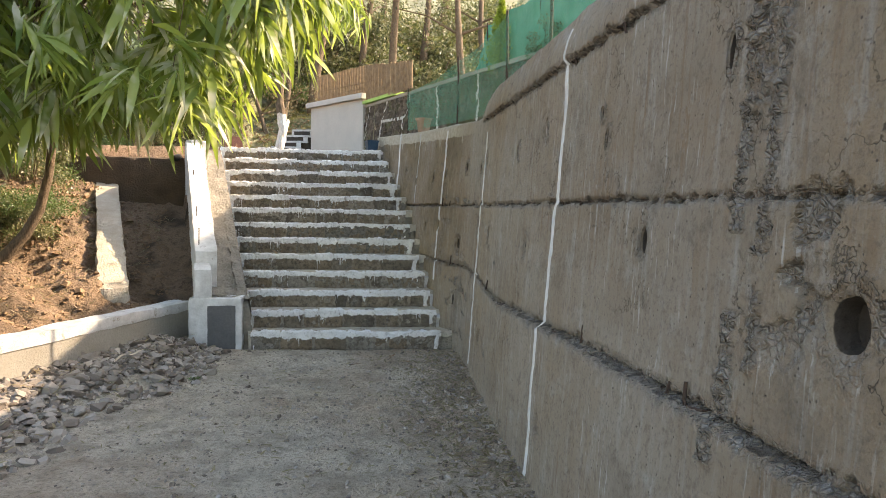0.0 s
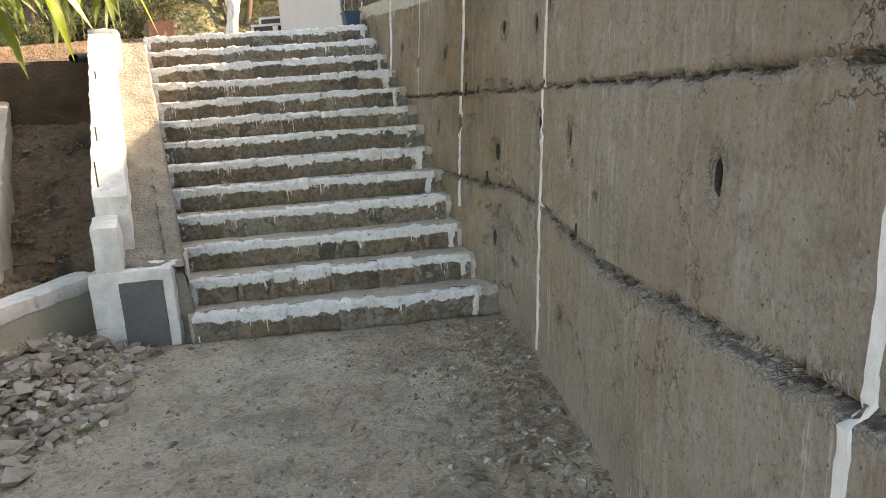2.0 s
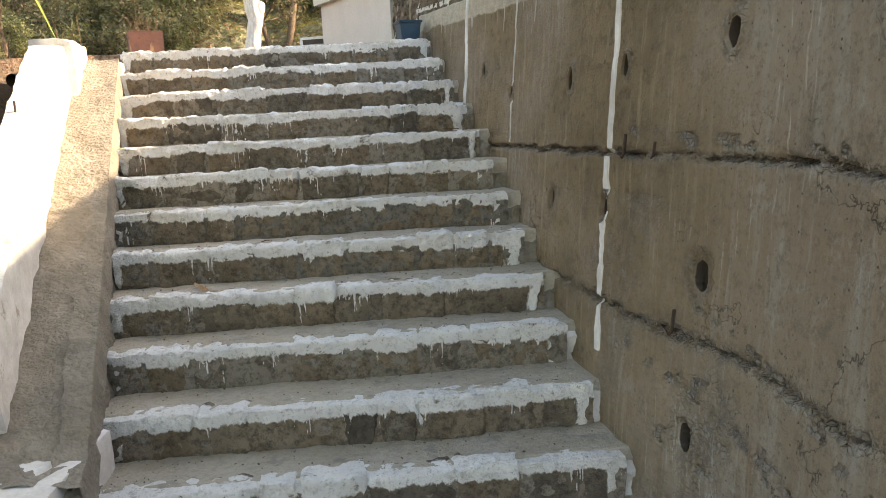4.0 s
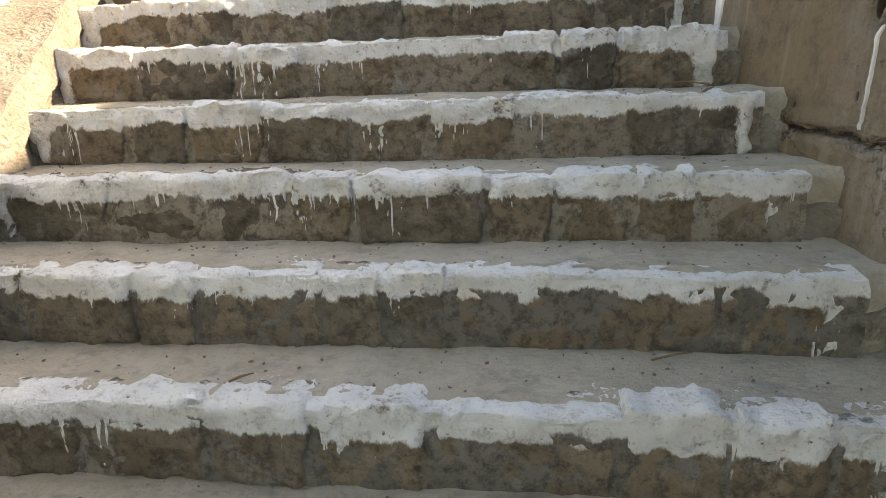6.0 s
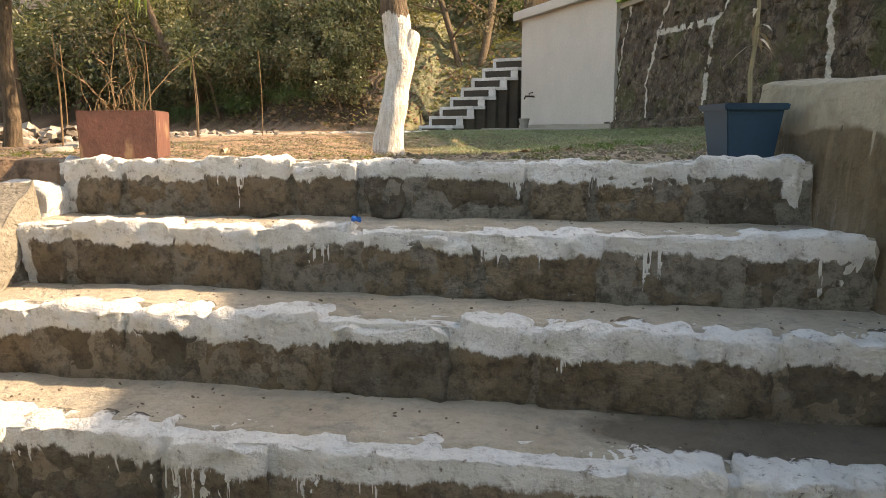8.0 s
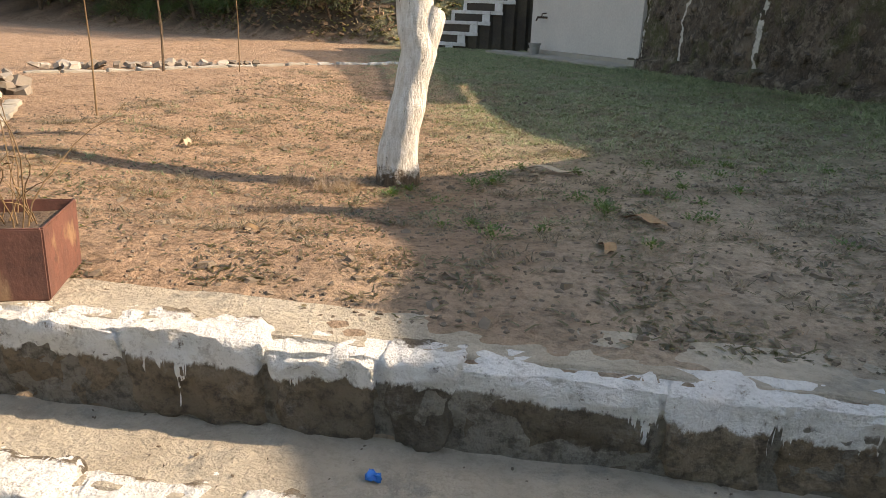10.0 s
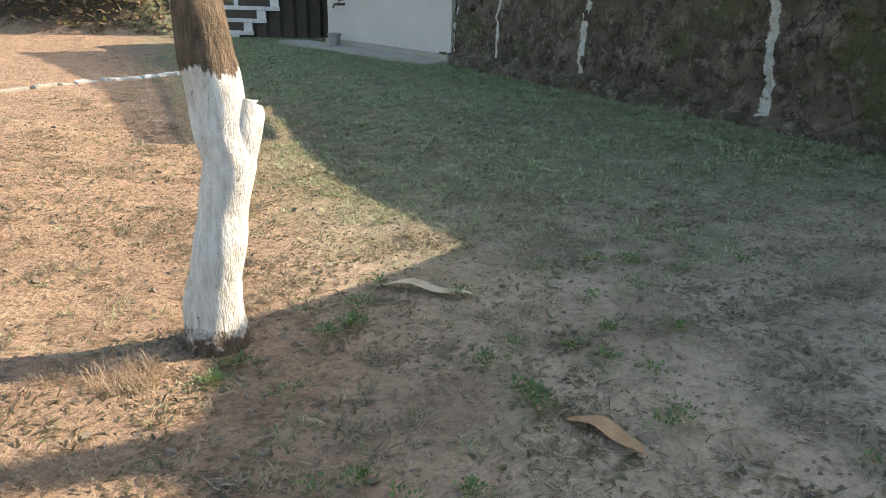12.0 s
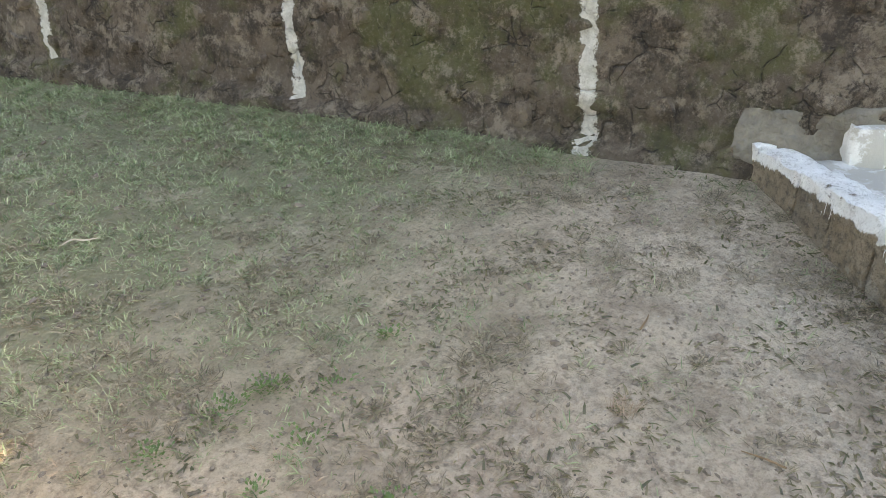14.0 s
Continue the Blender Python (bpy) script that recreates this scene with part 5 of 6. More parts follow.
build_fence("shade_cloth_fence", [on_stone(14.52, 3.92, 4.04), on_stone(14.15, 3.94, 4.80), on_stone(13.4, 3.95, 4.92), on_stone(12.5, 3.95, 5.0), on_stone(10.6, 3.9, 5.0), on_stone(9.0, 3.85, 5.1), on_stone(7.0, 3.85, 5.1), on_stone(5.0, 3.85, 5.15), on_stone(2.5, 3.85, 5.2), on_stone(-1, 3.85, 5.2)], "green shade cloth screen on posts above the stone wall", M_CLOTH)


# ---- plants ----
def leaf_blade(verts, faces, base, way, up, length, width, droop=0.3, fold=0.15):
    """A pointed leaf of four quads, bent along its length and folded along the rib."""
    side = way.cross(up)
    if side.length < 1e-3:
        side = way.cross(Vector((1, 0.2, 0)))
    side.normalize()
    nrm = side.cross(way).normalized()
    n = len(verts)
    for t, w in ((0.0, 0.12), (0.35, 1.0), (0.7, 0.75), (1.0, 0.02)):
        p = base + way * (length * t) - Vector((0, 0, 1)) * (droop * length * t * t)
        for s in (-1, 0, 1):
            verts.append(p + side * (s * w * width / 2) + nrm * (abs(s) * fold * width * w))
    for r in range(3):
        for c in range(2):
            a = n + r * 3 + c
            faces.append((a, a + 1, a + 4, a + 3))


def small_leaf(verts, faces, base, way, up, length, width):
    side = way.cross(up)
    if side.length < 1e-3:
        side = Vector((1, 0, 0))
    side.normalize()
    n = len(verts)
    mid = base + way * length * 0.5 + up * (0.08 * length)
    verts += [base, mid - side * width / 2, base + way * length, mid + side * width / 2]
    faces += [(n, n + 1, n + 2), (n, n + 2, n + 3)]


def rand_dir(rng, zlo=-1.0, zhi=1.0):
    a, z = rng.uniform(0, 2 * math.pi), rng.uniform(zlo, zhi)
    r = math.sqrt(max(0, 1 - z * z))
    return Vector((r * math.cos(a), r * math.sin(a), z))


def crown_mesh(name, clumps, per, size, material, seed, spread=0.35, flat=0.7):
    """Leaves gathered in clumps: (x, y, z, r) each."""
    rng = random.Random(seed)
    v, f = [], []
    for (x, y, z, r) in clumps:
        for _ in range(per):
            d = rand_dir(rng)
            p = Vector((x, y, z)) + Vector((d.x, d.y, d.z * flat)) * r * (rng.random() ** 0.4)
            way = (d + rand_dir(rng) * 0.9 + Vector((0, 0, -0.25))).normalized()
            L = size * rng.uniform(0.6, 1.3)
            small_leaf(v, f, p, way, rand_dir(rng, 0.2, 1.0), L, L * 0.48)
    return mesh_of(name, v, f, material)


def make_bush(seed, w, h, per, size, material, label):
    rng = random.Random(seed)
    bush = root("bush", (0, 0, 0), label, "bush")
    tw = []
    clumps = []
    for i in range(16):
        a, r = rng.uniform(0, 6.28), w * math.sqrt(rng.random()) * 0.8
        z = h * rng.uniform(0.2, 1.0) * (1 - 0.45 * (r / w) ** 2)
        clumps.append((r * math.cos(a), r * math.sin(a), z, rng.uniform(0.22, 0.42) * w))
        tw.append(tube([(0.1 * math.cos(a), 0.1 * math.sin(a), -0.15), (r * 0.5 * math.cos(a), r * 0.5 * math.sin(a), z * 0.6), (r * math.cos(a), r * math.sin(a), z)], [0.02, 0.014, 0.005], 5, 0.01, i))
    for t in tw:
        if rng.random() < 0.3:
            add("stem", mesh_of("stem", *t, M_BARK, None, True), bush)
    add("foliage", crown_mesh("foliage", clumps, per, size, material, seed + 1), bush)
    return bush


def make_tree(seed, height, spread, trunk_r, per, size, material, label, lean=0.0, crown_from=0.45):
    rng = random.Random(seed)
    tree = root("tree", (0, 0, 0), label, "tree")
    pts, rad = [], []
    for i in range(10):
        t = i / 9
        pts.append((lean * height * t + 0.12 * height * 0.2 * math.sin(t * 4 + seed), 0.05 * height * math.sin(t * 3 + seed * 2), -0.4 + (height * 0.85 + 0.4) * t))
        rad.append(trunk_r * (1.25 - t * 0.95))
    add("trunk", mesh_of("trunk", *tube(pts, rad, 10, trunk_r * 0.12, seed), M_BARK, None, True), tree)
    limbs, clumps = [], []
    for i in range(11):
        t = rng.uniform(crown_from, 0.98)
        b = Vector(pts[0]).lerp(Vector(pts[-1]), t)
        b = Vector(pts[min(9, int(t * 9))])
        d = rand_dir(rng, 0.05, 0.8)
        L = spread * rng.uniform(0.5, 1.0)
        e = b + d * L
        limbs.append(tube([b, b.lerp(e, 0.5) + Vector((0, 0, 0.08 * L)), e], [trunk_r * 0.4, trunk_r * 0.22, 0.01], 6, 0.01, i))
        clumps.append((*e, spread * rng.uniform(0.28, 0.45)))
        m = b.lerp(e, 0.6) + rand_dir(rng) * spread * 0.2
        clumps.append((*m, spread * rng.uniform(0.2, 0.35)))
    for t in limbs:
        add("limb", mesh_of("limb", *t, M_BARK, None, True), tree)
    add("crown", crown_mesh("crown", clumps, per, size, material, seed + 3), tree)
    return tree


# hillside bushes and trees: a few built once, then repeated with turns and sizes
rng = random.Random(21)
bushes = [make_bush(31, 1.0, 1.3, 130, 0.08, M_LEAF, "dense dark green bush on the hillside"),
          make_bush(32, 1.1, 1.0, 140, 0.07, M_LEAF_DRY, "dry yellowish bush on the hillside"),
          make_bush(33, 0.9, 1.6, 150, 0.09, M_LEAF, "tall dusty green bush on the hillside"),
          make_bush(34, 1.2, 0.6, 160, 0.06, M_LEAF_GREEN, "low fresh green ground plants at the bank foot")]
trees = [make_tree(41, 8.5, 2.6, 0.12, 210, 0.10, M_LEAF, "slender tree with dusty leaves on the hillside", 0.12, 0.5),
         make_tree(42, 10.0, 3.0, 0.15, 220, 0.10, M_LEAF, "tall dark-trunked tree on the hillside", -0.05, 0.5),
         make_tree(43, 7.0, 2.4, 0.09, 200, 0.09, M_LEAF_DRY, "thin leaning tree with yellowing leaves", 0.2, 0.3)]


def place(source, x, y, s=1.0, turn=None, first=[]):
    z = ground_z(x, y)
    m = pose(x, y, z - 0.03, 0, 0, rng.uniform(0, 360) if turn is None else turn)
    if source not in first:
        first.append(source)
        source.matrix_basis = m
        source.scale = (s, s, s)
        ob = source
    else:
        ob = copy_thing(source, m)
        ob.scale = (s, s, s)
    return tagged(ob, group="hillside planting")


spots = []
for i in range(70):
    x = rng.uniform(-22, -6.3)
    y = hill_foot(x) + 0.7 + rng.random() ** 1.5 * 11
    spots.append((x, y))
for x, y in spots:
    which = rng.choice((0, 1, 1, 2, 2))
    place(bushes[which], x, y, rng.uniform(0.9, 1.7))
for i in range(46):
    x = rng.uniform(-15, -5.2)
    place(bushes[rng.choice((0, 0, 2, 1))], x, hill_foot(x) + rng.uniform(0.3, 2.4), rng.uniform(0.6, 1.25))
for i in range(46):
    x, y = rng.uniform(-9, 9), rng.uniform(28, 44)
    place(bushes[rng.choice((0, 2, 2))], x, y, rng.uniform(1.5, 2.6))
for x, y, s in ((-8.2, 25.0, 1.3), (-9.3, 25.3, 1.4), (-7.3, 24.8, 1.0)):
    place(bushes[0], x, y, s)
for i in range(12):
    x = rng.uniform(-14, -5.8)
    place(bushes[3], x, hill_foot(x) + rng.uniform(0.0, 0.7), rng.uniform(0.35, 0.7))
for x, y, s in ((-5.4, 27.5, 0.7), (-4.6, 30, 1.1), (-1.5, 30, 1.4), (0.5, 28, 1.5), (2.5, 27, 1.4), (-3.0, 29, 1.0), (4.5, 26, 1.6), (-0.2, 33, 1.8), (3.4, 31, 1.9), (6.5, 29, 1.9)):
    place(bushes[rng.choice((0, 2))], x, y, s)
# the last four, behind the house, are added to shade the hill bank
for x, y, k, s, turn in ((-10.8, 26.2, 2, 1.0, 190), (-7.9, 26.0, 0, 1.0, 20), (-6.2, 25.6, 1, 1.0, 40), (-3.9, 25.8, 2, 0.8, 150), (-3.5, 26.3, 2, 0.9, 60), (-13, 29, 0, 1.1, 80), (-16, 27, 1, 1.1, 10),
                         (-9.5, 31, 1, 1.1, 200), (-6.8, 33, 0, 1.2, 120), (-4.5, 34, 1, 1.0, 80), (-1.0, 34, 0, 1.0, 30), (2.0, 32, 1, 1.0, 140), (5.0, 31, 0, 1.1, 90), (-12, 36, 1, 1.3, 60), (-19, 34, 0, 1.3, 10),
                         (-8.0, 38, 0, 1.3, 150), (-2, 40, 1, 1.3, 100), (4, 38, 1, 1.3, 70), (-24, 30, 1, 1.3, 20), (-15, 42, 0, 1.5, 0), (1, 46, 0, 1.5, 0), (-7, 46, 1, 1.5, 50), (0.8, 25.6, 1, 1.0, 0), (-1.9, 27.2, 1, 1.0, 70), (3.2, 24.8, 0, 1.1, 110), (-0.4, 28.5, 0, 1.1, 20)):
    place(trees[k], x, y, s, turn)
for i in range(12):
    place(bushes[3], rng.uniform(-5.5, -1.5), rng.uniform(28, 33), rng.uniform(0.8, 1.3))
# trees and bushes over the yard's left bank and behind the start, mostly out of view, added for shade and green light
for x, y, k, s in ((-9, 16, 0, 0.9), (-11, 12, 1, 0.9), (-10, 8, 0, 0.8), (-9.5, 3, 1, 0.9), (-9, -3, 0, 0.9), (-4, -12, 1, 1.0), (-13, 20, 1, 1.0), (-16, 14, 0, 1.1)):
    place(trees[k], x, y, s)
for i in range(26):
    x, y = rng.uniform(-9.5, -5.6), rng.uniform(5.0, 12.5)
    place(bushes[rng.choice((0, 0, 2, 3))], x, y, rng.uniform(0.45, 0.8))
for i in range(34):
    x = rng.uniform(-32, -13)
    place(bushes[rng.choice((0, 2, 1))], x, hill_foot(x) + rng.uniform(0.3, 4.0), rng.uniform(1.2, 2.2))
for x, y, s in ((-4.35, 8.95, 0.40), (-4.75, 8.75, 0.45), (-4.35, 9.5, 0.35), (-4.95, 8.55, 0.5), (-4.6, 9.1, 0.45), (-5.1, 8.2, 0.5), (-4.55, 9.3, 0.42), (-4.75, 9.9, 0.5), (-5.0, 9.4, 0.55), (-4.85, 10.5, 0.5), (-5.1, 10.9, 0.6), (-4.75, 8.9, 0.4), (-4.7, 11.6, 0.45), (-5.2, 8.6, 0.6), (-5.0, 7.9, 0.5), (-5.1, 8.9, 0.5), (-5.3, 9.8, 0.55), (-4.9, 10.6, 0.5), (-5.6, 9.2, 0.7), (-5.2, 11.2, 0.5), (-6.0, 10.2, 0.8), (-4.4, 11.9, 0.3), (-3.9, 11.9, 0.28)):
    place(bushes[rng.choice((0, 3, 2))], x, y, s)


def long_leaf_spray(v, f, tip, rng, count, length, droop):
    base_dir = Vector((rng.uniform(-0.5, 0.8), rng.uniform(-0.7, 0.7), -0.55)).normalized()
    for i in range(count):
        d = (base_dir + rand_dir(rng) * 0.75).normalized()
        p = tip - base_dir * (0.05 * i * rng.random())
        L = length * rng.uniform(0.65, 1.2)
        leaf_blade(v, f, p, d, rand_dir(rng, 0.3, 1.0), L, L * rng.uniform(0.13, 0.19), droop)


def build_long_leaf_tree():
    tree = root("tree", (-4.6, 8.4, 0.6), "leaning tree with long drooping green leaves over the bank", "tree")
    rng = random.Random(77)
    trunk = [(-4.75, 8.4, 0.45), (-4.45, 8.4, 0.78), (-4.2, 8.4, 1.08), (-4.06, 8.4, 1.33), (-3.96, 8.38, 1.7), (-3.90, 8.35, 2.1), (-3.8, 8.2, 3.0), (-3.6, 7.8, 4.0)]
    hung("trunk", mesh_of("trunk", *tube(trunk, [0.07, 0.062, 0.055, 0.048, 0.043, 0.04, 0.035, 0.025], 10, 0.010), M_BARK, None, True), tree)
    v, f, tw = [], [], []
    limbs = []
    for i in range(12):
        u = i / 11
        b = Vector(trunk[5]).lerp(Vector(trunk[7]), rng.random())
        e = Vector((-5.9 + 4.9 * u + rng.uniform(-0.3, 0.3), rng.uniform(6.0, 8.3), 3.3 + 0.9 * rng.random()))
        m = b.lerp(e, 0.5) + Vector((0, 0, 0.25))
        tw.append(tube([b, m, e], [0.03, 0.02, 0.008], 6, 0.01, i))
        limbs.append((b, m, e))
    def low(x):
        if x < -3.2:
            return 1.78
        if x < -2.1:
            return 1.98
        return 1.98 + 1.15 * (x + 2.1)
    for i in range(760):
        x = rng.uniform(-5.9, -1.0) if i < 600 else rng.uniform(-5.9, -3.4)
        y = rng.uniform(5.9, 8.2)
        lo = low(x) + 0.25
        z = lo + (4.7 - lo) * rng.random() ** 1.3
        tip = Vector((x, y, z))
        b, m, e = min(limbs, key=lambda l: (l[2] - tip).length)
        if i % 3 == 0:
            tw.append(tube([e.lerp(m, rng.random() * 0.6), e.lerp(tip, 0.5) + Vector((0, 0, 0.15)), tip], [0.008, 0.006, 0.003], 4))
        long_leaf_spray(v, f, tip, rng, rng.randint(9, 13), 0.37, 0.35)
    for t in tw:
        hung("branch", mesh_of("branch", *t, M_BARK, None, True), tree)
    hung("crown", mesh_of("crown", v, f, M_LEAF_LONG, None, True), tree)


build_long_leaf_tree()


def crown_of_long_leaves(parent, centre, r, sprays, length, seed, limbs_from):
    rng = random.Random(seed)
    v, f, tw = [], [], []
    for i in range(sprays):
        d = rand_dir(rng, -0.6, 1.0)
        tip = Vector(centre) + Vector((d.x * r, d.y * r, d.z * r * 0.8)) * rng.uniform(0.35, 1.0)
        if i % 4 == 0:
            b = Vector(limbs_from).lerp(Vector(centre), rng.random())
            tw.append(tube([b, b.lerp(tip, 0.5) + Vector((0, 0, 0.12)), tip], [0.02, 0.012, 0.004], 5, 0.01, i))
        long_leaf_spray(v, f, tip, rng, 10, length, 0.4)
    for t in tw:
        hung("branch", mesh_of("branch", *t, M_BARK, None, True), parent)
    hung("crown", mesh_of("crown", v, f, M_LEAF_LONG, None, True), parent)


crown_of_long_leaves(WHITE_TREE, (-1.9, 13.3, 4.9), 1.35, 120, 0.30, 5, (-2.09, 13.26, 3.8))

small = root("tree", (-4.5, 13.1, 2.2), "thin brown-trunked tree with dark drooping leaves", "tree")
hung("trunk", mesh_of("trunk", *tube([(-4.5, 13.1, 2.1), (-4.47, 13.1, 2.35), (-4.5, 13.12, 2.7), (-4.44, 13.1, 3.1), (-4.5, 13.1, 3.6)], [0.06, 0.05, 0.048, 0.045, 0.03], 10, 0.012, 4), M_BARK, None, True), small)
crown_of_long_leaves(small, (-4.25, 13.0, 3.55), 0.85, 90, 0.2, 9, (-4.5, 13.1, 3.3))

# ---- upper terrace planting seen through the nets ----
M_CONIFER = make_leaf("yellow_green_needles", (0.20, 0.26, 0.03), (0.32, 0.36, 0.05))
conifer = root("shrub", (1.9, 13.0, 3.85), "yellow-green upright conifer shrub behind the net", "shrub")
rng2 = random.Random(12)
cl = [(1.75 + 0.16 * rng2.uniform(-1, 1) * (1 - t), 13.5 + 0.16 * rng2.uniform(-1, 1) * (1 - t), 3.95 + 1.15 * t, 0.20 * (1.05 - t)) for t in [i / 26 for i in range(27)]]
hung("foliage", crown_mesh("foliage", cl, 110, 0.06, M_CONIFER, 4, flat=1.4), conifer)
hung("trunk", mesh_of("trunk", *tube([(1.75, 13.5, 3.78), (1.75, 13.5, 4.9)], [0.03, 0.008], 6), M_BARK), conifer)
for x, y, s in ((2.6, 14.5, 0.5), (2.2, 12.2, 0.45), (2.9, 10.5, 0.5), (3.4, 9.0, 0.5), (2.4, 15.8, 0.5), (2.0, 17.2, 0.45)):
    place(bushes[rng.choice((0, 2))], x, y, s)


# ---- pot on the wall ----
def round_pot(name, x, y, z, r, h, label, material):
    pot = root(name, (x, y, z), label, "plant pot")
    prof = [(0.0, 0.0), (r * 0.68, 0.0), (r * 0.95, h * 0.86), (r * 1.08, h * 0.86), (r * 1.10, h), (r * 0.98, h), (r * 0.9, h * 0.82), (0, h * 0.80)]
    n = 28
    v = [(p * math.cos(2 * math.pi * i / n), p * math.sin(2 * math.pi * i / n), q) for i in range(n) for p, q in prof]
    f = [(i * 8 + j, ((i + 1) % n) * 8 + j, ((i + 1) % n) * 8 + j + 1, i * 8 + j + 1) for i in range(n) for j in range(7)]
    add("pot", mesh_of("pot", v, f, material, None, True), pot)
    return pot


M_CLAY = plain("dusty_terracotta", (0.30, 0.19, 0.12), (0.38, 0.28, 0.20), 8, 60, 0.85)
wx, wy = on_wall(10.22, 0.15)
round_pot("plant_pot", wx, wy, 2.392, 0.105, 0.19, "dusty terracotta pot standing on the wall top", M_CLAY)


# ---- stones, straw and litter ----
def stone_bits(name, places, label, category, material, seed, flat=0.6):
    """Many loose pieces in one mesh. places: (x, y, z, size)."""
    rng = random.Random(seed)
    v, f = [], []
    for (x, y, z, s) in places:
        n = len(v)
        rot = Euler((rng.uniform(-0.5, 0.5), rng.uniform(-0.5, 0.5), rng.uniform(0, 6.3))).to_matrix()
        sx, sy, sz = s * rng.uniform(0.7, 1.3), s * rng.uniform(0.45, 0.9), s * rng.uniform(0.3, 0.6) * flat / 0.6
        for px, py, pz in ((-1, -0.5, -0.6), (0.2, -1, -0.7), (1, -0.2, -0.5), (0.5, 0.9, -0.6), (-0.7, 0.8, -0.7), (-0.8, -0.4, 0.5), (0.1, -0.8, 0.7), (0.8, 0.0, 0.6), (0.2, 0.7, 0.55), (-0.6, 0.5, 0.7)):
            q = rot @ Vector((px * sx * rng.uniform(0.75, 1.1), py * sy * rng.uniform(0.75, 1.1), pz * sz * rng.uniform(0.8, 1.2)))
            v.append(q + Vector((x, y, z)))
        f += [(n + 4, n + 3, n + 2, n + 1, n)] + [(n + i, n + (i + 1) % 5, n + 5 + (i + 1) % 5, n + 5 + i) for i in range(5)] + [tuple(n + 5 + i for i in range(5))]
    return add(name, mesh_of(name, v, f, material), None, label, category, kind="stuff")


rng = random.Random(99)
places = []
while len(places) < 3000:
    y = rng.uniform(2.0, 7.95)
    x = rng.uniform(kerb_x(y) + 0.0, stone_edge(y) + 0.10)
    if y > 7.72 and x > -2.0:
        continue
    deep = sm((stone_edge(y) - x) / 0.5)
    if rng.random() > 0.35 + deep:
        continue
    places.append((x, y, ground_z(x, y) + rng.uniform(0.0, 0.035) * deep + 0.006, rng.uniform(0.018, 0.06) * (1.0 if rng.random() < 0.9 else 1.7)))
heap = root("stone_heap", (-2.6, 6.2, 0.05), "heap of grey broken stone along the kerb", "stone heap")
places.sort(key=lambda s: -s[3] + 0.01 * abs(s[1] - 6.3))
rest = stone_bits("small_stones", places[280:], "", "", M_PEBBLE, 3)
rest.parent = heap
rest.matrix_parent_inverse = Matrix.Translation(-Vector(heap.location))
M_HEAPSTONE = Nodes("heap_stone")
_c = M_HEAPSTONE.mix(M_HEAPSTONE.rand(), (0.15, 0.115, 0.085), (0.38, 0.33, 0.27))
M_HEAPSTONE = M_HEAPSTONE.done(M_HEAPSTONE.mix(M_HEAPSTONE.math("MULTIPLY", M_HEAPSTONE.noise(30, 5), 0.5), _c, (0.13, 0.10, 0.08)), 0.95, M_HEAPSTONE.noise(60, 4), 0.6, 0.008)
shapes = []
for i in range(12):
    bm = bmesh.new()
    flat = rng.uniform(0.28, 0.62)
    for q in range(13):
        d = rand_dir(rng) * rng.uniform(0.85, 1.15)
        bm.verts.new((d.x, d.y * rng.uniform(0.6, 0.85), max(-flat, min(flat, d.z * 1.3 * flat))))
    bmesh.ops.convex_hull(bm, input=bm.verts)
    bmesh.ops.delete(bm, geom=[q for q in bm.verts if not q.link_faces], context="VERTS")
    me = bpy.data.meshes.new("stone")
    bm.to_mesh(me)
    bm.free()
    me.materials.append(M_HEAPSTONE)
    shapes.append(me)
for i, (x, y, z, s) in enumerate(places[:280]):
    ob = new("stone", shapes[i % 12])
    ob.parent = heap
    ob.matrix_basis = Matrix.Translation(Vector((x, y, z + 0.012)) - Vector(heap.location)) @ pose(0, 0, 0, rng.uniform(-25, 25), rng.uniform(-25, 25), rng.uniform(0, 360)) @ Matrix.Scale(s * 0.95, 4)
places = []
for i in range(7000):
    y = 0.5 + 7.2 * rng.random()
    x = rng.uniform(stone_edge(y) - 0.1, wall_x(y, 0) - 0.07)
    near_wall = sm((x - wall_x(y, 0) + 0.9) / 0.7)
    patch = fbm(x * 1.3, y * 1.3, 4) > 0.12
    if rng.random() < 0.25 + 0.5 * near_wall + 0.4 * patch:
        places.append((x, y, ground_z(x, y) + 0.002, rng.uniform(0.004, 0.014) * (1 if rng.random() < 0.95 else 1.7)))
for i in range(750):
    y = 2.0 + 5.6 * rng.random()
    x = wall_x(y, 0) - 0.04 - abs(rng.gauss(0, 0.3)) if i % 3 else rng.uniform(-2.0, -0.2)
    places.append((x, y, ground_z(x, y) + 0.004, rng.uniform(0.010, 0.026)))
stone_bits("loose_chips", places, "scattered chips of stone and dry dirt on the yard", "gravel", M_PEBBLE, 4)
places = []
for i in range(6500):
    x, y = rng.uniform(-4.4, 1.2), 11.5 + 5 * rng.random() ** 1.4
    if x < stone_wall_x(y) - 0.1:
        places.append((x, y, ground_z(x, y) + 0.001, rng.uniform(0.004, 0.012) * (1 if rng.random() < 0.92 else 2.4)))
for i in range(900):
    k = rng.randint(1, 12)
    y = step_y(k) + rng.uniform(0.08, 0.29)
    places.append((rng.uniform(stair_left(y), stair_right(y)), y, RISE * k - 0.004, rng.uniform(0.002, 0.006)))
stone_bits("loose_clods", places, "small clods and chips on the terrace and the treads", "gravel", M_CLOD, 5)


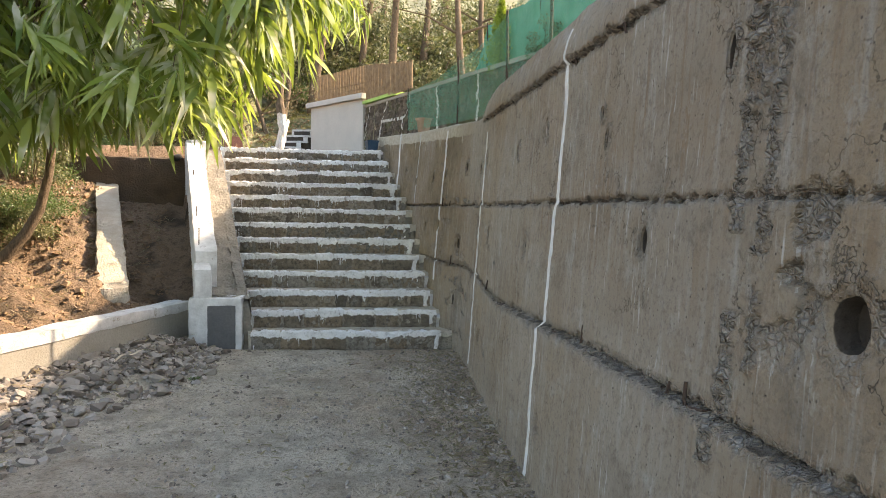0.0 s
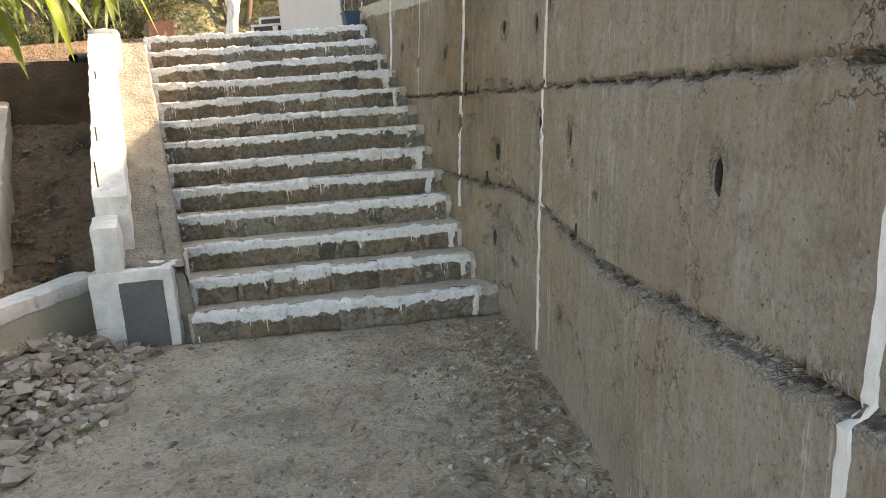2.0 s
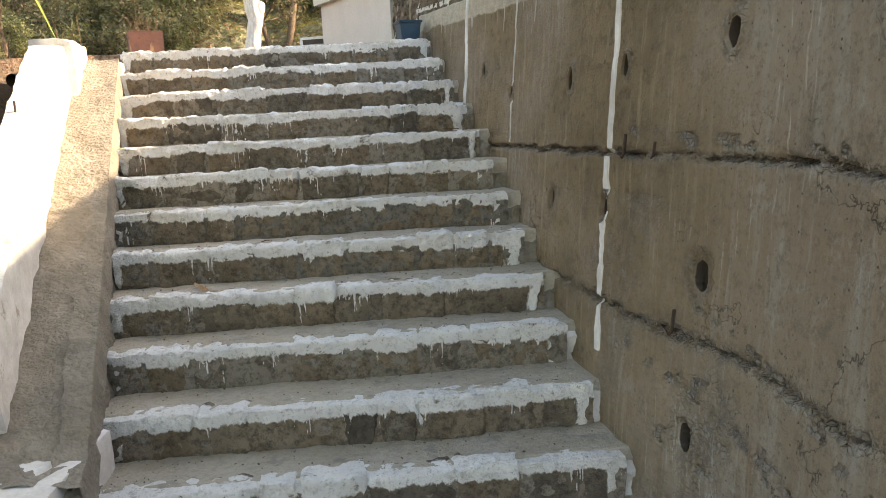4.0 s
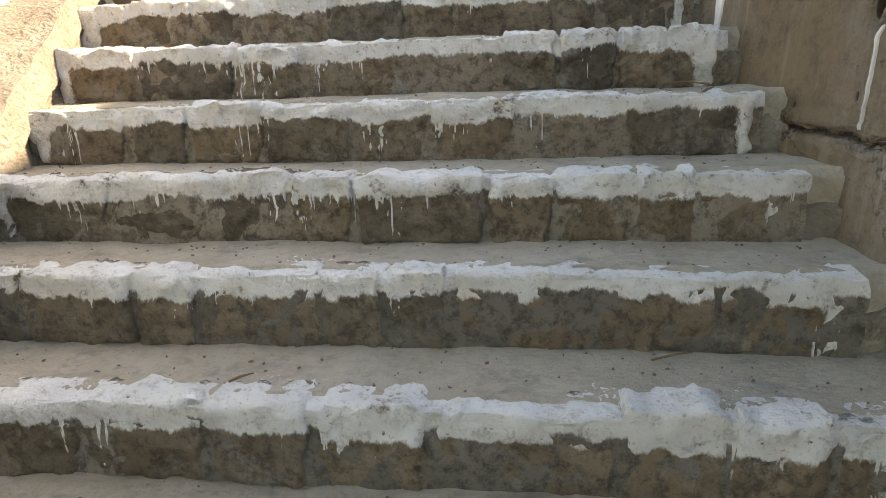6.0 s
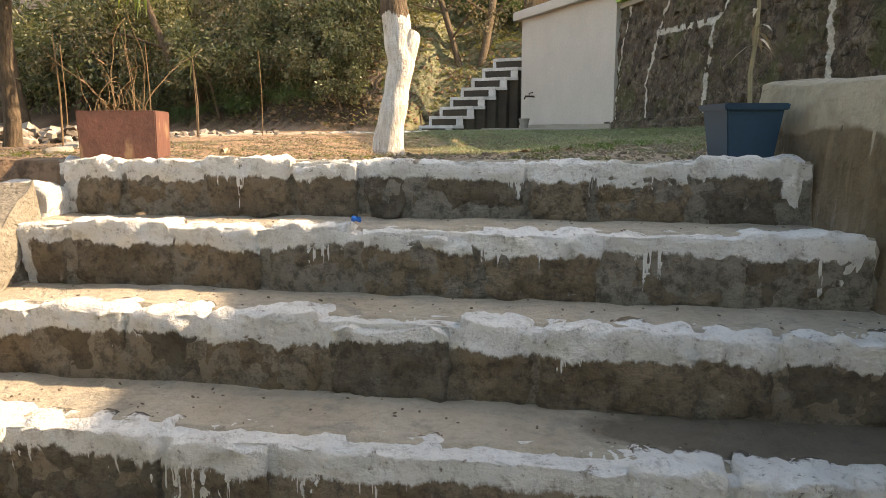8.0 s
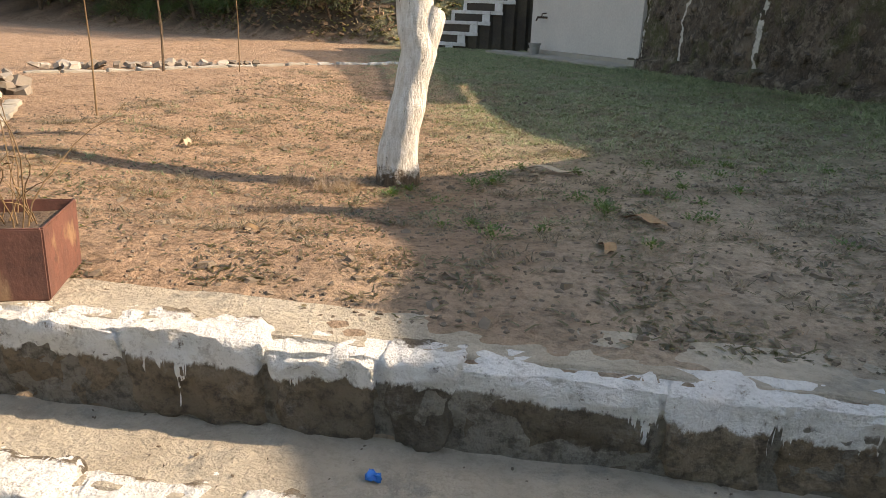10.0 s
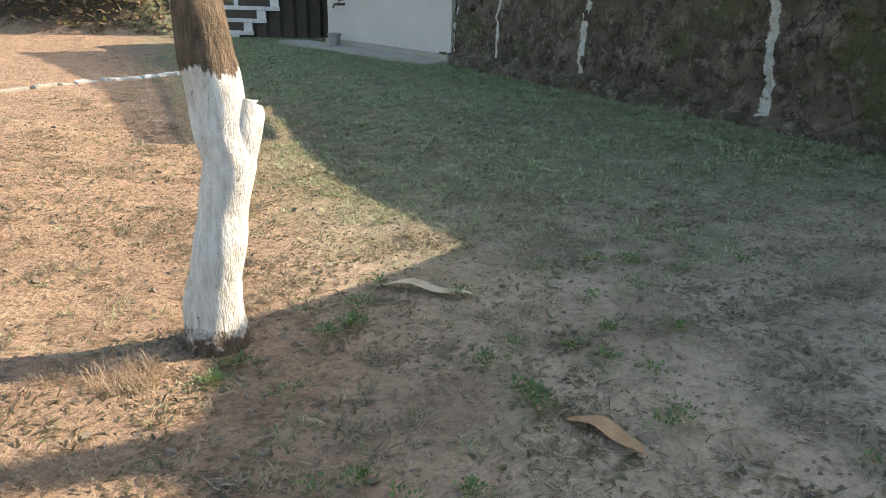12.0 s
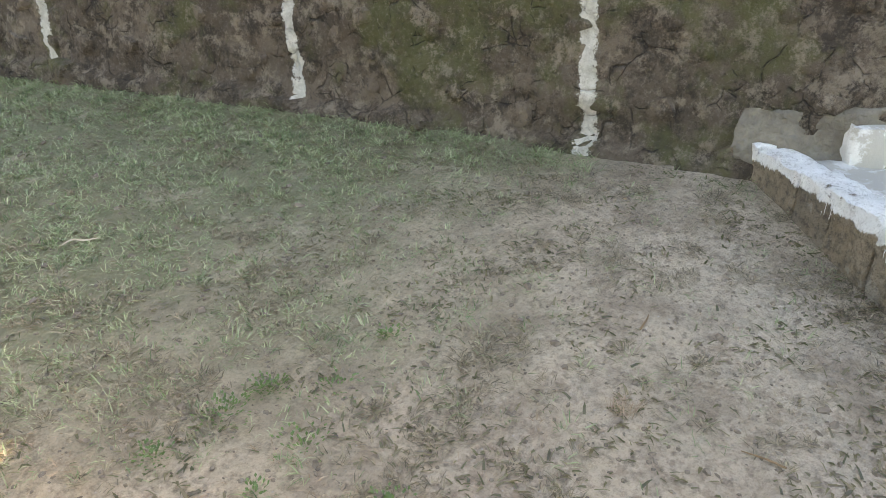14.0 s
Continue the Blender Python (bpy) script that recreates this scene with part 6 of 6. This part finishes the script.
places = []
for i in range(3800):
    y = rng.uniform(4.5, 11.1)
    x = rng.uniform(-5.4, -2.9)
    if (y < 8.3 and x < kerb_x(y) - 0.25) or (y >= 8.3 and x < -2.75 - 0.26 * (y - 8.3)):
        places.append((x, y, ground_z(x, y) + 0.004, rng.uniform(0.008, 0.035) * (1 if rng.random() < 0.9 else 2.0)))
stone_bits("earth_clods", places, "brown clods of dry earth on the bank", "earth", M_BANKCLOD, 6)


def blades(name, places, label, category, material, seed):
    """Grass or straw: (x, y, z, length, width, upright, clump) each a thin bent blade."""
    rng = random.Random(seed)
    v, f = [], []
    for (x, y, z, L, w, up) in places:
        a = rng.uniform(0, 6.283)
        d = Vector((math.cos(a), math.sin(a), up * rng.uniform(0.4, 1.4))).normalized()
        s = Vector((-math.sin(a), math.cos(a), rng.uniform(-0.4, 0.4))) * w / 2
        b = Vector((x, y, z))
        m = b + d * L * 0.55 + Vector((0, 0, 0.06 * L))
        e = b + d * L + Vector((0, 0, -0.25 * L * min(up, 1)))
        n = len(v)
        v += [b - s, b + s, m - s * 0.8, m + s * 0.8, e]
        f += [(n, n + 1, n + 3, n + 2), (n + 2, n + 3, n + 4)]
    return add(name, mesh_of(name, v, f, material), None, label, category, kind="stuff")


def turf_at(x, y):
    n1 = fbm(x * 0.8, y * 0.8, 11)
    return sm((y - 13.1 - 0.5 * n1) / 1.6) * sm((x + 2.6 + 0.3 * n1 + 0.35 * (y - 15)) / 1.3)


def grass_mat(name, clumps, label, material, seed):
    """Short matted grass. clumps: (x, y, z, radius, blades, length, width, upright)."""
    r = np.random.default_rng(seed)
    c = np.repeat(np.array(clumps), [int(q[4]) for q in clumps], axis=0)
    n = len(c)
    a, q = r.uniform(0, 2 * np.pi, n), c[:, 3] * np.sqrt(r.random(n))
    b = np.stack([c[:, 0] + q * np.cos(a), c[:, 1] + q * np.sin(a), c[:, 2]], 1)
    w = a + r.normal(0, 0.9, n)
    L = c[:, 5] * r.uniform(0.5, 1.3, n)
    up = c[:, 7] * r.uniform(0.2, 1.5, n)
    d = np.stack([np.cos(w), np.sin(w), up], 1)
    d /= np.linalg.norm(d, axis=1)[:, None]
    s = np.stack([-np.sin(w), np.cos(w), r.uniform(-0.5, 0.5, n)], 1) * (c[:, 6] * r.uniform(0.6, 1.3, n) / 2)[:, None]
    bend = r.normal(0, 0.15, n)
    m = b + d * (0.55 * L)[:, None] + s * (bend * 30)[:, None] * 0.2
    m[:, 2] += 0.06 * L
    e = b + d * L[:, None]
    e[:, 2] -= 0.25 * L * np.minimum(up, 1)
    v = np.stack([b - s, b + s, m - s * 0.8, m + s * 0.8, e], 1).reshape(-1, 3)
    k = 5 * np.arange(n)
    f = [t for i in k.tolist() for t in ((i, i + 1, i + 3, i + 2), (i + 2, i + 3, i + 4))]
    return add(name, mesh_of(name, v.tolist(), f, material), None, label, "grass", kind="stuff")


green, straw, debris = [], [], []
while len(green) < 15000:
    y = 12.5 + 10.5 * rng.random() ** 1.45
    x = rng.uniform(-4.0, stone_wall_x(min(y, 19.6)) - 0.02)
    t = turf_at(x, y)
    edge = sm((0.9 - (stone_wall_x(y) - x)) / 0.9)
    if rng.random() > t * (0.62 + 0.75 * fbm(x * 3.5, y * 3.5, 2)) + 0.035 + 0.2 * edge * t:
        continue
    far = 1 + 0.12 * (y - 12.5)
    green.append((x, y, ground_z(x, y) - 0.002, rng.uniform(0.015, 0.05) * far ** 0.5, rng.randint(6, 13), rng.uniform(0.025, 0.055) * (1 + 0.6 * edge), 0.0026 * far, rng.uniform(0.25, 1.1)))
grass_mat("turf", green, "short dull green turf with bare patches", M_GRASS, 1)
while len(straw) < 6200:
    y = 11.55 + 11.5 * rng.random() ** 1.4
    x = rng.uniform(-7.5, stone_wall_x(min(y, 19)) - 0.05)
    c = fbm(x * 2.2, y * 2.2, 6) + 0.6 * fbm(x * 7, y * 7, 6)
    sunny = sm((-0.4 - x) / 1.5)
    if rng.random() > (0.03 + 0.97 * sm((c - 0.05) / 0.18)) * (0.22 + 0.78 * sunny) * sm((y - 11.3) / 1.6):
        continue
    far = 1 + 0.11 * (y - 12)
    straw.append((x, y, ground_z(x, y) - 0.002, rng.uniform(0.012, 0.05) * max(far, 1) ** 0.5, rng.randint(6, 14), rng.uniform(0.018, 0.045), 0.0020 * max(far, 0.9), rng.uniform(0.03, 0.55)))
mats = []
while len(mats) < 3600:
    x, y = rng.uniform(-4.2, 1.5), 11.7 + 5.5 * rng.random() ** 1.2
    c = fbm(x * 2.6, y * 3.4, 19) + 0.5 * fbm(x * 8, y * 8, 3)
    if x > stone_wall_x(y) - 0.06 or rng.random() > 0.03 + sm((c - 0.12) / 0.2) * sm((y - 11.8) / 0.8):
        continue
    mats.append((x, y, ground_z(x, y) + 0.001, rng.uniform(0.012, 0.045), rng.randint(10, 22), rng.uniform(0.018, 0.045), 0.0030, rng.uniform(0.1, 0.75)))
grass_mat("dead_grass", mats, "matted dead grass in dark brown clumps on bare earth", M_DEADGRASS, 7)
grass_mat("dry_grass", straw, "dry straw-coloured cut grass lying on bare earth", M_STRAW, 2)
for i in range(1500):
    y = rng.uniform(0.8, 7.7)
    x = rng.uniform(-2.6, wall_x(y, 0) - 0.1)
    debris.append((x, y, ground_z(x, y) + 0.003, rng.uniform(0.015, 0.07), rng.uniform(0.002, 0.005), 0.05))
for i in range(260):
    y = rng.uniform(2.5, 7.8)
    x = rng.uniform(kerb_x(y), stone_edge(y))
    debris.append((x, y, ground_z(x, y) + 0.045, rng.uniform(0.05, 0.2), rng.uniform(0.006, 0.016), 0.12))
for i in range(2500):
    y = rng.uniform(7.0, 11.0)
    x = rng.uniform(-6.0, -3.3)
    debris.append((x, y, ground_z(x, y) + 0.01, rng.uniform(0.03, 0.14), rng.uniform(0.003, 0.012), 0.3))
for i in range(2400):
    y = 0.8 + 6.9 * rng.random()
    x = rng.uniform(-2.5, wall_x(y, 0) - 0.08)
    if fbm(x * 1.6, y * 1.6, 17) + 0.5 * sm((x + 1.0) / 1.0) > rng.uniform(-0.1, 0.6):
        debris.append((x, y, ground_z(x, y) + 0.005, rng.uniform(0.02, 0.075), rng.uniform(0.006, 0.016), 0.1))
for i in range(1700):
    y = 1.5 + 6.1 * rng.random()
    x = wall_x(y, 0) - 0.05 - abs(rng.gauss(0, 0.35))
    if x > -2.0:
        debris.append((x, y, ground_z(x, y) + 0.004, rng.uniform(0.025, 0.10), rng.uniform(0.007, 0.02), rng.uniform(0.02, 0.3)))
blades("dry_litter", debris, "dry stalks and leaf scraps lying on the ground", "litter", M_LITTER, 3)
crumbs = []
while len(crumbs) < 13500:
    x, y = rng.uniform(-3.6, 1.6), 11.5 + 5 * rng.random() ** 1.3
    if x > stone_wall_x(y) - 0.1 or rng.random() > 0.08 + sm((fbm(x * 3, y * 3, 15) - 0.02) / 0.2):
        continue
    crumbs.append((x, y, ground_z(x, y) + 0.002, rng.uniform(0.01, 0.045), rng.uniform(0.003, 0.010), rng.uniform(0.0, 0.45)))
blades("leaf_crumbs", crumbs, "dark crumbs of dead leaf and grass on bare earth", "litter", M_CRUMB, 9)
# tufts
tufts = []
for cx, cy, r, n, h, up in ((-2.35, 13.0, 0.10, 160, 0.12, 1.6), (-2.55, 13.05, 0.08, 90, 0.10, 1.2), (-2.6, 12.35, 0.12, 90, 0.09, 0.8), (-2.45, 12.55, 0.10, 80, 0.1, 0.9), (-1.9, 11.95, 0.08, 60, 0.07, 0.8), (-3.0, 12.6, 0.15, 90, 0.1, 0.8), (-2.2, 12.2, 0.08, 60, 0.08, 0.7), (-1.15, 12.15, 0.08, 60, 0.06, 0.5), (-0.5, 12.0, 0.08, 50, 0.06, 0.5), (-0.1, 12.75, 0.04, 40, 0.07, 1.5)):
    for i in range(3 * n):
        a, q = rng.uniform(0, 6.28), r * math.sqrt(rng.random())
        x, y = cx + q * math.cos(a), cy + q * math.sin(a)
        tufts.append((x, y, ground_z(x, y) - 0.002, h * rng.uniform(0.3, 1.0), 0.0016, up * 0.8))
blades("grass_tufts", tufts, "pale dry grass tufts about the tree", "grass", M_STRAW, 6)


def weed(x, y, r, n, label):
    z = ground_z(x, y)
    rngw = random.Random(int(x * 100 + y * 10))
    w = root("weed", (x, y, z), label, "weed", "small weeds")
    v, f = [], []
    for i in range(n):
        d = rand_dir(rngw, 0.1, 0.9)
        p = Vector((d.x * r * rngw.random(), d.y * r * rngw.random(), 0.004 + 0.022 * rngw.random()))
        small_leaf(v, f, p, (d + Vector((0, 0, 0.1))).normalized(), Vector((0, 0, 1)), 0.013, 0.008)
    add("leaves", mesh_of("leaves", v, f, M_WEED), w)


spots = [(-1.72, 13.27, 0.08, 190)]
while len(spots) < 30:
    x, y = rng.uniform(-1.95, 0.3), rng.uniform(12.0, 13.6)
    if abs(x - 0.6 * (y - 12.9) + 1.5) < 0.9:
        spots.append((x, y, rng.uniform(0.04, 0.10), rng.randint(40, 90)))
for x, y, r, n in spots + [(-1.80, 13.2, 0.06, 110), (-2.16, 6.54, 0.07, 160), (-2.10, 12.95, 0.06, 110), (-1.9, 12.85, 0.08, 50), (-1.3, 12.75, 0.07, 50), (-0.6, 12.3, 0.08, 50), (-1.0, 12.5, 0.06, 40), (-2.05, 13.05, 0.05, 90)]:
    weed(x, y, r, n, "small green weed in bare earth")


duff = []
for i in range(16000):
    x = rng.uniform(-14, -1.5)
    y = hill_foot(x) - 0.3 + 5.5 * rng.random()
    if ground_z(x, y) > 2.26:
        duff.append((x, y, ground_z(x, y) + 0.01, rng.uniform(0.05, 0.2), rng.uniform(0.02, 0.05), rng.uniform(0.1, 0.7)))
blades("leaf_litter", duff, "brown leaf litter and dry stalks on the hillside", "litter", M_DUFF, 12)
places = []
for i in range(1600):
    x, y = rng.uniform(-9, -1.5), rng.uniform(22.9, 26.5)
    if ground_z(x, y) > 2.28:
        places.append((x, y, ground_z(x, y), rng.uniform(0.02, 0.09)))
stone_bits("bank_clods", places, "brown clods and stones on the hill bank", "earth", M_BANKCLOD, 16)
for x, y in ((-4.6, 24.4), (-3.9, 24.8), (-5.3, 24.6)):
    rt = root("tree_root", (x, y, ground_z(x, y)), "bare crooked tree root on the earth bank", "root", "tree roots")
    for b in range(4):
        pts, px, py = [], x, y
        for q in range(9):
            pts.append((px, py, ground_z(px, py) + 0.03))
            px, py = px + rng.uniform(-0.16, 0.10), py - rng.uniform(0.05, 0.16)
        v, f = tube(pts, [0.05 - 0.005 * q for q in range(9)], 6, 0.01, b)
        hung("root_branch", mesh_of("root_branch", v, f, M_BARK, None, True), rt)


# ---- fallen leaves and sticks ----
def fallen_leaf(name, a, b, width, label, lift=0.012, material=None):
    a, b = Vector(a), Vector(b)
    ob = root(name, a, label, "leaf", "fallen leaves")
    d = b - a
    side = Vector((-d.y, d.x, 0)).normalized()
    v = []
    n = 14
    for i in range(n + 1):
        t = i / n
        w = width * math.sin(math.pi * min(1, 0.06 + 0.94 * t)) ** 0.7 / 2
        c = d * t + Vector((0, 0, 0.006 + lift * math.sin(t * 5.2) ** 2)) + side * 0.02 * math.sin(t * 4)
        v += [c - side * w + Vector((0, 0, 0.25 * w)), c, c + side * w + Vector((0, 0, 0.35 * w))]
    me = mesh_of("blade", v, grid_faces(n + 1, 3), material or M_DRYLEAF, None, True)
    add("blade", me, ob)
    return ob


def g3(x, y, up=0.0):
    return (x, y, ground_z(x, y) + up)


fallen_leaf("fallen_leaf", g3(-1.63, 13.55), g3(-1.30, 13.34), 0.045, "long curled dry palm leaf lying on bare earth", 0.02, M_PALELEAF)
fallen_leaf("fallen_leaf", g3(-1.21, 12.58), g3(-1.08, 12.39), 0.05, "broad brown fallen leaf on bare earth")
fallen_leaf("fallen_leaf", g3(-1.31, 12.18), g3(-1.28, 12.05), 0.035, "curled brown fallen leaf on bare earth")
fallen_leaf("fallen_leaf", (-1.80, 9.075, 0.875), (-1.66, 8.96, 0.70), 0.04, "dry brown leaf leaning against a step")
fallen_leaf("fallen_leaf", (-1.66, 8.96, 0.69), (-1.52, 9.02, 0.78), 0.035, "dry brown leaf lying on a step")
fallen_leaf("fallen_leaf", g3(-0.22, 6.80), g3(0.02, 6.86), 0.02, "pale dry strip lying by the wall", 0.01, M_PALELEAF)
fallen_leaf("fallen_leaf", g3(-0.52, 7.25), g3(-0.48, 7.37), 0.03, "yellow fallen leaf on the yard")
fallen_leaf("fallen_leaf", g3(-2.72, 6.35, 0.1), g3(-2.6, 6.75, 0.1), 0.03, "pale dry leaf strip on the stone heap", 0.02, M_PALELEAF)
fallen_leaf("fallen_leaf", g3(-1.42, 18.2), g3(-1.16, 18.25), 0.04, "pale dry leaf strip on the lawn", 0.01, M_PALELEAF)
fallen_leaf("fallen_leaf", g3(-3.30, 13.44), g3(-3.21, 13.42), 0.045, "pale curled leaf on sunlit bare earth", 0.03, M_PALELEAF)
fallen_leaf("fallen_leaf", g3(-2.36, 12.07), g3(-2.26, 12.09), 0.03, "dark shrivelled leaf on sunlit bare earth", 0.012, M_STALK)
fallen_leaf("fallen_leaf", g3(-0.75, 14.85), g3(-0.6, 14.8), 0.016, "thin dry leaf strip on the lawn", 0.01, M_PALELEAF)
for x, y, a, L in ((-0.62, 9.45, 20, 0.10), (-1.25, 8.62, 100, 0.07), (-1.5, 9.3, 40, 0.05), (-0.35, 10.3, 150, 0.14), (-0.9, 7.0, 30, 0.12), (-0.35, 7.1, 160, 0.12), (-0.9, 6.2, 70, 0.1), (0.25, 12.9, 10, 0.12), (0.0, 12.35, 100, 0.1)):
    k = int((y - 7.72) / RUN) + 1 if 7.72 < y < 11.3 else None
    z = RISE * k if k else ground_z(x, y)
    tw = root("twig", (x, y, z + 0.004), "short dark dry twig", "twig", "fallen twigs")
    c, s = math.cos(radians(a)), math.sin(radians(a))
    v, f = tube([(0, 0, 0.003), (c * L * 0.5, s * L * 0.5, 0.008), (c * L, s * L + 0.01, 0.003)], [0.003, 0.003, 0.0015], 5)
    add("stem", mesh_of("stem", v, f, M_STALK, None, True), tw)
wrap = root("wrapper", (-1.71, 11.2, RISE * 12), "small crumpled blue wrapper on a tread", "litter")
v, f = rough_block(slab(-0.015, 0.015, -0.009, 0.009, -0.004, 0.011), (5, 4, 3), 0.008, 0.003, 3, 80)
add("foil", mesh_of("foil", v, f, plain("blue_foil", (0.01, 0.12, 0.45), (0.02, 0.2, 0.6), 40, 90, 0.3), None, True), wrap)

# ---- terrace edging ----
edge = root("garden_edging", (-4.9, 16.8, 2.2), "low line of pale worn edging stones across the lawn", "edging", kind="structure")
rng = random.Random(44)
for (x0, y0), (x1, y1), m in (((-6.0, 15.75), (-4.15, 17.9), M_CEMENT), ((-4.15, 17.9), (-3.0, 19.0), M_LANDING), ((-3.42, 12.02), (-4.79, 14.09), M_CEMENT)):
    L = math.hypot(x1 - x0, y1 - y0)
    t = 0
    while t < L - 0.1:
        w = min(rng.uniform(0.22, 0.4), L - t)
        u, u2 = t / L, (t + w - 0.01) / L
        p, q = (x0 + (x1 - x0) * u, y0 + (y1 - y0) * u), (x0 + (x1 - x0) * u2, y0 + (y1 - y0) * u2)
        z = ground_z(*p)
        v, f = rough_block(beam(p, q, 0.10, z - 0.05, z + 0.022, z - 0.05, z + 0.022 + rng.uniform(-0.012, 0.012)), (4, 8, 2), 0.012, 0.01, t * 3 + x0)
        hung("edging_stone", mesh_of("edging_stone", v, f, m, None, True), edge)
        t += w
places = [(-6.1 + 1.5 * t + rng.uniform(-0.06, 0.06), 16.0 + 1.5 * t + rng.uniform(-0.06, 0.06), 2.26, rng.uniform(0.05, 0.09)) for t in [i / 34 for i in range(35)]]
places += [(rng.uniform(-5.6, -5.0), rng.uniform(14.2, 14.8), 2.2 + 0.12 * rng.random(), rng.uniform(0.04, 0.1)) for i in range(60)]
stone_bits("field_stones", places, "dark field stones laid along the lawn edge", "stones", M_PEBBLE, 8)
for x, y, h in ((-5.25, 14.6, 0.8), (-5.25, 16.7, 0.7), (-4.45, 16.65, 0.9), (-4.05, 13.9, 0.7), (-3.75, 12.6, 0.6)):
    st = root("stake", (x, y, ground_z(x, y)), "thin wooden garden stake", "stake", "garden stakes")
    v, f = tube([(0, 0, -0.1), (0.01, 0, h * 0.5), (-0.01, 0.01, h)], [0.005, 0.0045, 0.003], 6, 0.006, x)
    add("pole", mesh_of("pole", v, f, M_STALK, None, True), st)
c = HOUSE_LB.lerp(HOUSE_RB, 0.2) + HOUSE_N * 0.22
can = round_pot("tin_can", c.x, c.y, ground_z(c.x, c.y), 0.085, 0.2, "grey tin can under the tap", plain("dull_tin", (0.32, 0.32, 0.30), (0.22, 0.21, 0.2), 12, 60, 0.5, 0.2, 0.003, metal=0.4))

# ---- pipe and iron pins on the bank ----
pipe = root("drain_pipe", (-3.4, 11.0, 2.0), "dark plastic drain pipe end on the bank", "pipe")
v, f = tube([(-3.30, 10.75, 2.0), (-3.36, 11.5, 2.06)], [0.045, 0.045], 16, cap=False)
v2, f2 = tube([(-3.30, 10.75, 2.0), (-3.36, 11.5, 2.06)], [0.038, 0.038], 16, cap=False)
hung("tube", mesh_of("tube", *joined([(v, f), (v2, [q[::-1] for q in f2])]), plain("black_plastic", (0.03, 0.03, 0.03), (0.05, 0.05, 0.05), 9, 60, 0.5), None, True), pipe)
for y, h in ((8.2, 0.26), (8.75, 0.2), (9.7, 0.16)):
    x = side_x(y) + 0.06
    z = 0.84 + 0.50 * (y - 8.07)
    v, f = tube([(x, y, z - 0.1), (x + 0.003, y, z + h)], [0.006, 0.006], 6)
    hung("iron_pin", mesh_of("iron_pin", v, f, M_REBAR, None, True), side, "rusty iron pin")

sapling = root("sapling", (-5.1, 16.45, ground_z(-5.1, 16.45)), "young plant with a tuft of long narrow leaves", "sapling")
zb = ground_z(-5.1, 16.45)
hung("stem", mesh_of("stem", *tube([(-5.1, 16.45, zb - 0.05), (-5.09, 16.46, zb + 0.4), (-5.12, 16.45, zb + 0.85)], [0.012, 0.010, 0.007], 6, 0.004), M_BARK, None, True), sapling)
rng = random.Random(61)
v, f = [], []
for i in range(26):
    d = rand_dir(rng, -0.2, 0.9)
    leaf_blade(v, f, Vector((-5.12, 16.45, zb + 0.72 + 0.2 * rng.random())), d, Vector((0, 0, 1)), rng.uniform(0.22, 0.42), 0.016, 0.35)
hung("leaves", mesh_of("leaves", v, f, M_LEAF, None, True), sapling)
v, f = [], []
for i in range(9):
    d = rand_dir(rng, -0.4, 0.5)
    leaf_blade(v, f, Vector((0.055, 0.045, rng.uniform(0.38, 0.52))), d, Vector((0, 0, 1)), rng.uniform(0.05, 0.10), 0.018, 0.6)
add("leaf", mesh_of("leaf", v, f, M_PALELEAF, None, True), blue, "few pale drooping leaves")
